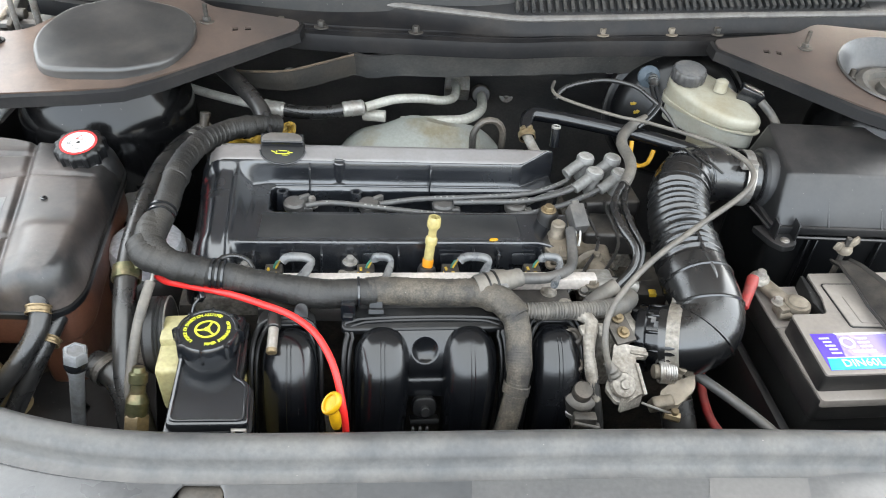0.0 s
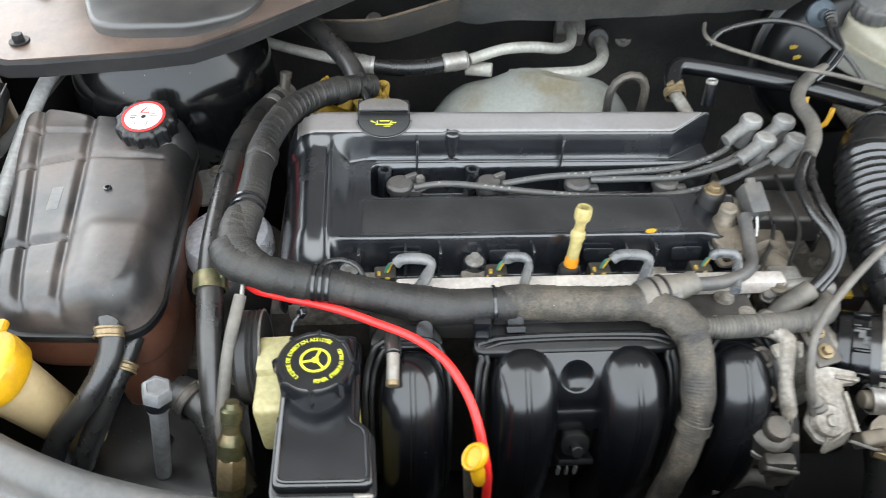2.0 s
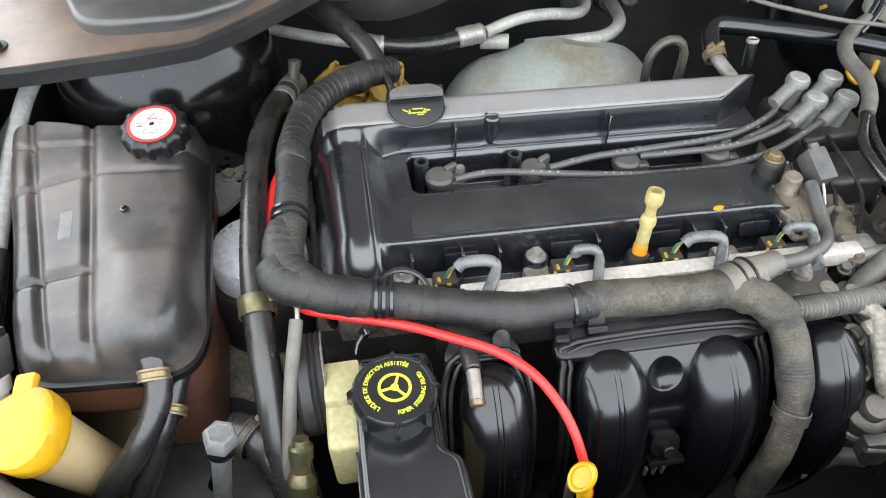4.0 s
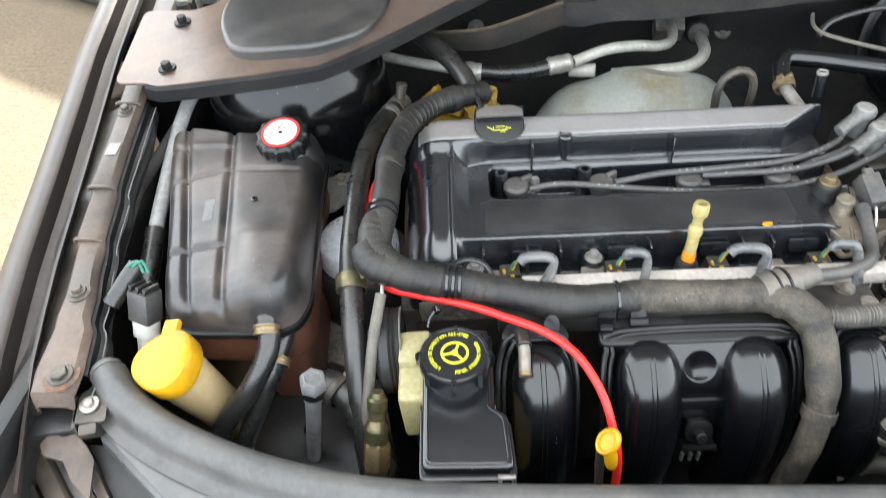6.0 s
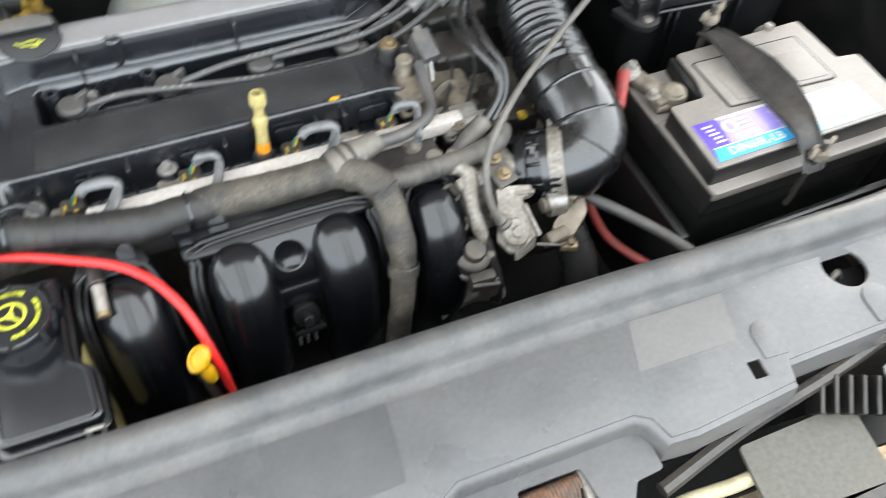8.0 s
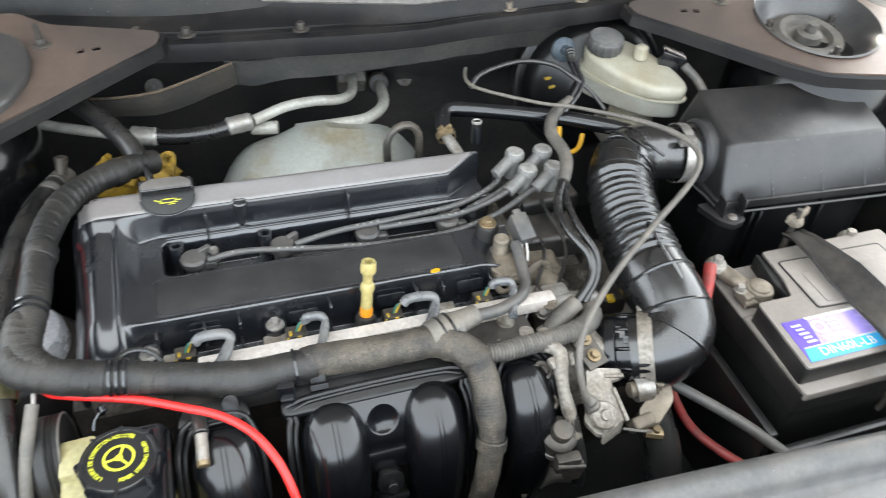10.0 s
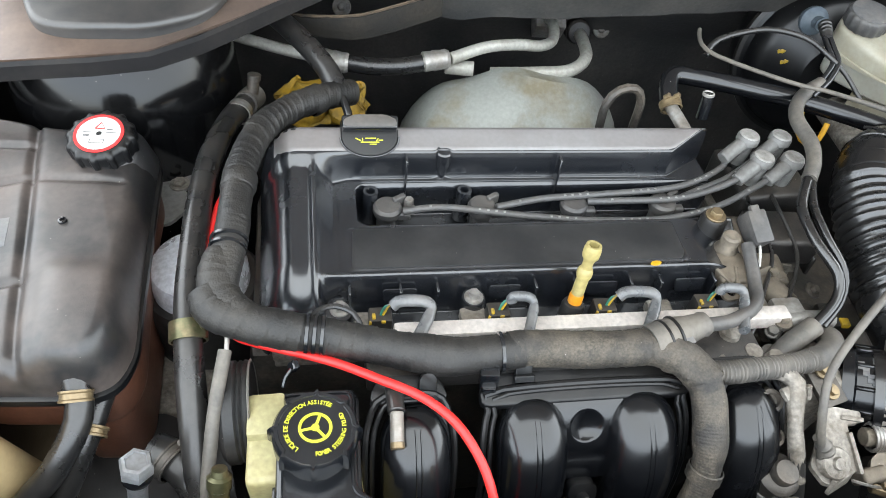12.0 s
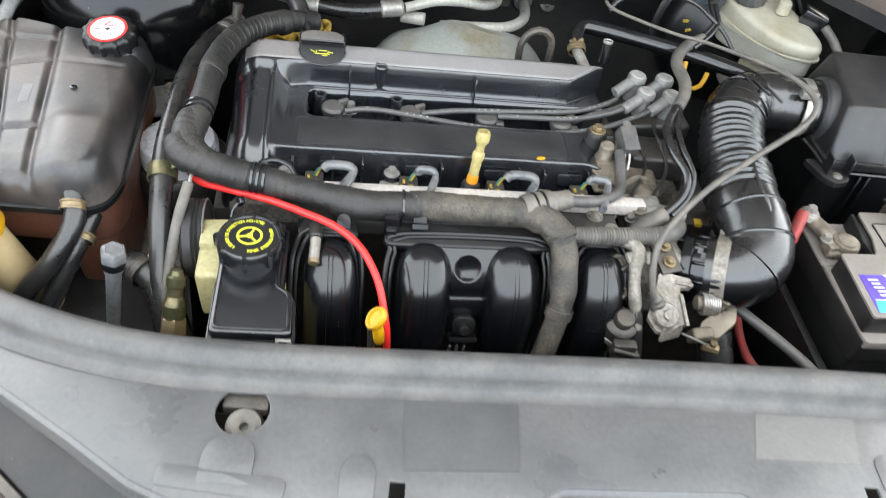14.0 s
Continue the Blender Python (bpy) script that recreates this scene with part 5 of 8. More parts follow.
def barrel(x, w, lift=0.027, squeeze=0.0):
    """A runner: a rounded head at the top, then a barrel that bends forward and down."""
    rings, s = [], 0.0
    for k in range(len(RUN_WAY)):
        p, nrm = run_frame(k)
        s += (RUN_WAY[k] - RUN_WAY[k - 1]).length if k else 0
        g = 0.05 + 0.95 * math.sqrt(max(0.0, 1 - (1 - min(1, s / 0.034)) ** 2))
        taper = 1 - squeeze * min(1, s / 0.2)
        rings.append([(x + w * taper * (0.55 + 0.45 * g) * g ** 0.5 * math.copysign(abs(math.cos(a)) ** 0.82, math.cos(a)), p.y - nrm.y * -1 * lift * g * math.copysign(abs(math.sin(a)) ** 0.9, math.sin(a)), p.z + nrm.z * lift * g * math.copysign(abs(math.sin(a)) ** 0.9, math.sin(a))) for a in [j * math.tau / 40 for j in range(40)]])
    return loft(rings)


RUNX = (-0.1435, -0.0455, 0.0520, 0.1500)
for i, x in enumerate(RUNX):
    w = 0.0310 if i in (1, 2) else 0.0295
    rn = part("runner", barrel(x, w, squeeze=0.12 if i in (1, 2) else 0.05), black_gloss, im, m=ENG, sharp=180)
    for dx in (-0.0021, 0.0021):
        ridge = []
        for k in range(5, len(RUN_WAY), 2):
            p, nrm = run_frame(k)
            g = math.sqrt(max(0.0, 1 - (1 - min(1, k * 0.004 / 0.034)) ** 2)) * 0.95 + 0.05
            ridge.append((x + dx, p.y + nrm.y * 0.0273 * g, p.z + nrm.z * 0.0273 * g))
        part("moulded_ridge", tube(ridge, 0.0008, 6, 0.006), black_gloss, rn, m=ENG)


def rim(x0, x1, name="mounting_rim"):
    """The raised welding rim that runs round a runner head, as a double bead."""
    for off, r in ((0.0, 0.0030), (-0.0055, 0.0022)):
        a, b = x0 - off, x1 + off
        pts = [(a, -0.266, -0.150), (a, -0.262, -0.110), (a, -0.254, -0.072), (a, -0.238, -0.043), (a + 0.004, -0.222, -0.024), (a + 0.016, -0.210, -0.012), (b - 0.016, -0.210, -0.012), (b - 0.004, -0.222, -0.024), (b, -0.238, -0.043), (b, -0.254, -0.072), (b, -0.262, -0.110), (b, -0.266, -0.150)]
        part(name, tube([(px, py + off * 0.6, pz + off * 0.3) for px, py, pz in pts], r, 8, 0.006), black_frame, im, m=ENG)


rim(-0.184, -0.111)
rim(-0.0865, 0.0935)
rim(0.114, 0.186)
DENT = Vector((0.002, -0.2365, -0.0345))


def web_point(u, v):
    """The panel between the middle runners, with a round hollow in it."""
    x = -0.028 + 0.062 * u
    y = -0.208 - 0.062 * v + 0.012 * v * v
    z = -0.013 - 0.010 * v - 0.062 * v * v
    r = (Vector((x, y, z)) - DENT).length / 0.0148
    hollow = 0.0080 * max(0.0, 1 - r ** 2) + 0.0030 * math.exp(-((v - 0.80) / 0.05) ** 2)
    return (x, y + 0.45 * hollow, z - 0.9 * hollow)


part("centre_web", loft([[web_point(i / 60, j / 60) for i in range(61)] for j in range(61)], closed=False), black_gloss, im, m=ENG, sharp=180)
boss = join(prism(rounded([(-0.0145, 0.0), (0.0125, 0.0), (0.0125, 0.022), (-0.0145, 0.022)], 0.010, 4), 0.0, 0.012, 0.003, 2), rod((-0.001, 0.008, 0.010), (-0.001, 0.008, 0.020), 0.0055), box(-0.001, -0.004, 0.008, 0.032, 0.006, 0.016, 0.002, 2))
part("sensor_boss", boss, black_frame, im, m=ENG @ pose(0.003, -0.266, -0.104, 62))
for dx in (-0.009, -0.001, 0.007):
    part("connector_pin", box(dx, -0.274, -0.125, 0.0028, 0.004, 0.012, 0.0006, 1), grey_cap, im, "pale connector pin", m=ENG)
bar = [(-0.0875, -0.202), (-0.078, -0.190), (-0.060, -0.186), (0.070, -0.186), (0.085, -0.191), (0.0945, -0.203), (0.097, -0.222), (-0.0905, -0.222)]
part("top_flange", prism(rounded(bar, 0.010, 3), -0.024, -0.007, 0.0025, 3, lambda x, y: 0.30 * (y + 0.19)), black_frame, im, m=ENG)
part("flange_step", prism(rounded([(-0.074, -0.196), (-0.066, -0.176), (0.064, -0.176), (0.073, -0.196)], 0.006, 3), -0.02, 0.003, 0.002, 2), black_dusty, im, "dusty upper step of the flange", m=ENG)
for x0, x1 in ((-0.182, -0.113), (0.112, 0.179)):
    part("runner_flange", prism(rounded([(x0, -0.214), (x0 + 0.010, -0.192), (x1 - 0.010, -0.192), (x1, -0.214)], 0.010, 3), -0.024, -0.008, 0.0025, 3, lambda x, y: 0.30 * (y + 0.19)), black_frame, im, m=ENG)
for k in range(6):
    part("stiffening_rib", box(-0.062 + k * 0.0248, -0.187, 0.003, 0.0035, 0.020, 0.014, 0.001, 1, m=pose(0, 0, 0, -18)), black_dusty, im, m=ENG)
part("flange_shelf", box(0.0, -0.165, -0.024, 0.36, 0.05, 0.02, 0.003), black_dusty, im, m=ENG)
for x, y, z in [(-0.0515, -0.198, 0.004), (-0.132, -0.205, -0.004)]:
    clip = join(prism(rounded([(-0.009, -0.014), (0.009, -0.014), (0.009, 0.010), (0.004, 0.016), (-0.004, 0.016), (-0.009, 0.010)], 0.004, 3), -0.003, 0.003, 0.001, 2), box(0, -0.010, 0.004, 0.022, 0.008, 0.006, 0.001, 1))
    part("snap_clip", clip, black_frame, im, m=ENG @ pose(x, y, z - 0.004, 62) @ Matrix.Scale(0.8, 4))

# vacuum stub with a brass cap
vs = thing("vacuum_stub", (-0.132, -0.23, 0.85), "metal vacuum stub on a black hose tail", "vacuum stub")
part("stub_hose", rod((-0.136, -0.222, 0.856), (-0.133, -0.245, 0.858), 0.007), rubber, vs)
part("stub_pipe", rod((-0.133, -0.244, 0.858), (-0.132, -0.268, 0.85), 0.0055), metal_alu, vs)
part("stub_end", rod((-0.132, -0.266, 0.8508), (-0.1317, -0.271, 0.849), 0.0058), brass, vs, "brass end ferrule")

# power steering reservoir
ps = thing("power_steering_reservoir", ENG @ Vector((-0.22, -0.29, -0.08)), "black power steering fluid reservoir with a lettered cap", "fluid reservoir")
o = rounded([(-0.252, -0.198), (-0.190, -0.198), (-0.192, -0.282), (-0.179, -0.290), (-0.177, -0.340), (-0.253, -0.338)], 0.007, 3)
part("reservoir_lid", prism(o, -0.036, -0.017, 0.004, 3, lambda x, y: 0.06 * (y + 0.25)), black_cover, ps, m=ENG)
o2 = rounded([(-0.255, -0.195), (-0.187, -0.195), (-0.189, -0.280), (-0.176, -0.288), (-0.174, -0.343), (-0.256, -0.341)], 0.007, 3)
part("reservoir_rim", prism(o2, -0.052, -0.030, 0.002, 2, lambda x, y: 0.06 * (y + 0.25)), black_cover, ps, m=ENG)
part("reservoir_body", prism(rounded([(-0.250, -0.20), (-0.192, -0.20), (-0.182, -0.337), (-0.25, -0.336)], 0.01, 3), -0.16, -0.045, 0.004, 2), cream, ps, "aged cream translucent body", m=ENG)
bead = [(x, y, -0.0165 + 0.06 * (y + 0.25)) for x, y in rounded([(-0.248, -0.202), (-0.194, -0.202), (-0.196, -0.284), (-0.183, -0.292), (-0.181, -0.336), (-0.249, -0.334)], 0.007, 4)]
part("lid_bead", tube(bead + bead[:1], 0.0014, 6, smooth=False), black_cover, ps, m=ENG)
PC = ENG @ pose(-0.2225, -0.247, -0.001)
part("cap_neck", lathe([(0.027, -0.03), (0.026, 0.004)], PC, 32), black_cover, ps)
cp = part("cap", lathe([(0.029, -0.006), (0.0315, -0.004), (0.0315, 0.010), (0.0295, 0.0135), (0.027, 0.0135), (0.0265, 0.0125)], PC, 96, wob=lambda a, z: 1 + 0.11 * max(0, math.cos(8 * a + 0.5) - 0.86) / 0.14), black_cover, ps)
def ring_text(text, r, a0, a1, size, z, turn=0):
    out = bmesh.new()
    n = len(text)
    for i, ch in enumerate(text):
        if ch == " ":
            continue
        a = a0 + (a1 - a0) * i / (n - 1)
        out = join(out, lettering(ch, size, PC @ Matrix.Rotation(a, 4, 'Z') @ Matrix.Translation((0, r, z)) @ Matrix.Rotation(turn, 4, 'Z')))
    return out
part("cap_lettering", ring_text("LIQUIDE DE DIRECTION ASSISTÉE", 0.0212, radians(140), radians(-32), 0.0047, 0.0130), yellow_ink, cp, "yellow printed words round the cap")
part("cap_lettering", ring_text("POWER STEERING FLUID", 0.0212, radians(182), radians(296), 0.0047, 0.0130, math.pi), yellow_ink, cp, "yellow printed words round the cap")
wheel = lathe([(0.0102, 0.0), (0.0124, 0.0), (0.0124, 0.0004), (0.0102, 0.0004)], None, 40, cap=False)
for a in (100, 220, 340):
    sp = box(0, 0.0058, 0.0002, 0.0021, 0.0098, 0.0006, 0.0001, 1)
    sp.transform(Matrix.Rotation(radians(a), 4, 'Z'))
    wheel = join(wheel, sp)
wheel = join(wheel, lathe([(0.003, 0.0), (0.003, 0.0006)], None, 16))
wheel.transform(PC @ Matrix.Translation((0, 0, 0.0130)))
part("steering_symbol", wheel, yellow_ink, cp, "yellow printed steering wheel")
rc = thing("cream_expansion_reservoir", (-0.245, -0.27, 0.78), "aged yellow-cream plastic bottle beside the black reservoir", "bottle")
pale_cream = material("pale_cream_plastic", (0.36, 0.325, 0.17), 0.4, second=(0.27, 0.225, 0.10), scale=16, mix=(0.42, 0.68), bump=0.05, dust=0.1)
part("bottle_body", box(-0.232, -0.266, 0.818, 0.030, 0.064, 0.062, 0.006, 3, m=pose(0, 0, 0, 0, 0, 6)), pale_cream, rc)
part("bottle_top", box(-0.234, -0.246, 0.851, 0.029, 0.036, 0.014, 0.004, 2, m=pose(0, 0, 0, 0, 0, 6)), pale_cream, rc)
pu = thing("steering_pump_pulley", (-0.262, -0.21, 0.80), "black ribbed pulley of the steering pump", "pulley")
part("pulley_wheel", lathe([(0.04, 0), (0.042, 0.004), (0.040, 0.006), (0.042, 0.008), (0.040, 0.010), (0.042, 0.012), (0.042, 0.02), (0.038, 0.024)], aim((-0.250, -0.225, 0.825), (-0.35, -0.24, 0.825)), 36), black_deep, pu)
part("pulley_rim", lathe([(0.0405, 0.0), (0.0424, 0.001), (0.0405, 0.002)], aim((-0.249, -0.225, 0.825), (-0.35, -0.24, 0.825)), 40, cap=False), metal_alu, pu, "thin bright rim")

# ---- left side of the bay ----
ct = thing("coolant_tank", (-0.44, -0.10, 0.72), "faded black coolant expansion tank with brown lower half", "coolant tank")
TANK = [(-0.576, 0.050), (-0.552, 0.070), (-0.505, 0.062), (-0.458, 0.040), (-0.415, 0.055), (-0.388, 0.048), (-0.373, 0.018), (-0.364, -0.06), (-0.352, -0.14), (-0.342, -0.200), (-0.348, -0.226), (-0.366, -0.237), (-0.455, -0.239), (-0.478, -0.230), (-0.492, -0.198), (-0.524, -0.100), (-0.552, -0.025)]
def outline_distance(X, Y, poly):
    """Signed distance from points to a closed outline, below zero inside, and the nearest point on it."""
    best = np.full(X.shape, 1e9)
    nx, ny = np.zeros(X.shape), np.zeros(X.shape)
    inside = np.zeros(X.shape, bool)
    for (ax, ay), (bx, by) in zip(poly, poly[1:] + poly[:1]):
        ex, ey = bx - ax, by - ay
        t = np.clip(((X - ax) * ex + (Y - ay) * ey) / max(ex * ex + ey * ey, 1e-12), 0, 1)
        qx, qy = ax + t * ex, ay + t * ey
        d = np.hypot(X - qx, Y - qy)
        near = d < best
        best, nx, ny = np.where(near, d, best), np.where(near, qx, nx), np.where(near, qy, ny)
        if ay != by:
            inside ^= ((ay > Y) != (by > Y)) & (X < (bx - ax) * (Y - ay) / (by - ay) + ax)
    return np.where(inside, -best, best), nx, ny


def moulded_top(poly, z0, relief, edge, step=0.0016):
    """A moulded lid over an outline: heights of relief, rounded down to z0 along the edge."""
    px, py = [p[0] for p in poly], [p[1] for p in poly]
    xs, ys = np.arange(min(px) - 2 * step, max(px) + 3 * step, step), np.arange(min(py) - 2 * step, max(py) + 3 * step, step)
    X, Y = np.meshgrid(xs, ys, indexing="ij")
    d, nx, ny = outline_distance(X, Y, poly)
    X, Y = np.where(d > 0, nx, X), np.where(d > 0, ny, Y)
    rise = np.sqrt(np.maximum(0, 1 - (1 - np.clip(-d / edge, 0, 1)) ** 2))
    Z = z0 + (relief(X, Y) - z0) * rise
    n, m = X.shape
    keep = (d[:-1, :-1] < 0) | (d[1:, :-1] < 0) | (d[:-1, 1:] < 0) | (d[1:, 1:] < 0)
    i = (np.arange(n - 1)[:, None] * m + np.arange(m - 1)[None, :])[keep]
    me = bpy.data.meshes.new("sheet")
    me.from_pydata(np.stack([X, Y, Z], -1).reshape(-1, 3).tolist(), [], np.stack([i, i + m, i + m + 1, i + 1], -1).tolist())
    bm = bmesh.new()
    bm.from_mesh(me)
    bpy.data.meshes.remove(me)
    bmesh.ops.delete(bm, geom=[v for v in bm.verts if not v.link_faces], context='VERTS')
    return bm


def groove(v, at, w, depth):
    return -depth * np.exp(-((v - at) / w) ** 2)


def step_up(v, k=260):
    return 1 / (1 + np.exp(-np.clip(v * k, -40, 40)))


def tank_relief(x, y):
    u = x + 0.263 * (y + 0.1)          # along the slanted sides
    v = x + 0.356 * (y + 0.1)
    right = step_up(u + 0.449, 240)
    h = groove(u, -0.449, 0.0050, 0.0055) + groove(v, -0.495, 0.0040, 0.0045)
    h = h + groove(y, 0.012, 0.0040, 0.0045) * (1 - right)
    h = h + groove(y - 0.41 * (x + 0.467), -0.030, 0.0040, 0.0045) * (1 - right) + groove(y, -0.037, 0.0040, 0.0035) * right * step_up(-0.385 - x)
    h = h + groove(y - 0.22 * (x + 0.435), -0.152, 0.0040, 0.0050) * (1 - right)
    h = h + 0.0065 * right
    lump = step_up(u + 0.430, 200) * step_up(-0.366 - u, 200) * step_up(-0.142 - y, 150) * step_up(y + 0.234, 200)
    facet = -0.13 * np.maximum(0, u + 0.388 + 0.12 * np.minimum(0, y + 0.03))
    return 0.897 + h + 0.0105 * lump + facet - 0.10 * np.maximum(0, -0.20 - y) - 0.06 * np.maximum(0, y - 0.03) + 0.0008 * np.sin(31 * x + 2) * np.sin(27 * y)


part("tank_top", moulded_top(rounded(TANK, 0.016, 5), 0.858, tank_relief, 0.017), tank_black, ct, sharp=180)
def grow(pts, d):
    c = Vector((sum(p[0] for p in pts) / len(pts), sum(p[1] for p in pts) / len(pts)))
    return [tuple(Vector(p) + (Vector(p) - c).normalized() * d) for p in pts]
part("tank_seam", prism(rounded(grow(TANK, 0.004), 0.014, 3), 0.856, 0.864, 0.0015, 2), black_frame, ct)
part("tank_bottom", prism(rounded(grow(TANK, -0.006), 0.016, 3), 0.806, 0.858, 0.008, 3), tank_brown, ct, "brown translucent lower half")
part("tank_sump", prism(rounded([(-0.412, -0.06), (-0.372, -0.06), (-0.350, -0.205), (-0.358, -0.228), (-0.402, -0.230)], 0.012, 3), 0.74, 0.82, 0.008, 3), tank_brown, ct, "brown deeper sump of the tank")
part("vent_pip", lathe([(0.004, 0.0), (0.0036, 0.006), (0.002, 0.0065), (0.0018, 0.003)], Matrix.Translation((-0.42, -0.091, 0.899)), 14), black_cover, ct)
part("tank_neck", lathe([(0.040, -0.03), (0.036, -0.006), (0.028, 0.004), (0.028, 0.012)], pose(-0.41, 0.004, 0.900, 8), 32), tank_black, ct)
CC = pose(-0.410, 0.004, 0.905, 10) @ Matrix.Scale(0.89, 4)
cc = part("tank_cap", lathe([(0.029, -0.004), (0.0315, -0.002), (0.0325, 0.015), (0.0315, 0.0185), (0.029, 0.0210), (0.0262, 0.0215)], CC, 144, wob=lambda a, z: 1 + 0.085 * min(1, max(0, math.cos(12 * a) - 0.35) / 0.25)), black_frame, ct, "black pressure cap with square grip ribs")
part("cap_ring", lathe([(0.0216, 0.0215), (0.0250, 0.0215), (0.0250, 0.0222), (0.0216, 0.0222)], CC, 48, cap=False), red_print, cc, "red warning ring")
part("cap_disc", lathe([(0.0217, 0.0212), (0.0217, 0.0221), (0.003, 0.0221), (0.0028, 0.0205)], CC, 48), white_print, cc, "white printed warning disc")
tri = tube([(-0.005, 0.006, 0.0225), (0.005, 0.006, 0.0225), (0.0, 0.014, 0.0225), (-0.005, 0.006, 0.0225)], 0.0006, 5, smooth=False)
bars = join(box(-0.012, 0.001, 0.0223, 0.009, 0.001, 0.0003, 0), box(0.012, 0.001, 0.0223, 0.010, 0.001, 0.0003, 0), box(0.010, 0.005, 0.0223, 0.006, 0.001, 0.0003, 0), box(-0.012, -0.003, 0.0223, 0.006, 0.0025, 0.0003, 0), box(0.0, -0.008, 0.0223, 0.014, 0.0008, 0.0003, 0), box(0.0, -0.013, 0.0223, 0.014, 0.0008, 0.0003, 0), box(-0.007, -0.0105, 0.0223, 0.0008, 0.005, 0.0003, 0), box(0.007, -0.0105, 0.0223, 0.0008, 0.005, 0.0003, 0))
tri.transform(CC)
bars.transform(CC)
part("warning_triangle", tri, red_print, cc, "small red warning triangle")
part("warning_print", bars, grey_cap, cc, "small dark print bars")
part("tank_print", box(-0.470, -0.100, 0.8968, 0.011, 0.034, 0.0012, 0.0004, 1, m=pose(0, 0, 0, 0, 0, 12)), grey_cap, ct, "faint pale print patch")
ear = plate(rounded([(-0.41, 0.02), (-0.388, 0.088), (-0.366, 0.092), (-0.344, 0.072), (-0.347, 0.042), (-0.375, -0.005)], 0.014, 4), [circle(-0.362, 0.052, 0.0045, 12)], 0.806, 0.004)
part("tank_ear", ear, material("pale_zinc_ear", (0.24, 0.235, 0.225), 0.45, metal=0.3, second=(0.17, 0.16, 0.145), scale=30, bump=0.1, dust=0.2), ct, "grey mounting ear with a bolt")
part("ear_bolt", bolt_mesh((-0.374, 0.060, 0.806), 0.007, 0.006, 0.011), metal_cast, ct)
part("outlet_stub", rod((-0.377, -0.205, 0.884), (-0.374, -0.246, 0.868), 0.009, 0.008), black_cover, ct)

def hose(name, pts, r, mat, label, category="hose", group="", n=14, rfun=None):
    h = part(name, tube(pts, r, n, 0.008, rfun), mat)
    return tagged(h, label, category, group)
def clamp(at, d, r, w=0.008, mat=None, name="hose_clamp", label="spring steel hose clamp"):
    d = Vector(d).normalized()
    a = Vector(at)
    b = lathe([(r * 0.98, 0), (r + 0.0014, 0.0), (r + 0.0016, 0.0016), (r + 0.0006, 0.0026), (r + 0.0006, w - 0.0026), (r + 0.0016, w - 0.0016), (r + 0.0014, w), (r * 0.98, w)], aim(a, a + d), 24, cap=False)
    s = d.orthogonal().normalized()
    b = join(b, rod(a + s * r + d * w * 0.5 - d.cross(s) * 0.006, a + s * (r + 0.002) + d * w * 0.5 + d.cross(s) * 0.006, 0.0028, n=8))
    return tagged(part(name, b, mat or steel), label, "hose clamp", "hose clamps")

hose("coolant_hose", [(-0.376, -0.228, 0.877), (-0.372, -0.252, 0.858), (-0.390, -0.280, 0.830), (-0.420, -0.296, 0.795), (-0.442, -0.315, 0.75), (-0.462, -0.33, 0.70)], 0.0105, rubber, "black coolant hose below the expansion tank", group="coolant hoses")
hose("coolant_hose", [(-0.366, -0.224, 0.846), (-0.374, -0.256, 0.830), (-0.391, -0.283, 0.798), (-0.410, -0.305, 0.76), (-0.426, -0.315, 0.70)], 0.010, rubber, "black coolant hose below the expansion tank", group="coolant hoses")
clamp((-0.3745, -0.236, 0.872), (0.1, -0.8, -0.5), 0.0112, 0.009, brass)
clamp((-0.3690, -0.246, 0.836), (-0.1, -0.8, -0.3), 0.0108, 0.008, brass)
hose("grey_pipe", [(-0.555, 0.14, 0.91), (-0.565, 0.10, 0.90), (-0.566, 0.045, 0.885), (-0.556, -0.03, 0.873), (-0.546, -0.097, 0.862), (-0.543, -0.13, 0.85)], 0.0085, material("pale_grey_pipe_plastic", (0.36, 0.36, 0.355), 0.4, second=(0.27, 0.26, 0.25), scale=30, bump=0.06, dust=0.1), "pale grey plastic pipe beside the coolant tank", "pipe")
hose("black_sleeve", [(-0.546, -0.094, 0.8625), (-0.542, -0.14, 0.846), (-0.544, -0.19, 0.82)], 0.011, rubber, "black rubber sleeve on the grey pipe", "sleeve")

wf = thing("washer_filler", (-0.43, -0.31, 0.70), "cream washer filler neck with a yellow cap", "washer filler")
wax = aim((-0.432, -0.262, 0.745), (-0.456, -0.283, 0.872))
part("filler_neck", lathe([(0.018, -0.06), (0.020, 0.0), (0.0225, 0.05), (0.026, 0.12), (0.022, 0.128)], wax, 28), material("stained_cream_neck", (0.42, 0.32, 0.17), 0.4, second=(0.34, 0.25, 0.13), scale=18, mix=(0.35, 0.65), grain=0.06, bump=0.05, dust=0.15), wf, "stained cream plastic neck")
wc = part("filler_cap", lathe([(0.0275, 0.116), (0.0300, 0.120), (0.0308, 0.134), (0.0295, 0.1405), (0.0265, 0.1430), (0.020, 0.1435), (0.001, 0.1440)], wax, 60, wob=lambda a, z: 1 + 0.055 * math.cos(3 * a + 0.6)), yellow, wf)
part("cap_tab", box(0.0, 0.033, 0.139, 0.016, 0.016, 0.008, 0.003, 2), yellow, wc, m=wax @ pose(0, 0, 0, 0, 0, 50))
mark = join(*[box(-0.010 + 0.003 * k, 0.010 + 0.003 * math.sin(k), 0.1432, 0.0016, 0.004, 0.0012, 0.0004, 1, m=pose(0, 0, 0, 0, 0, 8 * k - 24)) for k in range(8)])
mark.transform(wax)
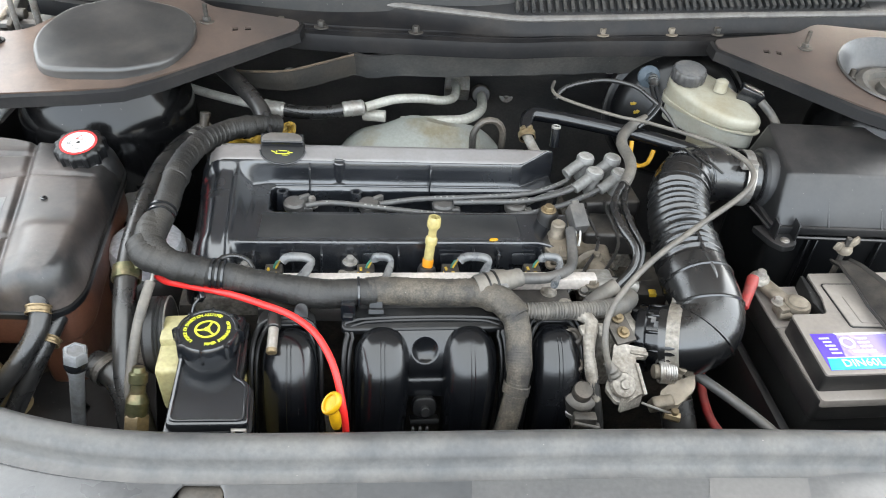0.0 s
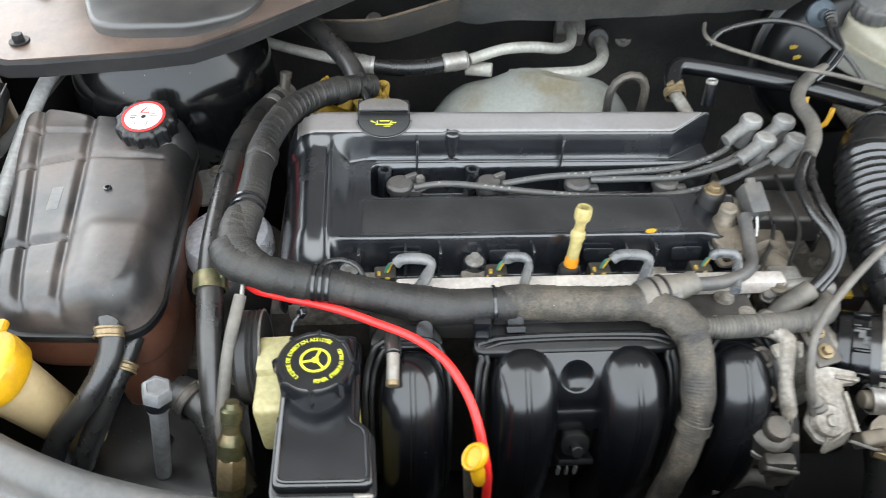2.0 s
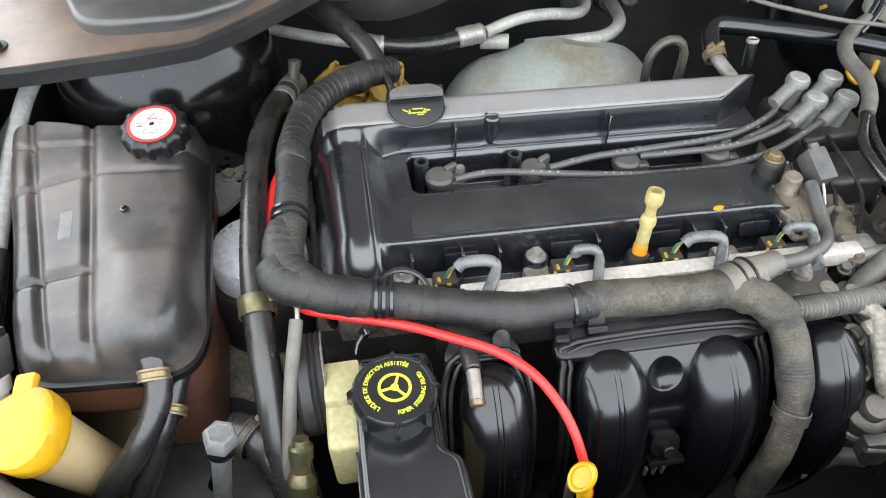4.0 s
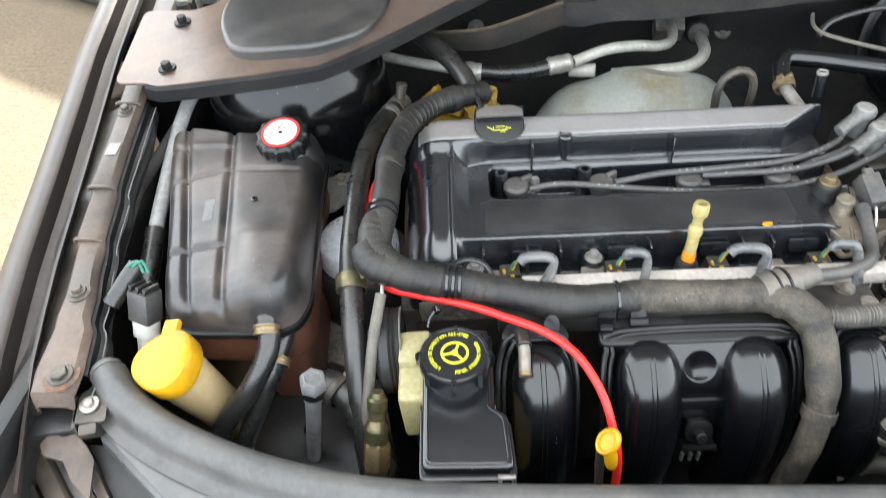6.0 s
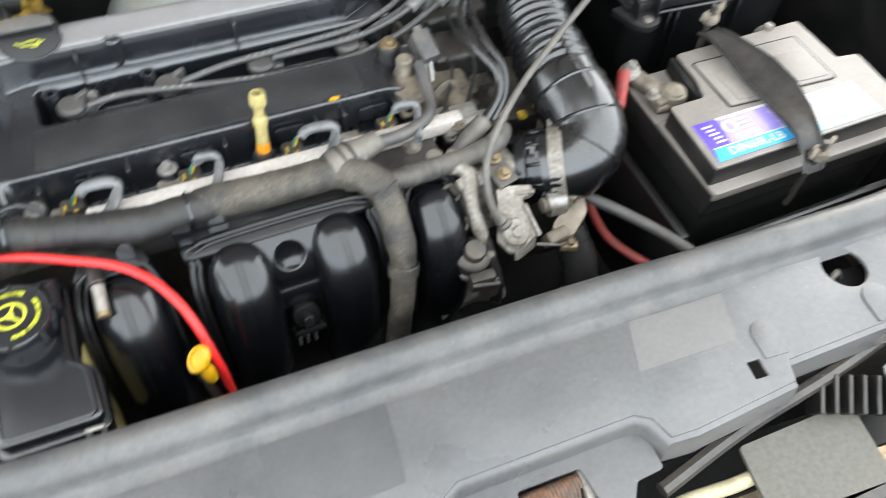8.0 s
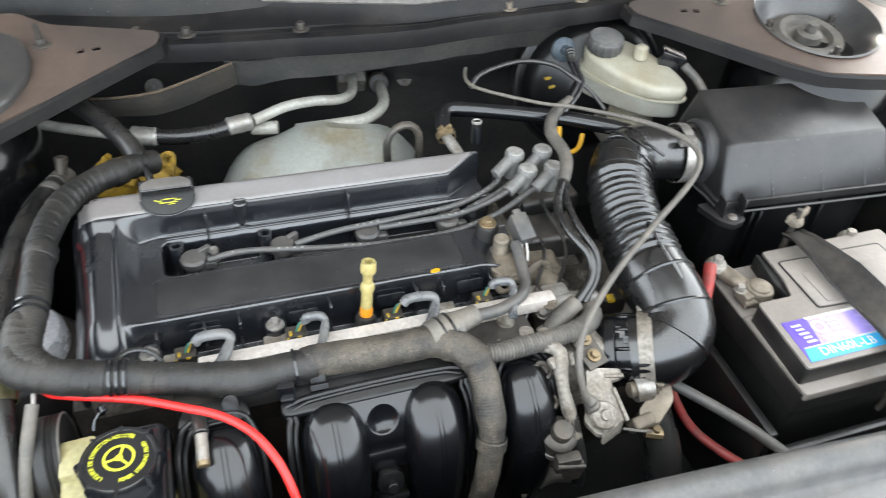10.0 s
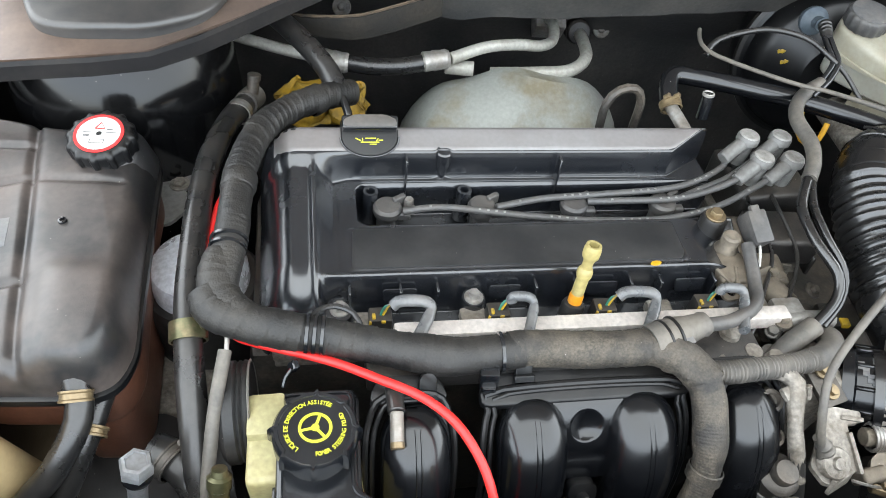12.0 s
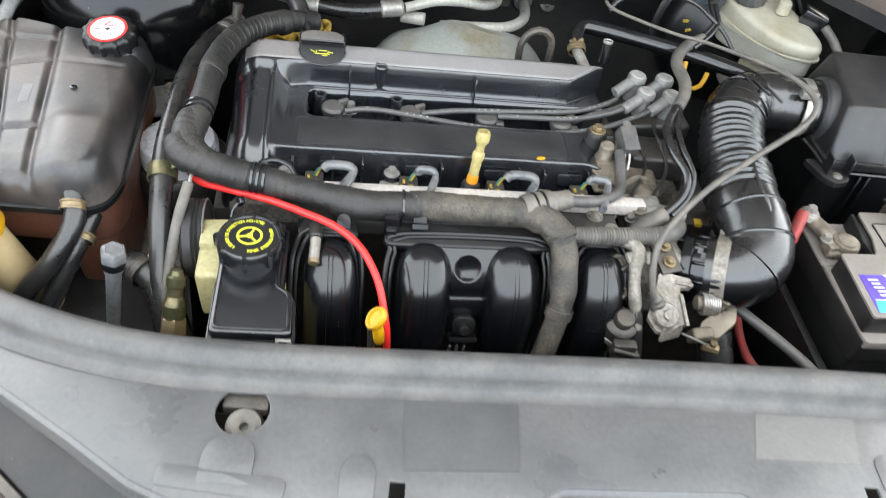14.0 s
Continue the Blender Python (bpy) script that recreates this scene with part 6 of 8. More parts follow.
part("cap_marking", mark, material("grimy_yellow_plastic", (0.34, 0.20, 0.02), 0.5, second=(0.45, 0.26, 0.015), scale=90, bump=0.1), wc, "grimy moulded marking")

ac = thing("pressure_switch", (-0.498, -0.226, 0.82), "grey wiring plug on a white pressure switch", "switch")
pa = aim((-0.511, -0.236, 0.828), (-0.500, -0.206, 0.900))
part("switch_body", lathe([(0.010, 0.0), (0.010, 0.02), (0.013, 0.021), (0.013, 0.034), (0.011, 0.036)], pa, 20), white_print, ac, "dirty white switch body")
part("plug_body", box(0, 0, 0.052, 0.026, 0.022, 0.034, 0.003, 2), grey_plastic, ac, m=pa)
part("plug_latch", box(0.002, -0.012, 0.056, 0.010, 0.006, 0.026, 0.001, 1), black_dusty, ac, m=pa)
for dx in (-0.009, 0.0, 0.009):
    part("plug_rib", box(dx, 0.0, 0.071, 0.004, 0.020, 0.008, 0.001, 1), black_dusty, ac, m=pa)
part("lead_sleeve", tube([(-0.511, -0.189, 0.905), (-0.521, -0.204, 0.896), (-0.533, -0.223, 0.884)], 0.0088, 14), rubber, ac)
wire_green = material("green_wire", (0.02, 0.12, 0.085), 0.4, bump=0)
for dx in (-0.003, 0.002):
    part("wire", tube([(-0.497 + dx, -0.20, 0.905), (-0.503 + dx, -0.193, 0.914), (-0.512 + dx, -0.198, 0.911)], 0.0016, 6), wire_green, ac)

sc = thing("engine_mount", (-0.345, -0.08, 0.74), "round silver engine mount top in a black bracket", "engine mount")
part("mount_dome", lathe([(0.047, -0.02), (0.047, 0.006), (0.043, 0.014), (0.03, 0.019), (0.012, 0.021)], Matrix.Translation((-0.327, -0.068, 0.812)), 40), material("bright_zinc_dome", (0.80, 0.82, 0.86), 0.26, metal=0.4, second=(0.70, 0.71, 0.74), scale=8, bump=0.05), sc)
part("mount_bracket", lathe([(0.060, -0.09), (0.060, -0.02), (0.054, -0.012), (0.049, -0.012)], Matrix.Translation((-0.327, -0.068, 0.812)), 40), black_dusty, sc)
part("mount_arm", box(-0.34, -0.15, 0.715, 0.07, 0.10, 0.03, 0.008, 3), metal_cast, sc, "cast aluminium arm")

rh = thing("radiator_hose", (-0.30, -0.05, 0.85), "long black rubber hose along the engine's end", "hose")
part("hose_run", tube([(-0.305, 0.14, 0.862), (-0.318, 0.08, 0.872), (-0.322, 0.0, 0.879), (-0.314, -0.10, 0.880), (-0.304, -0.179, 0.870), (-0.292, -0.245, 0.838), (-0.285, -0.29, 0.79), (-0.28, -0.32, 0.74)], 0.0120, 16, 0.008, lambda s, t, a: 1 + 0.015 * math.sin(s * 70)), rubber, rh)
part("hose_band", lathe([(0.0120, 0), (0.0136, 0.0), (0.0136, 0.010), (0.0120, 0.010)], aim((-0.309, 0.118, 0.866), (-0.311, 0.10, 0.868)), 24, cap=False), steel, rh, "steel band clamp")
part("hose_end", tube([(-0.300, 0.155, 0.858), (-0.304, 0.142, 0.861), (-0.306, 0.130, 0.864)], 0.0135, 16), rubber_grey, rh, "grey end cuff")
tagged(part("valve_stem_fitting", join(rod((-0.303, 0.135, 0.85), (-0.297, 0.148, 0.885), 0.0065), rod((-0.297, 0.148, 0.883), (-0.296, 0.150, 0.890), 0.0075)), metal_dark), "dark metal fitting beside the rubber hose", "fitting")
br = thing("hose_bracket", (-0.296, -0.178, 0.86), "iridescent zinc bracket clip round the hose", "bracket")
olive = material("olive_zinc", (0.115, 0.112, 0.060), 0.3, metal=0.7, second=(0.28, 0.2, 0.12), scale=40, bump=0.1)
part("bracket_band", lathe([(0.0135, 0.0), (0.0155, 0.0), (0.0155, 0.016), (0.0135, 0.016)], aim((-0.305, -0.172, 0.872), (-0.302, -0.19, 0.865)), 28, cap=False), olive, br)
part("bracket_tongue", box(-0.278, -0.172, 0.885, 0.034, 0.014, 0.003, 0.001, 1, m=pose(0, 0, 0, 10, -10, 20)), olive, br)
part("bracket_screw", join(rod((-0.272, -0.18, 0.882), (-0.272, -0.172, 0.897), 0.004), rod((-0.268, -0.187, 0.888), (-0.267, -0.208, 0.88), 0.002)), steel, br)
hose("dipstick_guide", [(-0.268, -0.205, 0.882), (-0.272, -0.245, 0.862), (-0.278, -0.28, 0.82), (-0.288, -0.315, 0.75)], 0.0055, rubber_grey, "thin grey tube beside the black hose", "tube")
ds = thing("pipe_coupling", (-0.27, -0.31, 0.76), "olive zinc pipe coupling with a yellow band", "coupling")
cq = aim((-0.275, -0.335, 0.735), (-0.268, -0.285, 0.822))
part("coupling_body", lathe([(0.008, 0.0), (0.008, 0.02), (0.011, 0.022), (0.0115, 0.055), (0.0118, 0.075), (0.0100, 0.080), (0.0080, 0.084), (0.0080, 0.094), (0.0096, 0.0955), (0.0096, 0.105), (0.0070, 0.107), (0.006, 0.112)], cq, 20), olive, ds, sharp=20)
part("coupling_hex", lathe([(0.0125, 0.033), (0.0135, 0.035), (0.0135, 0.060), (0.0120, 0.062)], cq, 6), brass, ds, "yellow zinc hexagon nut")
part("yellow_band", lathe([(0.0085, 0.004), (0.0085, 0.016)], cq, 16), yellow, ds)
stem_zinc = material("weathered_zinc_stem", (0.22, 0.225, 0.235), 0.38, metal=0.4, second=(0.14, 0.135, 0.13), scale=50, bump=0.15, dust=0.15)
bo = thing("long_pipe_bolt", (-0.335, -0.287, 0.75), "dull grey hexagon bolt on a zinc pipe stem", "bolt")
ba = aim((-0.342, -0.300, 0.745), (-0.318, -0.290, 0.868))
part("pipe_stem", lathe([(0.007, 0.0), (0.0075, 0.09), (0.009, 0.095), (0.009, 0.103)], ba, 18), stem_zinc, bo, "pale zinc stem")
part("bolt_collar", lathe([(0.0105, 0.101), (0.0112, 0.103), (0.0112, 0.110), (0.0100, 0.112)], ba, 24), black_gloss, bo)
part("bolt_head", lathe([(0.0122, 0.111), (0.0126, 0.112), (0.0126, 0.121), (0.0110, 0.1245), (0.0085, 0.1250), (0.0078, 0.1235)], ba, 6), stem_zinc, bo, "dull grey hexagon head")
tray_black = material("black_tray_plastic", (0.006, 0.0062, 0.0068), 0.28, second=(0.016, 0.0155, 0.015), scale=16, mix=(0.42, 0.7), bump=0.15, spec=0.7, dust=0.03, specks=0.12)
tray = thing("splash_tray", (-0.36, -0.33, 0.70), "black plastic splash tray in the corner of the bay", "tray")
part("tray_plate", plate(rounded([(-0.47, -0.36), (-0.27, -0.38), (-0.258, -0.30), (-0.285, -0.215), (-0.350, -0.185), (-0.420, -0.215), (-0.46, -0.275)], 0.01, 3), [circle(-0.352, -0.268, 0.009, 14)], 0.748, 0.004, lambda x, y: 0.1 * (x + 0.3) + 0.05 * (y + 0.3)), tray_black, tray)
part("lower_hose_bend", tube([(-0.33, -0.25, 0.80), (-0.305, -0.262, 0.80), (-0.285, -0.285, 0.79), (-0.27, -0.31, 0.74)], 0.016, 14), rubber, tray)
clamp((-0.318, -0.256, 0.802), (0.6, -0.4, -0.1), 0.0168, 0.010, metal_dark)

# ---- hoses and wiring over the engine ----
def wrap(s, t, a):
    lap = (s * 112 + 1.3 * math.sin(s * 23 + 1) + 0.8 * math.sin(s * 61) + a / math.tau) % 1.0
    lump = noise.noise(Vector((s * 34, 1.1 * math.cos(a), 1.1 * math.sin(a))))
    crease = noise.noise(Vector((s * 210, 2.2 * math.cos(a), 2.2 * math.sin(a) + 7)))
    return 1 + 0.055 * (lap ** 3 - 0.3) * (0.65 + 0.5 * math.sin(s * 17)) + 0.085 * lump + 0.028 * crease + 0.004 * math.sin(s * 1500 + 3 * math.sin(s * 60))
def ribbed(s, t, a):
    """Cloth tape wound tight in fine even turns, with a few folds."""
    turn = math.sin(s * 2300 + a + 2 * math.sin(s * 40))
    fold = noise.noise(Vector((s * 60, 1.3 * math.cos(a), 1.3 * math.sin(a) + 4)))
    slack = 0.07 * math.exp(-((s - 0.012) / 0.010) ** 2) - 0.16 * step_up(s - 0.085, 300)
    rough = noise.noise(Vector((s * 330, 2 * math.cos(a), 2 * math.sin(a) + 9)))
    return 1 + 0.008 * turn + 0.045 * fold + 0.022 * rough + slack
wh = thing("wiring_harness", (-0.1, -0.19, 0.86), "main wiring harness wrapped in dusty black cloth tape", "wiring harness")
part("upper_run", tube([(-0.190, 0.128, 0.886), (-0.206, 0.110, 0.896), (-0.223, 0.090, 0.904), (-0.250, 0.062, 0.909), (-0.270, 0.024, 0.913), (-0.278, -0.025, 0.915), (-0.277, -0.067, 0.913), (-0.275, -0.110, 0.909), (-0.276, -0.145, 0.905), (-0.276, -0.172, 0.899), (-0.272, -0.184, 0.893)], 0.0142, 20, 0.0009, wrap), tape, wh)
part("main_run", tube([(-0.287, -0.164, 0.903), (-0.278, -0.178, 0.898), (-0.258, -0.184, 0.893), (-0.225, -0.187, 0.885), (-0.199, -0.187, 0.880), (-0.158, -0.191, 0.873), (-0.126, -0.195, 0.869), (-0.089, -0.197, 0.866), (-0.056, -0.193, 0.865), (-0.030, -0.189, 0.864)], 0.0152, 20, 0.0009, lambda s, t, a: wrap(s, t, a) * (1 + 0.10 * math.exp(-((s - 0.05) / 0.03) ** 2) + 0.10 * math.exp(-((s - 0.20) / 0.03) ** 2))), tape, wh)
part("corner_patch", tube([(-0.279, -0.128, 0.907), (-0.280, -0.150, 0.904), (-0.276, -0.166, 0.900), (-0.264, -0.178, 0.895), (-0.250, -0.184, 0.891)], 0.0165, 20, 0.0009, lambda s, t, a: wrap(s + 0.9, t, a) * (1 - 0.12 * (2 * s / t - 1) ** 6)), tape, wh, "crossed tape lapped round the harness corner")
part("dusty_run", tube([(-0.040, -0.190, 0.864), (-0.021, -0.187, 0.864), (0.022, -0.187, 0.863), (0.062, -0.184, 0.862), (0.096, -0.179, 0.860)], 0.0160, 20, 0.0009, lambda s, t, a: wrap(s + 0.3, t, a)), tape_tan, wh, "tan dusty cloth tape")
part("down_run", tube([(0.112, -0.190, 0.858), (0.122, -0.203, 0.855), (0.1270, -0.220, 0.848), (0.1285, -0.240, 0.833), (0.1285, -0.262, 0.808), (0.121, -0.282, 0.768), (0.112, -0.29, 0.70)], 0.0146, 20, 0.0007, ribbed), tape_tan, wh)
part("lower_cuff", lathe([(0.0140, 0), (0.0151, 0.001), (0.0148, 0.004), (0.0153, 0.006), (0.0147, 0.009), (0.0151, 0.011), (0.0138, 0.012)], aim((0.1283, -0.264, 0.805), (0.1220, -0.281, 0.770)), 24, cap=False), tape_tan, wh, "frayed end of the cloth tape")
part("branch_sleeve", tube([(0.112, -0.20, 0.855), (0.145, -0.201, 0.853), (0.172, -0.196, 0.850), (0.215, -0.186, 0.844), (0.250, -0.172, 0.838), (0.268, -0.152, 0.832), (0.262, -0.125, 0.82)], 0.0095, 16, 0.0012, lambda s, t, a: 1 + 0.10 * (1 if math.sin(s * 1750) > 0 else -0.6) if s < 0.13 else 1.15 + 0.03 * math.sin(s * 300)), rubber_grey, wh, "ribbed grey plastic conduit branch")
part("rail_lead", tube([(0.110, -0.170, 0.868), (0.13, -0.162, 0.866), (0.165, -0.150, 0.858), (0.195, -0.128, 0.853), (0.205, -0.10, 0.850), (0.206, -0.06, 0.862)], 0.0065, 12), grey_plastic, wh)
part("fork_wrap", tube([(0.086, -0.181, 0.860), (0.101, -0.187, 0.860), (0.117, -0.198, 0.857), (0.128, -0.212, 0.851)], 0.0165, 20, 0.0009, lambda s, t, a: 1 + 0.13 * noise.noise(Vector((s * 70, 1.6 * math.cos(a), 1.6 * math.sin(a)))) + 0.05 * noise.noise(Vector((s * 260, 3 * math.cos(a), 3 * math.sin(a))))), tape_tan, wh, "crumpled tan tape at the fork")
CLIP = aim((0.082, -0.180, 0.864), (0.128, -0.163, 0.868))
part("junction_clip", lathe([(0.0150, 0.0), (0.0162, 0.003), (0.0158, 0.016), (0.0150, 0.026), (0.0120, 0.038), (0.0105, 0.050), (0.0112, 0.052), (0.0100, 0.056)], CLIP, 28, wob=lambda a, z: 1 + 0.05 * math.cos(2 * a)), rubber_grey, wh, "grey moulded branch clip")
for k in range(2):
    part("clip_slit", lathe([(0.0150, 0.012 + 0.010 * k), (0.0166, 0.0125 + 0.010 * k), (0.0166, 0.0145 + 0.010 * k), (0.0150, 0.015 + 0.010 * k)], CLIP, 28, cap=False, wob=lambda a, z: 1 + 0.05 * math.cos(2 * a)), black_frame, wh)
part("clip_tag", box(0.112, -0.182, 0.874, 0.010, 0.010, 0.002, 0.0006, 1, m=pose(0, 0, 0, 12, 8, 30)), grey_cap, wh, "pale clip tag")
for p, d, r in [((-0.050, -0.192, 0.865), (1, 0.1, 0), 0.0172), ((-0.208, -0.187, 0.882), (1, 0, -0.1), 0.0166), ((-0.202, -0.187, 0.881), (1, 0, -0.1), 0.0166), ((-0.196, -0.187, 0.880), (1, 0, -0.1), 0.0166), ((-0.276, -0.112, 0.909), (0, -1, -0.1), 0.0158), ((-0.276, -0.120, 0.908), (0, -1, -0.1), 0.0158), ((0.092, -0.180, 0.860), (1, 0.1, 0), 0.0172)]:
    part("cable_tie", lathe([(r - 0.002, 0), (r, 0.0006), (r, 0.0032), (r - 0.002, 0.0038)], aim(p, Vector(p) + Vector(d)), 28, cap=False, wob=lambda a, z: 1 + 0.02 * math.sin(2 * a + 1)), black_cover, wh)
for p, d, w in [((-0.218, 0.096, 0.902), (-0.7, -0.7, 0.1), 0.016), ((-0.2775, -0.040, 0.914), (0, -1, -0.05), 0.018)]:
    part("tape_wrap", lathe([(0.0145, 0), (0.0157, 0.002), (0.0154, w * 0.4), (0.0160, w * 0.6), (0.0153, w - 0.001), (0.0143, w)], aim(p, Vector(p) + Vector(d)), 24, cap=False, wob=lambda a, z: 1 + 0.02 * math.sin(3 * a + z * 300)), tape, wh)
part("loose_wire", tube([(-0.206, -0.190, 0.892), (-0.198, -0.172, 0.892), (-0.184, -0.166, 0.890), (-0.170, -0.170, 0.886), (-0.163, -0.180, 0.880)], 0.0024, 8, 0.006), rubber, wh)
part("tie_head", box(-0.216, -0.2085, 0.866, 0.006, 0.008, 0.010, 0.001, 1, m=pose(0, 0, 0, 20, 25, 30)), black_cover, wh)
part("tie_tail", tube([(-0.216, -0.2085, 0.866), (-0.222, -0.216, 0.862), (-0.224, -0.221, 0.855)], 0.0016, 6, 0.006), black_cover, wh)
part("tie_mount", join(box(-0.058, -0.212, 0.857, 0.016, 0.010, 0.022, 0.002), box(-0.058, -0.217, 0.848, 0.012, 0.008, 0.012, 0.002)), black_cover, wh)
# injectors and their plugs
dirty_yellow = material("dirty_yellow_clip", (0.45, 0.29, 0.01), 0.45, second=(0.12, 0.09, 0.03), scale=90, bump=0.05, dust=0.3)
rail_metal = material("pale_dusty_rail", (0.62, 0.57, 0.53), 0.35, metal=0.3, second=(0.46, 0.40, 0.35), scale=16, bump=0.12, dust=0.15, dust_colour=(0.3, 0.25, 0.2))
sleeve_grey = material("translucent_grey_sleeve", (0.085, 0.090, 0.095), 0.26, second=(0.135, 0.135, 0.135), scale=60, mix=(0.4, 0.65), bump=0.08, spec=0.7, dust=0.2)
fr = thing("fuel_rail", (0.03, -0.145, 0.82), "dull aluminium fuel rail along the head", "fuel rail")
part("rail_bar", box(0.03, -0.1535, -0.006, 0.37, 0.016, 0.016, 0.003, 2), rail_metal, fr, m=ENG)
part("rail_end", box(0.225, -0.142, -0.018, 0.03, 0.024, 0.024, 0.004, 2), metal_alu, fr, m=ENG)
for x in (-0.175, -0.08, 0.10, 0.20):
    part("rail_foot", join(box(x, -0.135, -0.02, 0.024, 0.03, 0.012, 0.003), ), metal_cast, fr, m=ENG)
for i, x in enumerate((-0.165, -0.060, 0.040, 0.140)):
    ij = thing("injector_plug", ENG @ Vector((x, -0.135, -0.03)), "black injector plug with a yellow lock and grey lead", "wiring plug", "injector plugs")
    part("plug_body", box(x, -0.134, -0.012, 0.020, 0.016, 0.022, 0.002, 2), black_dusty, ij, m=ENG)
    part("yellow_lock", join(box(x - 0.006, -0.137, -0.001, 0.003, 0.006, 0.004, 0.0008, 1), box(x - 0.009, -0.141, -0.006, 0.0025, 0.003, 0.009, 0.0008, 1), box(x + 0.002, -0.142, -0.002, 0.004, 0.002, 0.003, 0.0006, 1)), dirty_yellow, ij, "grimy yellow locking clip", m=ENG)
    for k in range(4):
        part("wire", tube([(x + 0.001 * k, -0.136 + 0.0015 * (k % 2), 0.0), (x + 0.004 + 0.002 * k, -0.133, 0.008 + 0.001 * k), (x + 0.016, -0.134, 0.011)], 0.0011, 6, 0.004), (wire_green, grey_cap, dirty_yellow, black_print)[k], ij, m=ENG)
    reach = (0.042, 0.028, 0.043, 0.030)[i]
    sleeve = [(x + 0.010, -0.134, 0.009), (x + 0.4 * reach, -0.133, 0.014), (x + 0.86 * reach, -0.135, 0.015), (x + reach, -0.139, 0.013), (x + reach * 0.98, -0.144, 0.011), (x + reach * 0.80, -0.158, 0.008), (x + reach * 0.50, -0.178, 0.008)]
    part("lead_sleeve", tube(sleeve, 0.0052, 14, 0.002, lambda s, t, a: (0.80 + 0.24 * abs(math.cos(a + 0.5))) * (1 - 0.22 * math.exp(-((s - reach * 0.95) / 0.004) ** 2))), sleeve_grey, ij, "translucent grey flattened sleeve", m=ENG)
# red cable and the oil dipstick
hose("red_cable", [(-0.290, 0.02, 0.868), (-0.303, -0.044, 0.876), (-0.299, -0.11, 0.872), (-0.290, -0.145, 0.852), (-0.270, -0.172, 0.856), (-0.247, -0.185, 0.862), (-0.189, -0.204, 0.868), (-0.148, -0.223, 0.872), (-0.115, -0.238, 0.872), (-0.089, -0.257, 0.868), (-0.072, -0.278, 0.858), (-0.062, -0.297, 0.846), (-0.055, -0.316, 0.825), (-0.052, -0.325, 0.805), (-0.052, -0.328, 0.75)], 0.0038, red_cable_mat, "bright red sleeved cable over the engine", "cable")
od = thing("oil_dipstick", (-0.066, -0.33, 0.76), "yellow plastic dipstick handle at the engine's front", "dipstick")
HA = aim((-0.063, -0.331, 0.846), Vector((-0.063, -0.331, 0.846)) + Vector((-0.62, -0.38, 0.68))) @ Matrix.Diagonal((0.70, 0.92, 0.9, 1))
part("handle_disc", lathe([(0.001, -0.0040), (0.0105, -0.0045), (0.0132, -0.0030), (0.0140, 0.0), (0.0134, 0.0032), (0.0118, 0.0046), (0.0100, 0.0040), (0.0090, 0.0012), (0.001, 0.0008)], HA, 36), yellow, od)
part("handle_stem", lathe([(0.0045, -0.022), (0.0055, -0.018), (0.0060, -0.008), (0.0045, 0.0)], aim((-0.061, -0.334, 0.838), (-0.062, -0.333, 0.850)), 18), yellow, od)
part("dipstick_rod", tube([(-0.068, -0.326, 0.825), (-0.066, -0.325, 0.76), (-0.06, -0.31, 0.66)], 0.004, 8), metal_dark, od)
clip = thing("metal_clip", (-0.145, -0.372, 0.82), "small pale steel spring clip by the front panel", "clip")
part("clip_loop", tube([(-0.150, -0.374, 0.835), (-0.139, -0.374, 0.835), (-0.139, -0.368, 0.85), (-0.150, -0.368, 0.85), (-0.150, -0.374, 0.835)], 0.0022, 6, smooth=False), steel, clip)

# ---- rear of the bay ----
apipe = thing("air_conditioning_pipe", (-0.1, 0.27, 0.82), "oxidised aluminium air conditioning pipe with a rubber section", "pipe")
part("pipe_run", tube([(-0.40, 0.285, 0.872), (-0.34, 0.268, 0.862), (-0.283, 0.25, 0.858), (-0.225, 0.235, 0.855)], 0.0072, 12), metal_pipe, apipe)
part("rubber_run", tube([(-0.215, 0.233, 0.855), (-0.175, 0.229, 0.852), (-0.135, 0.230, 0.853), (-0.10, 0.238, 0.856)], 0.0105, 14), rubber, apipe, "black rubber hose section")
for p0, p1 in [((-0.232, 0.236, 0.856), (-0.195, 0.230, 0.853)), ((-0.110, 0.236, 0.856), (-0.07, 0.245, 0.858))]:
    part("ferrule", lathe([(0.011, 0.0), (0.0125, 0.002), (0.0118, 0.012), (0.0128, 0.014), (0.0118, 0.024), (0.0125, 0.03), (0.010, 0.034)], aim(p0, p1), 20), metal_alu, apipe, "crimped aluminium ferrule")
part("pipe_bend", tube([(-0.075, 0.243, 0.858), (-0.03, 0.265, 0.862), (0.012, 0.285, 0.855), (0.045, 0.30, 0.845), (0.066, 0.325, 0.838), (0.072, 0.36, 0.838), (0.070, 0.40, 0.828)], 0.0075, 12), metal_pipe, apipe)
part("end_block", box(0.075, 0.408, 0.815, 0.044, 0.03, 0.04, 0.004, 2, m=pose(0, 0, 0, 35)), metal_alu, apipe)
part("pipe_stub", rod((-0.080, 0.256, 0.838), (-0.044, 0.252, 0.838), 0.0095), metal_pipe, apipe)
ap2 = thing("air_conditioning_pipe", (0.1, 0.28, 0.78), "oxidised aluminium air conditioning pipe with a black collar", "pipe")
part("pipe_run", tube([(-0.02, 0.27, 0.82), (0.04, 0.268, 0.825), (0.085, 0.275, 0.826), (0.112, 0.31, 0.824), (0.118, 0.37, 0.815), (0.118, 0.42, 0.80)], 0.0085, 12), metal_pipe, ap2)
part("collar", lathe([(0.015, 0), (0.018, 0.004), (0.016, 0.02), (0.018, 0.024), (0.014, 0.04)], aim((0.118, 0.39, 0.812), (0.118, 0.43, 0.797)), 20), black_dusty, ap2, "black rubber collar")
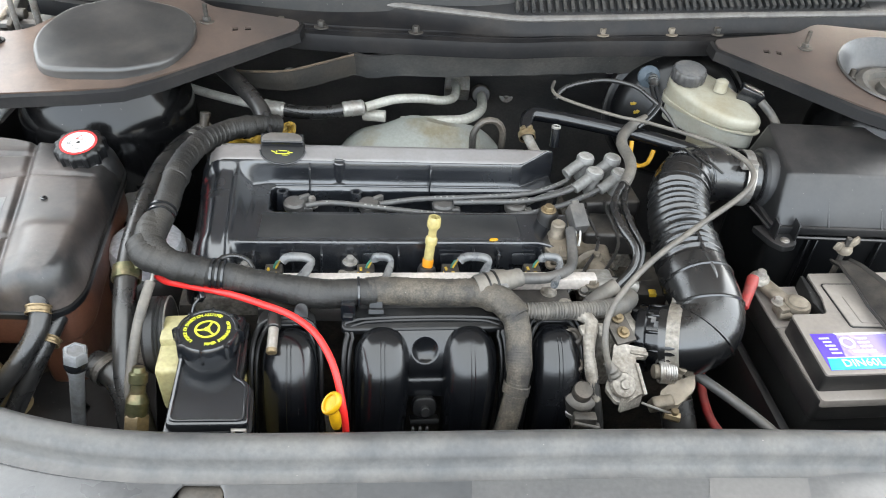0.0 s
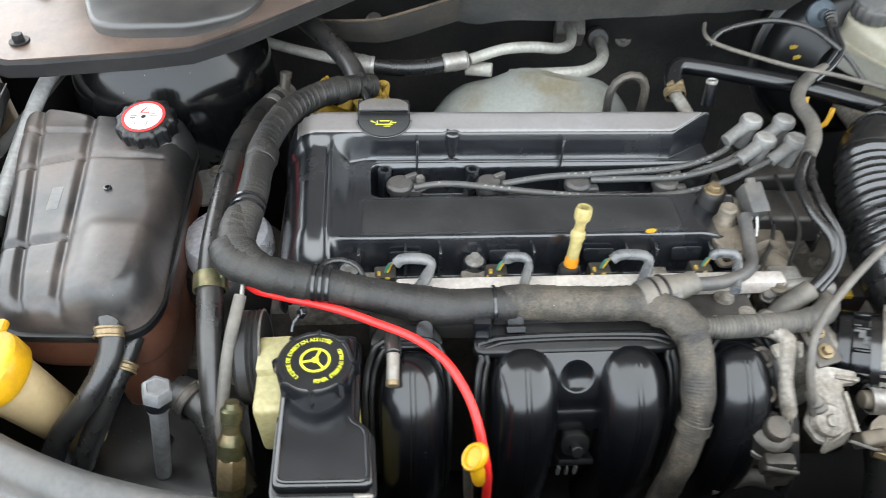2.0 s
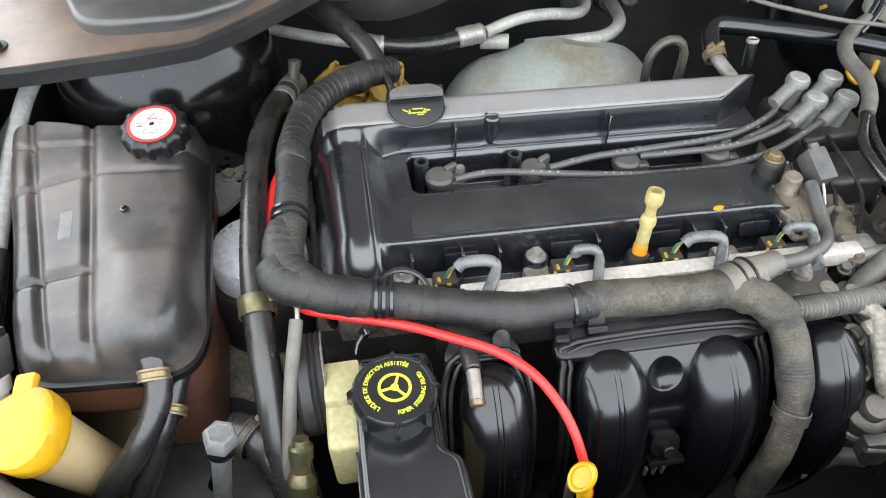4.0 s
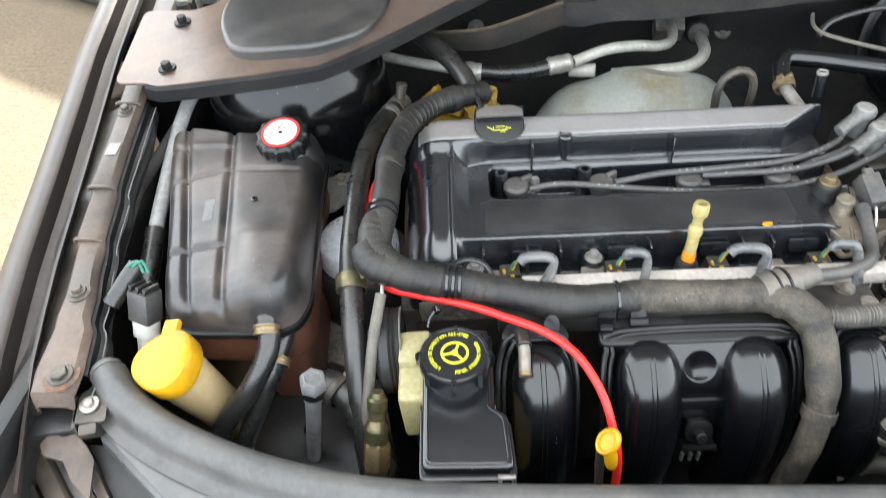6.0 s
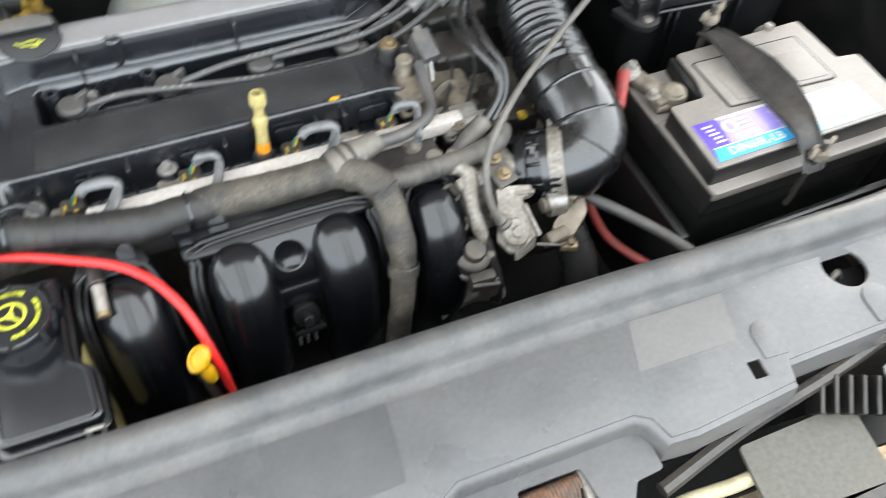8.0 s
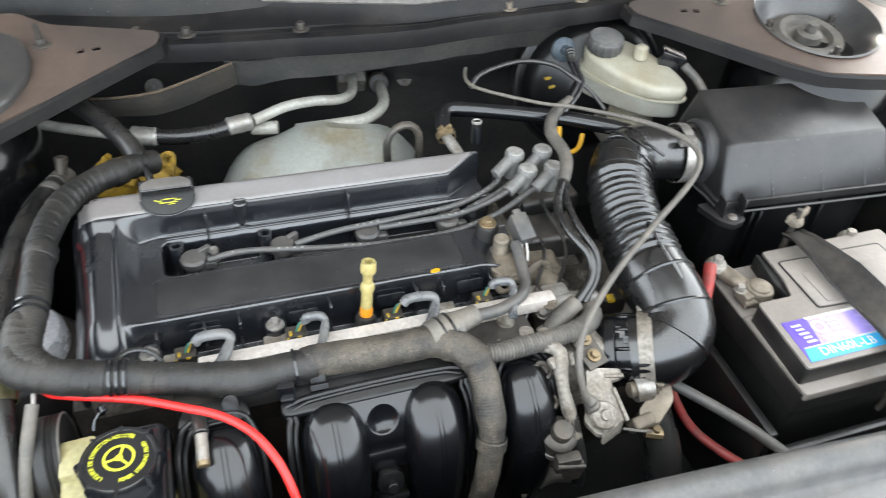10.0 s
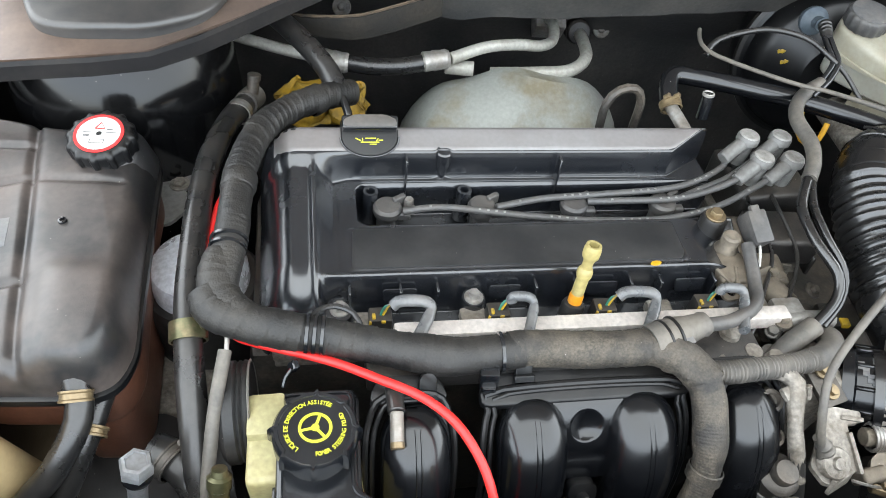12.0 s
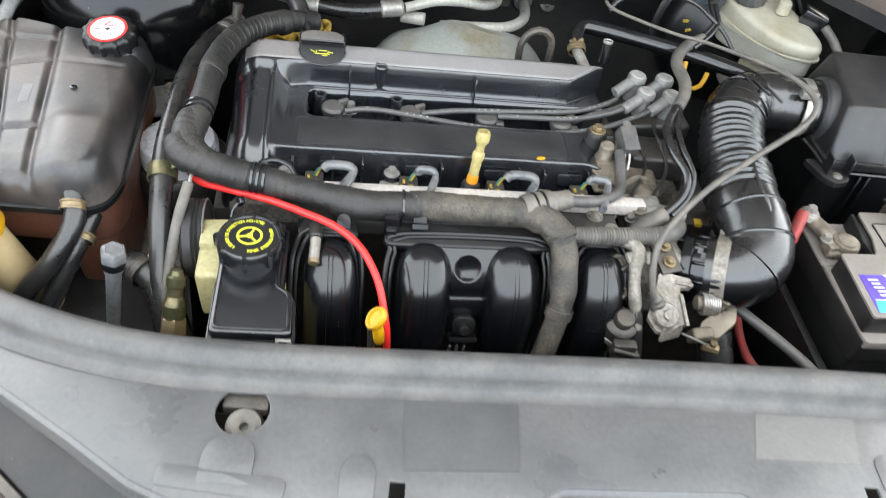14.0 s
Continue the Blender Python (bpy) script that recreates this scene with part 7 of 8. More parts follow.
hs = thing("heat_shield", (-0.03, 0.17, 0.70), "stained silver exhaust heat shield behind the engine", "heat shield")
rows = []
for k in range(26):
    u = -1 + 2 * k / 25
    x = -0.010 + 0.160 * u
    hgt = max(0.0, 1 - abs(u) ** 2.6) ** 0.55
    row = []
    for y, z in [(0.10, 0.66), (0.125, 0.715), (0.155, 0.765), (0.185, 0.80), (0.215, 0.825), (0.24, 0.836), (0.262, 0.832), (0.28, 0.81), (0.29, 0.76)]:
        row.append((x + 0.15 * (y - 0.1), y + 0.008 * u, 0.68 + (z - 0.68) * (0.1 + 0.9 * hgt) + 0.004 * noise.noise(Vector((u * 3, y * 30, 0))) + 0.006 * math.cos(u * 9.4 + 0.4) * math.exp(-((z - 0.80) / 0.05) ** 2)))
    rows.append(row)
b = loft(rows, closed=False)
bmesh.ops.solidify(b, geom=b.faces[:], thickness=0.0015)
part("shield_sheet", b, shield_mat, hs)
part("shield_rim", tube([(-0.150, 0.150, 0.700), (-0.125, 0.165, 0.765), (-0.06, 0.172, 0.790), (0.03, 0.172, 0.792), (0.10, 0.17, 0.765)], 0.003, 6), shield_mat, hs)
hose("heater_hose", [(-0.36, 0.33, 0.925), (-0.318, 0.262, 0.925), (-0.278, 0.216, 0.922), (-0.240, 0.170, 0.917), (-0.213, 0.134, 0.908), (-0.204, 0.116, 0.898)], 0.0120, rubber, "black rubber heater hose at the firewall", "hose")
hose("thin_lead", [(-0.207, 0.120, 0.902), (-0.197, 0.104, 0.897), (-0.190, 0.086, 0.890), (-0.187, 0.076, 0.880)], 0.0045, rubber, "short black lead beside the oil filler cap", "cable")
yd = material("yellowed_foam", (0.30, 0.18, 0.01), 0.6, second=(0.10, 0.07, 0.02), scale=40, bump=0.4)
yb = box(-0.226, 0.172, 0.838, 0.095, 0.038, 0.036, 0.012, 3)
bmesh.ops.subdivide_edges(yb, edges=yb.edges[:], cuts=4, use_grid_fill=True)
for v in yb.verts:
    v.co += 0.014 * noise.noise_vector(v.co * 45) + 0.008 * noise.noise_vector(v.co * 110)
tagged(part("crumpled_foil", yb, yd), "crumpled yellow plastic wrapping behind the harness", "wrapping")

bh = thing("breather_pipe", (0.28, 0.15, 0.87), "black plastic breather pipe behind the engine cover", "pipe")
part("pipe_run", tube([(0.166, 0.125, 0.885), (0.166, 0.15, 0.895), (0.175, 0.166, 0.899), (0.20, 0.165, 0.898), (0.26, 0.155, 0.893), (0.33, 0.137, 0.888), (0.39, 0.112, 0.884), (0.42, 0.095, 0.88)], 0.0105, 16), black_gloss, bh)
part("nozzle", rod((0.176, 0.088, 0.880), (0.164, 0.128, 0.888), 0.007), metal_alu, bh, "bright metal nozzle")
part("clamp_band", lathe([(0.0108, 0), (0.0124, 0.001), (0.0118, 0.004), (0.0126, 0.007), (0.0124, 0.010), (0.0108, 0.011)], aim((0.166, 0.120, 0.885), (0.164, 0.14, 0.893)), 20, cap=False), brass, bh, "dusty spring clamp")
part("clamp_ears", join(rod((0.156, 0.126, 0.896), (0.160, 0.124, 0.902), 0.003, n=8), rod((0.166, 0.124, 0.899), (0.170, 0.122, 0.904), 0.003, n=8)), brass, bh)
sk = thing("pipe_socket", (0.207, 0.132, 0.87), "small black open pipe socket with a chrome rim", "socket")
part("socket_body", lathe([(0.0070, -0.03), (0.0066, -0.001)], pose(0.207, 0.132, 0.90, -10), 18), black_cover, sk)
part("socket_rim", lathe([(0.0066, -0.003), (0.0068, 0.0), (0.0058, 0.001), (0.0050, -0.0005)], pose(0.207, 0.132, 0.90, -10), 18, cap=False), metal_alu, sk, "bright rim")

bb2 = thing("brake_servo", (0.43, 0.38, 0.80), "large black brake servo on the firewall", "brake servo")
SV = aim((0.44, 0.350, 0.828), (0.427, 0.21, 0.850))
part("servo_drum", lathe([(0.112, 0.0), (0.114, 0.02), (0.110, 0.03), (0.113, 0.034), (0.113, 0.042), (0.106, 0.045), (0.102, 0.062), (0.088, 0.078), (0.050, 0.088), (0.045, 0.094)], SV, 64), black_frame, bb2)
part("crimped_rim", lathe([(0.112, 0.030), (0.117, 0.033), (0.117, 0.041), (0.112, 0.044)], SV, 64, cap=False), black_dusty, bb2, "dusty crimped rim")
for px, py, pz in [(0.3572, 0.2812, 0.8640), (0.3638, 0.2758, 0.8520)]:
    mark = lathe([(0.0048, 0.0), (0.0044, 0.0009), (0.0015, 0.0014)], aim((px, py, pz), (px - 0.33, py - 0.92, pz + 0.2)), 14, wob=lambda a, z: 0.8 + 0.3 * math.sin(2 * a + px * 900) + 0.15 * math.sin(5 * a))
    part("paint_mark", mark, dirty_yellow, bb2, "yellow paint mark")
part("servo_valve", lathe([(0.014, 0), (0.017, 0.004), (0.017, 0.010), (0.012, 0.016), (0.008, 0.018), (0.008, 0.03)], aim((0.363, 0.262, 0.922), (0.362, 0.225, 0.934)), 24), material("blue_grey_valve", (0.055, 0.070, 0.085), 0.5, bump=0.1), bb2, "blue-grey vacuum valve")
milky = material("milky_translucent_plastic", (0.36, 0.36, 0.32), 0.3, second=(0.30, 0.285, 0.235), scale=14, grain=0.05, bump=0.04, dust=0.06)
mc = thing("brake_fluid_reservoir", (0.45, 0.20, 0.84), "translucent cream brake fluid reservoir with a grey cap", "fluid reservoir")
RES = [(0.388, 0.243), (0.402, 0.266), (0.450, 0.266), (0.480, 0.236), (0.506, 0.192), (0.515, 0.160), (0.502, 0.146), (0.462, 0.156), (0.430, 0.182), (0.404, 0.214)]
part("reservoir_body", prism(rounded(RES, 0.014, 4), 0.890, 0.918, 0.011, 4, lambda x, y: 0.22 * (y - 0.19)), cream_res, mc)
part("lower_half", prism(rounded(grow(RES, -0.004), 0.014, 4), 0.862, 0.893, 0.004, 3, lambda x, y: 0.16 * (y - 0.2)), milky, mc, "milky translucent lower half")
part("moulded_seam", prism(rounded(grow(RES, 0.0030), 0.014, 4), 0.8915, 0.8960, 0.0012, 2, lambda x, y: 0.13 * (y - 0.2)), cream_res, mc)
part("reservoir_base", prism(rounded([(0.430, 0.222), (0.470, 0.214), (0.488, 0.175), (0.455, 0.178)], 0.010, 3), 0.80, 0.868, 0.006, 2), cream_res, mc)
RC = pose(0.418, 0.240, 0.942, 6)
rcap = part("reservoir_cap", lathe([(0.0238, -0.013), (0.0252, -0.011), (0.0256, 0.002), (0.0240, 0.0052), (0.0225, 0.0060)], RC, 96, wob=lambda a, z: 1 + 0.022 * math.copysign(abs(math.cos(16 * a)) ** 0.5, math.cos(16 * a))), grey_plastic, mc, "grey ribbed screw cap")
part("cap_top", lathe([(0.0228, 0.0050), (0.0226, 0.0066), (0.0200, 0.0072), (0.001, 0.0074)], RC, 40), grey_cap, rcap, "dusty pale cap top")
part("moulded_pip", lathe([(0.010, -0.01), (0.009, 0.006), (0.005, 0.009)], Matrix.Translation((0.462, 0.215, 0.935)), 18), cream_res, mc)
part("level_plug", box(0.505, 0.205, 0.926, 0.034, 0.024, 0.022, 0.003, 2, m=pose(0, 0, 0, 0, 15, -20)), black_cover, mc, "black wiring plug")
part("plug_lead", tube([(0.515, 0.185, 0.925), (0.535, 0.165, 0.905), (0.55, 0.13, 0.87), (0.56, 0.10, 0.82)], 0.006, 10), rubber_grey, mc)
part("master_cylinder", rod((0.44, 0.30, 0.80), (0.46, 0.13, 0.79), 0.02), metal_cast, mc)

# ---- right side of the bay ----
ad = thing("air_intake_duct", (0.36, -0.05, 0.80), "black corrugated air intake duct from airbox to throttle", "air duct")
part("meter_tube", lathe([(0.036, 0.0), (0.037, 0.02), (0.034, 0.022), (0.034, 0.09), (0.036, 0.095)], aim((0.50, 0.062, 0.868), (0.405, 0.066, 0.872)), 32), duct_gloss, ad)
CORR = [(0.425, 0.066, 0.872), (0.398, 0.062, 0.873), (0.376, 0.045, 0.872), (0.362, 0.015, 0.866), (0.354, -0.03, 0.857), (0.353, -0.075, 0.847)]
part("corrugated_section", tube(CORR, 0.0385, 32, 0.0014, lambda s, t, a: (0.955 + 0.085 * abs(math.cos(s * math.pi / 0.0092)) ** 5) if s > 0.088 else 1.0), duct_gloss, ad)
ELB = [(0.353, -0.07, 0.848), (0.354, -0.11, 0.840), (0.360, -0.145, 0.832), (0.360, -0.172, 0.822), (0.348, -0.188, 0.812), (0.33, -0.190, 0.802), (0.31, -0.183, 0.795)]
part("elbow", tube(ELB, 0.0415, 32, 0.0014, lambda s, t, a: (0.945 + 0.085 * abs(math.cos(s * math.pi / 0.0092)) ** 5 if s < 0.036 else 1.0)), duct_gloss, ad)
def hoop(c, d, r, w=0.0022):
    pts = []
    q = aim(c, Vector(c) + Vector(d))
    for k in range(25):
        a = k * math.tau / 24
        pts.append(q @ Vector((r * math.cos(a), r * math.sin(a), 0)))
    return tube(pts, w, 6, smooth=False)
for c, d in [((0.357, -0.125, 0.837), (0.1, -0.9, -0.2)), ((0.361, -0.160, 0.827), (0, -0.8, -0.35)), ((0.352, -0.186, 0.814), (-0.7, -0.6, -0.5))]:
    part("moulded_ridge", hoop(c, d, 0.0412), duct_gloss, ad)
for c, d in [((0.396, 0.061, 0.873), (-0.9, -0.4, 0)), ((0.381, 0.050, 0.8725), (-0.7, -0.7, 0)), ((0.372, 0.036, 0.870), (-0.5, -0.85, -0.1)), ((0.365, 0.022, 0.8675), (-0.35, -0.9, -0.15))]:
    part("moulded_ridge", hoop(c, d, 0.0386, 0.0016), duct_gloss, ad)
part("moulded_ridge", tube([(0.353, -0.08, 0.888), (0.356, -0.12, 0.880), (0.362, -0.15, 0.872), (0.358, -0.19, 0.853), (0.34, -0.215, 0.835)], 0.0022, 6), duct_gloss, ad)
for k in range(3):
    part("moulded_ridge", tube([(0.36 + 0.012 * k, 0.075 - 0.012 * k, 0.905), (0.37 + 0.012 * k, 0.06 - 0.014 * k, 0.913), (0.385 + 0.012 * k, 0.035 - 0.012 * k, 0.908)], 0.0018, 6), duct_gloss, ad)
part("band_clamp", lathe([(0.0375, 0), (0.0392, 0.0), (0.0392, 0.012), (0.0375, 0.012)], aim((0.468, 0.063, 0.869), (0.40, 0.066, 0.872)), 40, cap=False), steel, ad, "bright steel worm clamp")
part("clamp_screw", box(0.455, 0.04, 0.905, 0.022, 0.012, 0.010, 0.002), steel, ad)
tb = thing("throttle_body", (0.27, -0.18, 0.76), "dirty cast throttle body with cable linkage", "throttle body")
TA = aim((0.322, -0.184, 0.797), (0.262, -0.160, 0.778))
part("rubber_boot", lathe([(0.041, -0.012), (0.041, 0.002), (0.039, 0.004), (0.039, 0.026), (0.041, 0.028), (0.041, 0.038), (0.036, 0.040), (0.036, 0.05)], TA, 40), black_gloss, tb)
for k in range(5):
    a = radians(20 + 32 * k)
    part("boot_rib", box(0.0395 * math.cos(a), 0.0395 * math.sin(a), 0.015, 0.004, 0.004, 0.024, 0.001, 1), black_gloss, tb, m=TA)
part("boot_clamp", lathe([(0.0425, -0.012), (0.0452, -0.012), (0.0452, 0.003), (0.0425, 0.003)], TA, 44, cap=False), metal_cast, tb, "corroded steel clamp band")
part("clamp_ear", box(-0.030, 0.036, -0.004, 0.020, 0.012, 0.014, 0.002), metal_alu, tb, m=TA)
for k in range(9):
    a = radians(60 + 9 * (k % 5) + 3 * (k // 5))
    part("label_scrap", box(0.0392 * math.cos(a), 0.0392 * math.sin(a), 0.011 + 0.004 * (k % 4), 0.004, 0.0016, 0.0055, 0.0003, 1, m=pose(0, 0, 0, 0, 0, math.degrees(a) + 90)), grey_cap, tb, "scrap of worn silver label", m=TA)
part("throttle_housing", join(box(0.248, -0.168, 0.775, 0.055, 0.065, 0.095, 0.014, 3, m=pose(0, 0, 0, 0, 15, 20)), lathe([(0.034, 0.04), (0.037, 0.05), (0.037, 0.062), (0.03, 0.075)], TA, 30)), metal_cast, tb)
pl = plate(rounded([(0.241, -0.213), (0.257, -0.212), (0.279, -0.216), (0.278, -0.223), (0.265, -0.225), (0.268, -0.238), (0.276, -0.256), (0.261, -0.264), (0.250, -0.270), (0.239, -0.268), (0.229, -0.255), (0.235, -0.239), (0.240, -0.222)], 0.003, 3), [circle(0.241, -0.240, 0.004, 14)], 0.815, 0.005, lambda x, y: 0.6 * (y + 0.215) + 0.003 * noise.noise(Vector((x * 60, y * 60, 0))))
part("cable_bracket", pl, metal_cast, tb, "dusty cast cable bracket")
part("bracket_fold", join(box(0.269, -0.244, 0.793, 0.004, 0.036, 0.014, 0.001, 2, m=pose(0, 0, 0, 30, 0, 14)), box(0.258, -0.264, 0.778, 0.030, 0.004, 0.018, 0.001, 2, m=pose(0, 0, 0, -10, 10, 28)), box(0.270, -0.219, 0.806, 0.020, 0.004, 0.016, 0.001, 2, m=pose(0, 0, 0, 20, 0, -8))), metal_cast, tb)
part("throttle_cam", lathe([(0.0135, 0), (0.0145, 0.002), (0.0120, 0.005), (0.0145, 0.008), (0.0130, 0.010), (0.006, 0.011), (0.005, 0.014)], aim((0.247, -0.252, 0.791), (0.252, -0.272, 0.822)), 30), metal_cast, tb)
part("cable_end", lathe([(0.0065, 0), (0.008, 0.003), (0.0065, 0.006), (0.0075, 0.009), (0.006, 0.012), (0.005, 0.02)], aim((0.240, -0.250, 0.804), (0.230, -0.243, 0.816)), 18), rubber_grey, tb)
sp = [(0.296 + 0.0006 * k * 0.5 + 0.0, -0.226 + 0.0125 * math.cos(k * 0.7), 0.788 + 0.0125 * math.sin(k * 0.7)) for k in range(60)]
part("return_spring", tube(sp, 0.0017, 6, 0.01), steel, tb, "bright return spring")
seat = plate(rounded([(0.316, -0.214), (0.334, -0.208), (0.343, -0.219), (0.340, -0.238), (0.318, -0.256), (0.294, -0.258), (0.300, -0.240), (0.312, -0.232)], 0.004, 3), [circle(0.328, -0.224, 0.003, 10)], 0.784, 0.006, lambda x, y: 0.45 * (y + 0.215) + 0.004 * noise.noise(Vector((x * 70, y * 70, 3))))
part("spring_seat", join(seat, rod((0.290, -0.226, 0.788), (0.322, -0.226, 0.786), 0.0085), box(0.300, -0.250, 0.760, 0.026, 0.014, 0.022, 0.004, 3, m=pose(0, 0, 0, 20, 0, 12)), rod((0.318, -0.226, 0.780), (0.322, -0.228, 0.798), 0.006, n=8)), metal_sandy, tb, "sand-caked cast spring bracket")
part("linkage_rod", tube([(0.272, -0.262, 0.775), (0.295, -0.262, 0.764), (0.312, -0.259, 0.754)], 0.0015, 6), steel, tb)
part("linkage_nut", join(rod((0.304, -0.256, 0.750), (0.322, -0.262, 0.750), 0.0062, n=8), rod((0.315, -0.259, 0.743), (0.315, -0.259, 0.760), 0.0045)), brass, tb)
part("screw_plate", box(0.250, -0.192, 0.823, 0.026, 0.042, 0.006, 0.002, 2, m=pose(0, 0, 0, 18, 0, 20)), metal_dark, tb)
for p in [(0.253, -0.201, 0.824), (0.248, -0.184, 0.831)]:
    part("brass_screw", bolt_mesh(p, 0.0046, 0.006, 0.0075, (0.1, -0.35, 1)), brass, tb, "yellow passivated screw")
part("idle_valve", lathe([(0.019, -0.05), (0.019, -0.006), (0.016, -0.003), (0.0115, -0.002), (0.0110, 0.006), (0.0100, 0.0075), (0.001, 0.008)], aim((0.202, -0.262, 0.790), (0.204, -0.270, 0.82)), 28), metal_dark, tb)
part("idle_clamp", join(box(0.205, -0.282, 0.765, 0.026, 0.012, 0.022, 0.003), rod((0.192, -0.288, 0.77), (0.222, -0.288, 0.762), 0.003), box(0.215, -0.275, 0.745, 0.02, 0.02, 0.03, 0.004)), metal_dark, tb)
part("idle_arm", tube([(0.186, -0.190, 0.842), (0.202, -0.194, 0.843), (0.213, -0.203, 0.840), (0.209, -0.222, 0.832), (0.209, -0.236, 0.820), (0.213, -0.250, 0.802), (0.218, -0.264, 0.780)], 0.0068, 12, rfun=lambda s, t, a: 1 + 0.25 * math.exp(-((s - 0.03) / 0.012) ** 2) + 0.08 * math.sin(s * 160)), metal_cast, tb, "dust-caked cast arm")
part("idle_sleeve", tube([(0.2125, -0.248, 0.804), (0.216, -0.257, 0.790), (0.220, -0.268, 0.770), (0.224, -0.275, 0.748), (0.226, -0.280, 0.715)], 0.0072, 12), rubber, tb, "black rubber sleeve")
part("valve_band", lathe([(0.0195, -0.030), (0.0208, -0.029), (0.0208, -0.022), (0.0195, -0.021)], aim((0.202, -0.262, 0.790), (0.204, -0.270, 0.82)), 28, cap=False), steel, tb)
part("pipe_bracket", join(box(0.207, -0.210, 0.836, 0.016, 0.012, 0.006, 0.002, 2, m=pose(0, 0, 0, 15, 0, 20)), rod((0.222, -0.206, 0.842), (0.224, -0.212, 0.830), 0.0032, n=8)), metal_cast, tb)
for q, r in [((0.193, -0.212, 0.826), 0.011), ((0.190, -0.222, 0.815), 0.008), ((0.196, -0.236, 0.806), 0.009)]:
    part("port_boss", lathe([(r * 1.2, -0.02), (r * 1.1, -0.002), (r * 0.9, 0.003), (r * 0.6, 0.0035), (r * 0.5, 0.0)], aim(q, Vector(q) + Vector((0.05, -0.4, 1))), 20), metal_dark, tb)
part("runner_sensor", rod((0.185, -0.203, 0.828), (0.179, -0.222, 0.812), 0.008, 0.0085), rubber_grey, tb, "grey sensor stub on the runner")
part("runner_sensor_tip", rod((0.1785, -0.2235, 0.811), (0.177, -0.228, 0.807), 0.006), brass, tb)
for p, r, h in [((0.172, -0.147, 0.822), 0.011, 0.016), ((0.190, -0.165, 0.820), 0.010, 0.014), ((0.207, -0.172, 0.826), 0.008, 0.012), ((0.150, -0.158, 0.818), 0.012, 0.010)]:
    part("cast_boss", lathe([(r * 1.3, -0.03), (r * 1.2, 0), (r, h * 0.5), (r * 0.8, h), (r * 0.4, h * 1.05)], Matrix.Translation(p), 16), metal_cast, tb)
part("yellow_plug", box(0.312, -0.110, 0.803, 0.010, 0.010, 0.007, 0.002), dirty_yellow, tb, "yellow plug lock")
part("plug_housing", box(0.312, -0.100, 0.792, 0.04, 0.03, 0.026, 0.004), black_dusty, tb)
hose("lower_hose", [(0.322, -0.236, 0.752), (0.33, -0.265, 0.715), (0.33, -0.29, 0.65)], 0.02, rubber, "thick black hose below the throttle body", "hose")
hose("grey_hose", [(0.340, -0.205, 0.770), (0.366, -0.233, 0.770), (0.407, -0.277, 0.765), (0.447, -0.327, 0.755), (0.487, -0.368, 0.745)], 0.0062, grey_plastic, "dusty grey hose to the front panel", "hose")
faded_red = material("faded_red_rubber", (0.30, 0.028, 0.026), 0.5, second=(0.2, 0.05, 0.045), scale=40, bump=0.1, dust=0.2)
hose("red_battery_cable", [(0.413, -0.146, 0.812), (0.404, -0.140, 0.79), (0.388, -0.105, 0.77), (0.385, -0.12, 0.73), (0.384, -0.16, 0.715), (0.381, -0.195, 0.705), (0.385, -0.232, 0.70), (0.402, -0.265, 0.70), (0.43, -0.30, 0.70)], 0.0055, faded_red, "red battery cable below the air duct", "cable")
hose("accelerator_cable", [(0.212, 0.222, 0.925), (0.206, 0.200, 0.926), (0.207, 0.178, 0.927), (0.226, 0.155, 0.928), (0.284, 0.114, 0.930), (0.325, 0.094, 0.932), (0.399, 0.034, 0.938), (0.432, -0.008, 0.932), (0.418, -0.045, 0.920), (0.342, -0.105, 0.905), (0.275, -0.161, 0.893), (0.232, -0.205, 0.868), (0.222, -0.235, 0.845), (0.235, -0.252, 0.80)], 0.0036, rubber_grey, "grey accelerator cable looped over the air duct", "cable", rfun=lambda s, t, a: 0.66 + 0.34 * min(1, max(0, (s - 0.20) / 0.12)))
vt = thing("vacuum_lines", (0.36, 0.22, 0.93), "twin glossy black vacuum lines in a ribbed rubber boot", "vacuum lines")
part("ribbed_boot", lathe([(0.0070, 0.0), (0.0078, 0.004), (0.0066, 0.0055), (0.0066, 0.008), (0.0074, 0.010), (0.0062, 0.0115), (0.0062, 0.014), (0.0070, 0.016), (0.0056, 0.018), (0.0054, 0.026)], aim((0.361, 0.228, 0.936), (0.356, 0.196, 0.931)), 20), rubber, vt)
for d in (-0.0032, 0.0032):
    part("vacuum_line", tube([(0.357 + d, 0.205, 0.932), (0.356 + d, 0.186, 0.929), (0.356 + d, 0.167, 0.924), (0.346 + 0.8 * d, 0.151 - 0.6 * d, 0.918), (0.334 + 0.5 * d, 0.139 - 0.9 * d, 0.912), (0.320 + 0.5 * d, 0.129 - 0.9 * d, 0.906)], 0.0032, 10, 0.004), black_cover, vt)
hose("vacuum_tube", [(0.337, 0.145, 0.910), (0.315, 0.131, 0.906), (0.300, 0.112, 0.902), (0.293, 0.088, 0.900), (0.299, 0.056, 0.895), (0.294, 0.030, 0.890), (0.283, 0.010, 0.886)], 0.0078, rubber_grey, "dusty grey rubber vacuum hose", "hose", "vacuum tubes")
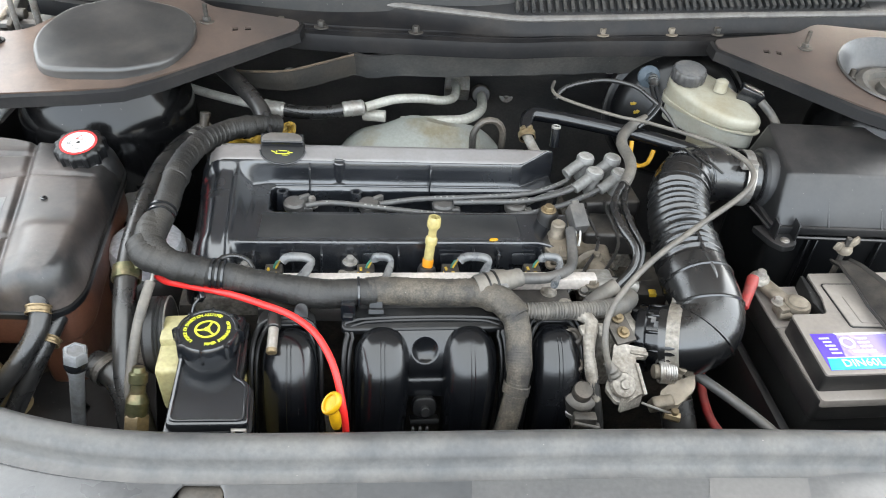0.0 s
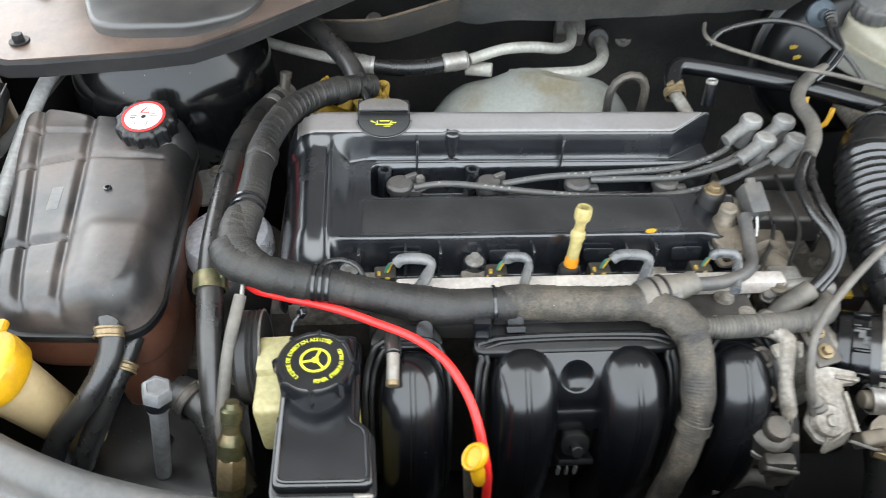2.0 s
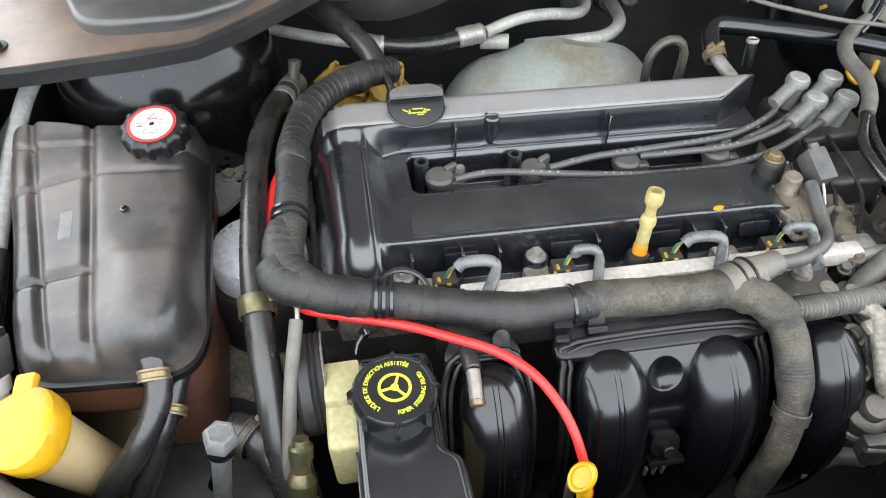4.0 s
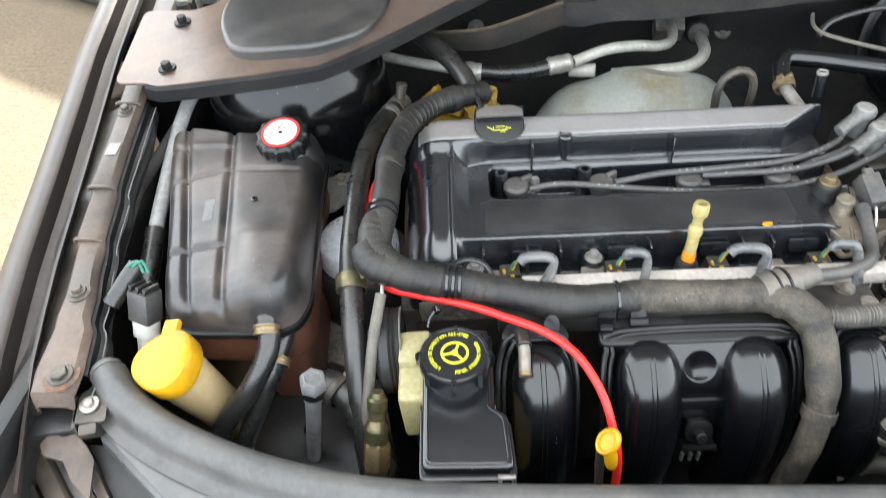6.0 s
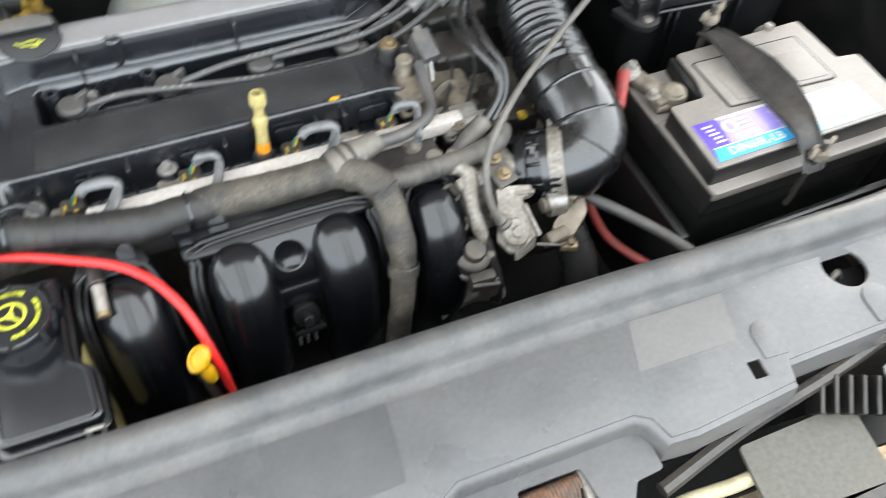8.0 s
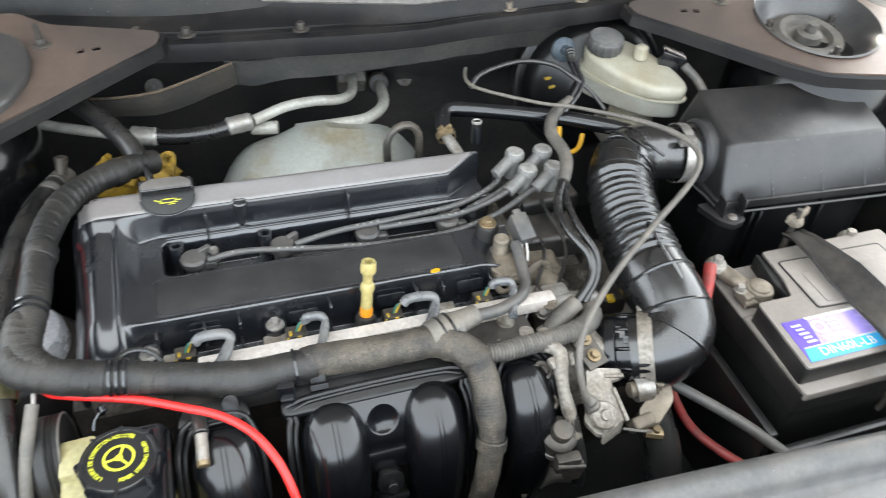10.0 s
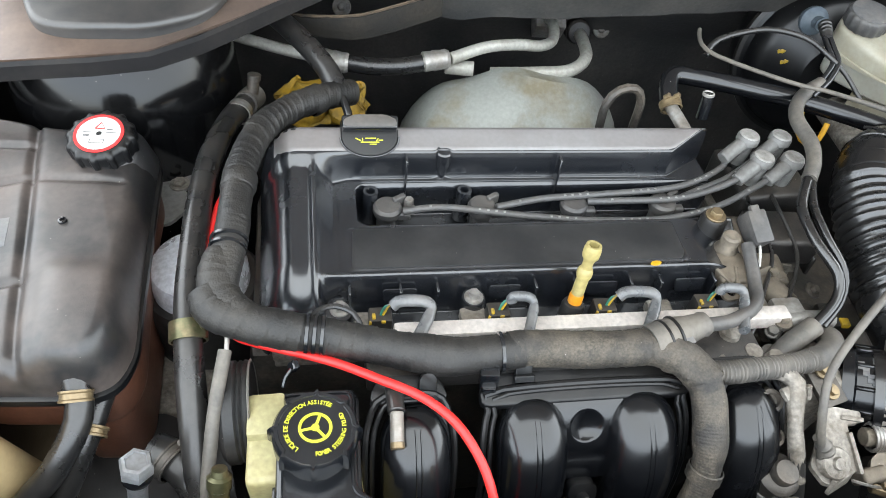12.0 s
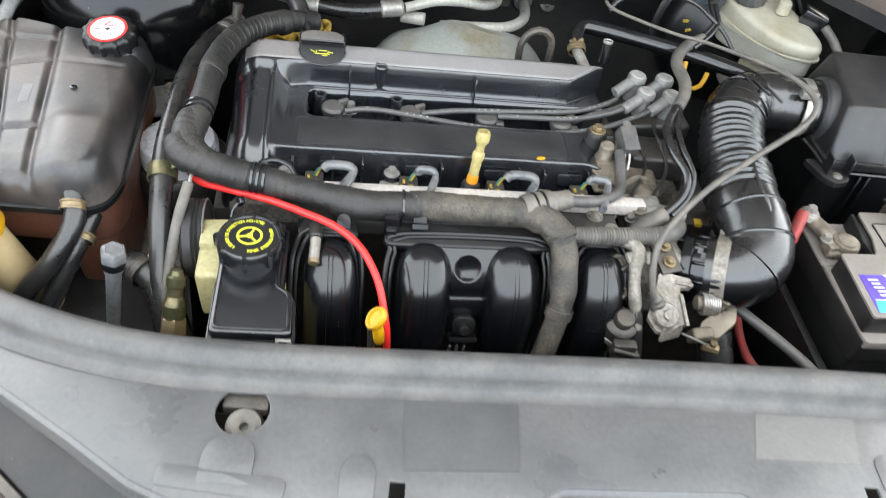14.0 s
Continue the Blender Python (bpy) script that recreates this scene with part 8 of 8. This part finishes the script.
for k, pts in enumerate([[(0.282, 0.010, 0.886), (0.270, -0.012, 0.884), (0.263, -0.033, 0.881), (0.266, -0.07, 0.876), (0.279, -0.10, 0.867), (0.275, -0.121, 0.855), (0.252, -0.142, 0.842), (0.230, -0.155, 0.834)], [(0.288, 0.012, 0.884), (0.277, -0.025, 0.882), (0.279, -0.062, 0.876), (0.289, -0.094, 0.864), (0.283, -0.118, 0.850), (0.262, -0.140, 0.838)]]):
    hose("vacuum_pipe", pts, 0.0052 - 0.0010 * k, duct_gloss, "bent glossy black vacuum pipe", "pipe", "vacuum pipes")
hose("pipe_sleeve", [(0.252, -0.142, 0.842), (0.238, -0.150, 0.837), (0.222, -0.160, 0.830), (0.205, -0.175, 0.815)], 0.0098, rubber_grey, "dusty blue-grey rubber sleeve on the vacuum pipe", "sleeve")
hose("thin_cable", [(0.208, 0.176, 0.920), (0.216, 0.186, 0.928), (0.235, 0.194, 0.935), (0.283, 0.203, 0.940), (0.325, 0.193, 0.937), (0.345, 0.172, 0.930), (0.368, 0.156, 0.915), (0.382, 0.132, 0.900)], 0.0034, rubber, "thin black cable arched behind the breather pipe", "cable", rfun=lambda s, t, a: 1.1 - 0.35 * s / t)
hook = thing("yellow_hook", (0.335, 0.115, 0.86), "yellow wire hook below the breather pipe", "hook")
part("hook_wire", tube([(0.318, 0.125, 0.885), (0.318, 0.112, 0.865), (0.328, 0.105, 0.856), (0.343, 0.108, 0.86), (0.350, 0.118, 0.875)], 0.0032, 8), yellow, hook)
cs = thing("cam_sensor", (0.195, -0.06, 0.83), "grey sensor plug on a dirty aluminium bracket", "sensor")
part("sensor_plug", box(0.216, -0.045, 0.868, 0.020, 0.034, 0.022, 0.003, 2, m=pose(0, 0, 0, 25, 0, 12)), grey_plastic, cs)
part("plug_latch", box(0.214, -0.040, 0.880, 0.010, 0.024, 0.005, 0.001, 1, m=pose(0, 0, 0, 25, 0, 12)), grey_plastic, cs)
for dx in (-0.003, 0.003):
    part("wire", tube([(0.216 + dx, -0.060, 0.860), (0.215 + dx, -0.070, 0.855), (0.212 + dx, -0.080, 0.852)], 0.0014, 6), white_print, cs)
part("sensor_body", join(lathe([(0.012, -0.04), (0.012, -0.006), (0.009, 0.0), (0.009, 0.012), (0.007, 0.014)], Matrix.Translation((0.192, -0.052, 0.852)), 20), box(0.192, -0.075, 0.838, 0.032, 0.04, 0.018, 0.006, 3)), metal_sandy, cs)
part("sensor_post", lathe([(0.014, -0.03), (0.013, -0.004), (0.011, 0.0)], Matrix.Translation((0.182, -0.026, 0.866)), 20), black_dusty, cs)
part("sensor_bolt", bolt_mesh((0.182, -0.026, 0.866), 0.0065, 0.007, 0.010), brass, cs)
part("eyelet_plate", plate(rounded([(0.172, -0.118), (0.206, -0.112), (0.204, -0.096), (0.170, -0.101)], 0.007, 3), [circle(0.181, -0.108, 0.0042, 12), circle(0.196, -0.105, 0.0042, 12)], 0.846, 0.003), metal_sandy, cs)
part("strut_plate", join(box(0.178, -0.085, 0.842, 0.004, 0.04, 0.012, 0.001, 1, m=pose(0, 0, 0, 0, 0, 30)), box(0.192, -0.09, 0.842, 0.004, 0.03, 0.012, 0.001, 1, m=pose(0, 0, 0, 0, 0, -10))), metal_sandy, cs)
part("black_plug_body", box(0.272, -0.005, 0.815, 0.075, 0.05, 0.035, 0.006, 3), black_dusty, cs)
gb = thing("gearbox_housing", (0.33, -0.05, 0.55), "greasy cast gearbox housing beside the engine", "gearbox")
part("housing", box(0.32, -0.03, 0.63, 0.17, 0.22, 0.20, 0.03, 3), metal_dark, gb)
part("thermostat_housing", join(box(0.235, -0.02, 0.80, 0.07, 0.10, 0.06, 0.012, 3), lathe([(0.022, 0), (0.024, 0.004), (0.018, 0.008), (0.018, 0.04)], aim((0.235, -0.06, 0.82), (0.26, -0.12, 0.825)), 24), box(0.25, -0.09, 0.79, 0.06, 0.06, 0.03, 0.008, 3)), metal_sandy, gb, m=Matrix.Translation((0, 0, -0.014)))
for p in [(0.245, -0.065, 0.822), (0.225, -0.135, 0.838), (0.214, -0.118, 0.83), (0.26, -0.06, 0.81)]:
    part("housing_bolt", bolt_mesh(p, 0.0055, 0.007, 0.009), metal_sandy, gb)
part("pipe_stub", tube([(0.22, -0.135, 0.832), (0.255, -0.125, 0.83), (0.285, -0.12, 0.822)], 0.008, 10), metal_alu, gb)

ab = thing("airbox", (0.62, 0.05, 0.75), "black plastic airbox with ribbed front in the bay's corner", "airbox")
lid_plastic = material("dusty_black_lid_plastic", (0.010, 0.0102, 0.0108), 0.33, second=(0.022, 0.0205, 0.0198), scale=7, mix=(0.4, 0.68), bump=0.06, spec=0.6, dust=0.26, dust_colour=(0.09, 0.076, 0.07), specks=0.04)
foot = rounded([(0.478, 0.128), (0.735, 0.128), (0.735, -0.020), (0.486, -0.020)], 0.012, 3)
top = rounded([(0.499, 0.117), (0.722, 0.115), (0.722, 0.012), (0.497, 0.012)], 0.009, 3)
inset = rounded([(0.503, 0.113), (0.718, 0.111), (0.718, 0.016), (0.501, 0.016)], 0.008, 3)
rows = [[(x, y, 0.850) for x, y in foot], [(x, y, 0.908 + 0.185 * (y - 0.012)) for x, y in top], [(x, y, 0.9105 + 0.185 * (y - 0.012)) for x, y in inset]]
part("lid", ease(loft(rows), 0.002), lid_plastic, ab, "dusty sloping lid")
part("lid_flange", prism(rounded(grow([(0.478, 0.128), (0.735, 0.128), (0.735, -0.020), (0.486, -0.020)], 0.006), 0.012, 3), 0.838, 0.850, 0.002, 2), lid_plastic, ab)
part("flange_lip", tube([(0.508, -0.026, 0.836), (0.62, -0.027, 0.836), (0.735, -0.027, 0.836)], 0.0022, 6, 0.03), lid_plastic, ab)
part("fixing_ear", prism(rounded([(0.464, -0.006), (0.478, -0.040), (0.492, -0.052), (0.510, -0.046), (0.517, -0.024), (0.482, -0.004)], 0.005, 3), 0.830, 0.8385, 0.002, 2), lid_plastic, ab)
part("fixing_screw", bolt_mesh((0.4975, -0.037, 0.8385), 0.0042, 0.003, 0.0062), steel, ab, "small bright screw")
for x in (0.484, 0.511):
    part("rib", box(x, -0.028, 0.850, 0.0025, 0.018, 0.026, 0.0008, 1), lid_plastic, ab)
for x in (0.556, 0.628, 0.69):
    part("rib", tube([(x - 0.004, 0.008, 0.897), (x, -0.0065, 0.872), (x + 0.003, -0.0205, 0.849)], 0.0016, 6, 0.03), lid_plastic, ab)
part("rib", tube([(0.470, 0.026, 0.846), (0.476, 0.006, 0.845), (0.482, -0.018, 0.843)], 0.0022, 6, 0.02), lid_plastic, ab)
part("base", prism(rounded([(0.484, 0.118), (0.72, 0.118), (0.72, -0.014), (0.490, -0.014)], 0.012, 3), 0.70, 0.840, 0.006, 2), black_frame, ab, "black lower half")
for x in (0.540, 0.552, 0.640):
    part("rib", box(x, -0.018, 0.785, 0.003, 0.010, 0.095, 0.001, 1), black_frame, ab)
part("outlet", lathe([(0.044, 0.0), (0.046, 0.004), (0.044, 0.03), (0.040, 0.034)], aim((0.515, 0.061, 0.868), (0.46, 0.063, 0.869)), 36), cowl_plastic, ab)

# battery
bt = thing("battery", (0.60, -0.19, 0.60), "dusty dark battery with blue label and clamp bar", "battery")
BT = pose(0.460, -0.265, 0.0, 0, 0, 4.5)
part("case", box(0.130, 0.080, 0.705, 0.262, 0.178, 0.165, 0.008, 3), material("black_battery_case", (0.006, 0.006, 0.006), 0.4, second=(0.014, 0.013, 0.012), scale=30, bump=0.1, specks=0.08), bt, "black battery case", m=BT)
# lid sides are black: the shade on them is put into the colour
part("lower_lid", prism(rounded([(-0.003, -0.012), (0.266, -0.012), (0.266, 0.172), (-0.003, 0.172)], 0.007, 3), 0.770, 0.8035, 0.003, 2), black_dusty, bt, "lower lid, black for the shade on its sides", m=BT)
part("lid_ledge", prism(rounded([(-0.001, -0.0135), (0.266, -0.0135), (0.266, 0.171), (-0.001, 0.171)], 0.006, 3), 0.794, 0.806, 0.002, 2), battery_mat, bt, m=BT)
LID = [(0.0, 0.0), (0.256, 0.0), (0.260, 0.090), (0.232, 0.094), (0.230, 0.164), (0.058, 0.164), (0.056, 0.120), (0.048, 0.093), (0.004, 0.093)]
part("upper_lid", prism(rounded(LID, 0.004, 3), 0.80, 0.8305, 0.002, 2), black_dusty, bt, "upper lid, the shade on its sides put in as black", m=BT)
part("lid_top", prism(rounded(LID, 0.004, 3), 0.8300, 0.8335, 0.0012, 2), battery_mat, bt, m=BT)
for x0, x1 in ((0.066, 0.124), (0.146, 0.206)):
    part("vent_cover", prism(rounded([(x0, 0.070), (x1, 0.066), (x1, 0.140), (x0, 0.142)], 0.004, 3), 0.832, 0.8352, 0.0008, 2), battery_mat, bt, m=BT)
    line = [(px, py, 0.8342) for px, py in rounded([(x0 - 0.001, 0.069), (x1 + 0.001, 0.065), (x1 + 0.001, 0.141), (x0 - 0.001, 0.143)], 0.004, 3)]
    part("vent_gap", tube(line + line[:1], 0.0009, 6, smooth=False), black_deep, bt, m=BT)
    part("vent_panel", prism(rounded([(x0 + 0.014, 0.074), (x1 - 0.004, 0.071), (x1 - 0.004, 0.118), (x0 + 0.014, 0.120)], 0.003, 3), 0.835, 0.8362, 0.0006, 2), battery_mat, bt, m=BT)
part("terminal_recess", prism(rounded([(-0.004, 0.097), (0.050, 0.097), (0.054, 0.168), (-0.004, 0.168)], 0.004, 2), 0.804, 0.8085, 0.001, 1), battery_mat, bt, "dusty terminal step", m=BT)
# lid side at the terminal step, its shade painted as black
part("recess_wall", prism([(0.049, 0.096), (0.057, 0.121), (0.0565, 0.166), (0.052, 0.166), (0.046, 0.120)], 0.806, 0.8285, 0.001, 1), black_deep, bt, m=BT)
lb = part("label", prism([(0.008, 0.006), (0.108, 0.006), (0.108, 0.060), (0.010, 0.060)], 0.833, 0.8342, 0.0003, 1), blue_print, bt, "violet and cyan battery label", m=BT)
part("label_violet", prism([(0.034, 0.024), (0.108, 0.024), (0.108, 0.060), (0.040, 0.060)], 0.8338, 0.8346, 0.0002, 1), material("pale_violet_label", (0.30, 0.24, 0.62), 0.25, second=(0.36, 0.28, 0.58), scale=30, grain=0.03, bump=0), lb, m=BT)
part("label_band", prism([(0.008, 0.006), (0.108, 0.006), (0.108, 0.0225), (0.012, 0.0225)], 0.8338, 0.8346, 0.0002, 1), cyan_print, lb, m=BT)
part("label_white", prism([(0.012, 0.0225), (0.108, 0.0225), (0.108, 0.024), (0.012, 0.024)], 0.8338, 0.8347, 0.0002, 1), white_print, lb, m=BT)
part("label_white", prism([(0.040, 0.0565), (0.108, 0.0565), (0.108, 0.060), (0.037, 0.060)], 0.8344, 0.8349, 0.0002, 1), white_print, lb, m=BT)
part("label_letters", lettering("DIN60L-LB", 0.0150, BT @ Matrix.Translation((0.060, 0.0142, 0.8350))), white_print, lb, "white lettering")
part("label_mark", join(lathe([(0.0058, 0.0), (0.0088, 0.0), (0.0088, 0.0004), (0.0058, 0.0004)], Matrix.Translation((0.047, 0.0445, 0.8348)), 24, cap=False), box(0.066, 0.0505, 0.8350, 0.014, 0.003, 0.0005, 0), box(0.066, 0.0445, 0.8350, 0.014, 0.003, 0.0005, 0), box(0.066, 0.0385, 0.8350, 0.014, 0.003, 0.0005, 0)), white_print, lb, "plain white mark", m=BT)
for k in range(5):
    part("print_bar", box(0.0225 + 0.001 * k, 0.0520 - 0.0056 * k, 0.8348, 0.012 - 0.002 * (k % 2), 0.0024, 0.0004, 0), white_print, lb, m=BT)
part("print_bar", box(0.060, 0.0310, 0.8350, 0.028, 0.0036, 0.0004, 0), white_print, lb, m=BT)
l2 = part("label", prism([(0.136, 0.004), (0.220, 0.004), (0.220, 0.056), (0.136, 0.056)], 0.833, 0.8342, 0.0003, 1), white_print, bt, "white label with a pale cyan band", m=BT)
part("label_band", prism([(0.136, 0.004), (0.220, 0.004), (0.220, 0.015), (0.136, 0.015)], 0.8338, 0.8346, 0.0002, 1), material("pale_cyan_label", (0.20, 0.42, 0.55), 0.3, grain=0.03, bump=0), l2, m=BT)
part("label_strip", prism([(0.109, 0.004), (0.126, 0.004), (0.126, 0.064), (0.109, 0.064)], 0.833, 0.8342, 0.0003, 1), black_print, bt, m=BT)
for k in range(6):
    part("label_text_bar", box(0.1175, 0.058 - 0.008 * k, 0.8345, 0.012, 0.0022, 0.0005, 0), (white_print, wire_green, white_print, red_print, white_print, red_print)[k], bt, m=BT)
st = thing("battery_clamp", (0.57, -0.19, 0.846), "bent black steel clamp bar across the battery", "clamp bar")
rows = []
for x, y, z, w, roll in [(0.106, 0.178, 0.842, 0.013, 0), (0.108, 0.160, 0.848, 0.014, 0), (0.110, 0.130, 0.850, 0.016, 12), (0.112, 0.095, 0.850, 0.019, 26), (0.114, 0.060, 0.849, 0.019, 26), (0.112, 0.025, 0.847, 0.016, 14), (0.108, 0.000, 0.845, 0.013, 4), (0.104, -0.020, 0.836, 0.012, 0), (0.102, -0.034, 0.822, 0.012, 0)]:
    c, q = math.cos(radians(roll)), math.sin(radians(roll))
    rows.append([(x + w * e * c, y, z + w * e * q + (0.004 if abs(e) == 1 else 0)) for e in (-1, -0.8, 0, 0.8, 1)])
part("clamp_bar", strip(rows, 0.003), black_dusty, st, "black painted strap", m=BT)
for x, y, z in ((0.106, 0.180, 0.855), (0.104, -0.026, 0.838)):
    part("threaded_rod", rod((x, y, 0.76), (x, y, z + 0.022), 0.0035), metal_dark, st, m=BT)
    part("wing_nut", join(lathe([(0.009, 0), (0.010, 0.004), (0.008, 0.010)], Matrix.Translation((x, y, z)), 12), box(x + 0.010, y + 0.002, z + 0.012, 0.018, 0.005, 0.012, 0.002, 2, m=pose(0, 0, 0, 0, -25, 20)), box(x - 0.010, y - 0.002, z + 0.010, 0.016, 0.005, 0.011, 0.002, 2, m=pose(0, 0, 0, 0, 25, 20))), metal_sandy, st, m=BT)
for x, y, turn, nm in [(0.026, 0.118, 8, "clamped to the red cable"), (0.212, 0.116, 4, "clamped to the earth cable")]:
    tm = thing("battery_terminal", BT @ Vector((x, y, 0.81)), "corroded cast battery terminal " + nm, "terminal", "battery terminals")
    TM = BT @ pose(x, y, 0.808, 0, 0, turn)
    part("post_clamp", join(lathe([(0.0150, 0.0), (0.0165, 0.003), (0.0165, 0.016), (0.0150, 0.020), (0.0118, 0.0205), (0.0112, 0.0225), (0.0095, 0.0235), (0.001, 0.0235)], None, 28), box(-0.012, 0.030, 0.012, 0.020, 0.052, 0.012, 0.005, 3, m=pose(0, 0, 0, 0, 0, 14)), rod((-0.026, -0.006, 0.009), (0.006, -0.012, 0.009), 0.0050, n=10), box(-0.020, 0.000, 0.012, 0.012, 0.018, 0.014, 0.003, 2)), metal_sandy, tm, m=TM)
    part("cable_lug", lathe([(0.012, 0.0), (0.013, 0.002), (0.011, 0.008), (0.008, 0.010)], Matrix.Translation((-0.021, 0.050, 0.014)), 20), metal_cast, tm, m=TM)
    for q, r in (((-0.021, 0.050, 0.023), 0.006), ((-0.024, 0.006, 0.018), 0.0052)):
        part("clamp_bolt", bolt_mesh(q, r, 0.008, r * 1.4), metal_alu, tm, m=TM)
tagged(part("cable_boot", rod((0.416, -0.140, 0.812), (0.437, -0.102, 0.828), 0.0062, 0.0078), faded_red), "faded red rubber boot on the battery cable", "cable boot")
btray = thing("battery_tray", (0.60, -0.20, 0.58), "black plastic battery tray wall", "tray")
part("tray_wall", box(-0.020, 0.080, 0.66, 0.012, 0.20, 0.18, 0.004), tray_black, btray, m=BT)
part("tray_wall", box(0.130, -0.028, 0.65, 0.286, 0.010, 0.16, 0.004), tray_black, btray, m=BT)
part("tray_floor", box(0.130, 0.080, 0.60, 0.284, 0.20, 0.02, 0.004), black_deep, btray, m=BT)

chip = part("yellow_chip", prism([(0.006 * math.cos(k * math.tau / 9) * (1 + 0.3 * math.sin(3.1 * k)), 0.003 * math.sin(k * math.tau / 9)) for k in range(9)], 0, 0.0012, 0.0003, 1), yellow, m=ENG @ pose(0.096, -0.101, 0.0152, 0, 0, 10))
tagged(chip, "small yellow leaf chip lying on the cover's edge", "chip")

# ---- clutter between engine, gearbox and duct ----
rnd = random.Random(7)
for k in range(26):
    x, y = rnd.uniform(0.150, 0.245), rnd.uniform(-0.188, -0.115)
    z = 0.803 + rnd.uniform(0, 0.018)
    kind = k % 4
    mt = (metal_cast, metal_dark, metal_cast, rubber_grey)[rnd.randrange(4)]
    tip = Vector((rnd.uniform(-0.4, 0.4), rnd.uniform(-0.6, 0.3), 1)).normalized()
    if kind == 0:
        part("housing_bolt", bolt_mesh((x, y, z + 0.008), rnd.uniform(0.004, 0.006), 0.007, rnd.uniform(0.007, 0.010), tip), mt, gb)
    elif kind == 1:
        r = rnd.uniform(0.006, 0.011)
        part("housing_boss", lathe([(r * 1.4, -0.03), (r * 1.2, 0.0), (r, 0.006), (r * 0.75, 0.008), (r * 0.7, 0.012), (r * 0.3, 0.013)], aim((x, y, z), Vector((x, y, z)) + tip), 14), mt, gb)
    elif kind == 2:
        part("bracket_strip", box(x, y, z, rnd.uniform(0.012, 0.030), rnd.uniform(0.006, 0.012), rnd.uniform(0.006, 0.012), 0.0015, 2, m=pose(0, 0, 0, rnd.uniform(-30, 30), rnd.uniform(-30, 30), rnd.uniform(0, 180))), mt, gb)
    else:
        q = Vector((x, y, z))
        part("pipe_stub", tube([q, q + Vector((0.010, 0.004, 0.006)), q + Vector((rnd.uniform(0.014, 0.026), rnd.uniform(-0.014, 0.012), -0.004))], rnd.uniform(0.003, 0.0055), 8), mt, gb)
for k in range(24):
    x, y = rnd.uniform(0.232, 0.325), rnd.uniform(-0.105, 0.055)
    z = 0.782 + rnd.uniform(0, 0.03)
    mt = (metal_dark, metal_dark, metal_cast, black_dusty)[k % 4]
    tip = Vector((rnd.uniform(-0.4, 0.4), rnd.uniform(-0.6, 0.3), 1)).normalized()
    if k % 3 == 0:
        part("housing_rib", box(x, y, z - 0.008, rnd.uniform(0.018, 0.04), 0.004, 0.026, 0.001, 1, m=pose(0, 0, 0, 0, 0, rnd.uniform(0, 180))), mt, gb)
    elif k % 3 == 1:
        part("housing_bolt", bolt_mesh((x, y, z), rnd.uniform(0.004, 0.006), 0.007, 0.009, tip), mt, gb)
    else:
        r = rnd.uniform(0.008, 0.014)
        part("housing_boss", lathe([(r * 1.3, -0.04), (r * 1.1, 0.0), (r * 0.9, 0.007), (r * 0.5, 0.009)], aim((x, y, z), Vector((x, y, z)) + tip), 14), mt, gb)
for k in range(2):
    a = 0.247 + 0.027 * k
    hose("loom_wire", [(a, 0.045, 0.835), (a - 0.006, 0.01, 0.84 + 0.004 * k), (a + 0.004, -0.04, 0.828), (a - 0.02, -0.09, 0.826), (a - 0.04, -0.125, 0.832), (a - 0.055, -0.15, 0.828)], 0.0022, (rubber, tape)[k % 2], "thin dark wire from the coil pack", "wire", "loom wires", 8)
hose("drain_hose", [(0.165, -0.27, 0.70), (0.20, -0.262, 0.705), (0.228, -0.258, 0.692), (0.243, -0.256, 0.684)], 0.0085, rubber_grey, "short grey hose end below the throttle body", "hose")
hose("battery_lead", [(0.50, -0.30, 0.72), (0.54, -0.318, 0.735), (0.58, -0.312, 0.745), (0.62, -0.322, 0.735), (0.66, -0.31, 0.72)], 0.004, rubber, "black lead along the battery tray", "cable", "battery leads")
hose("battery_lead", [(0.49, -0.32, 0.70), (0.53, -0.335, 0.715), (0.575, -0.325, 0.73), (0.63, -0.335, 0.715)], 0.003, rubber_grey, "black lead along the battery tray", "cable", "battery leads")
hose("lamp_wire", [(0.485, -0.40, 0.79), (0.495, -0.412, 0.828), (0.510, -0.405, 0.826), (0.520, -0.42, 0.80)], 0.003, rubber_grey, "looped wire below the round hole", "wire")
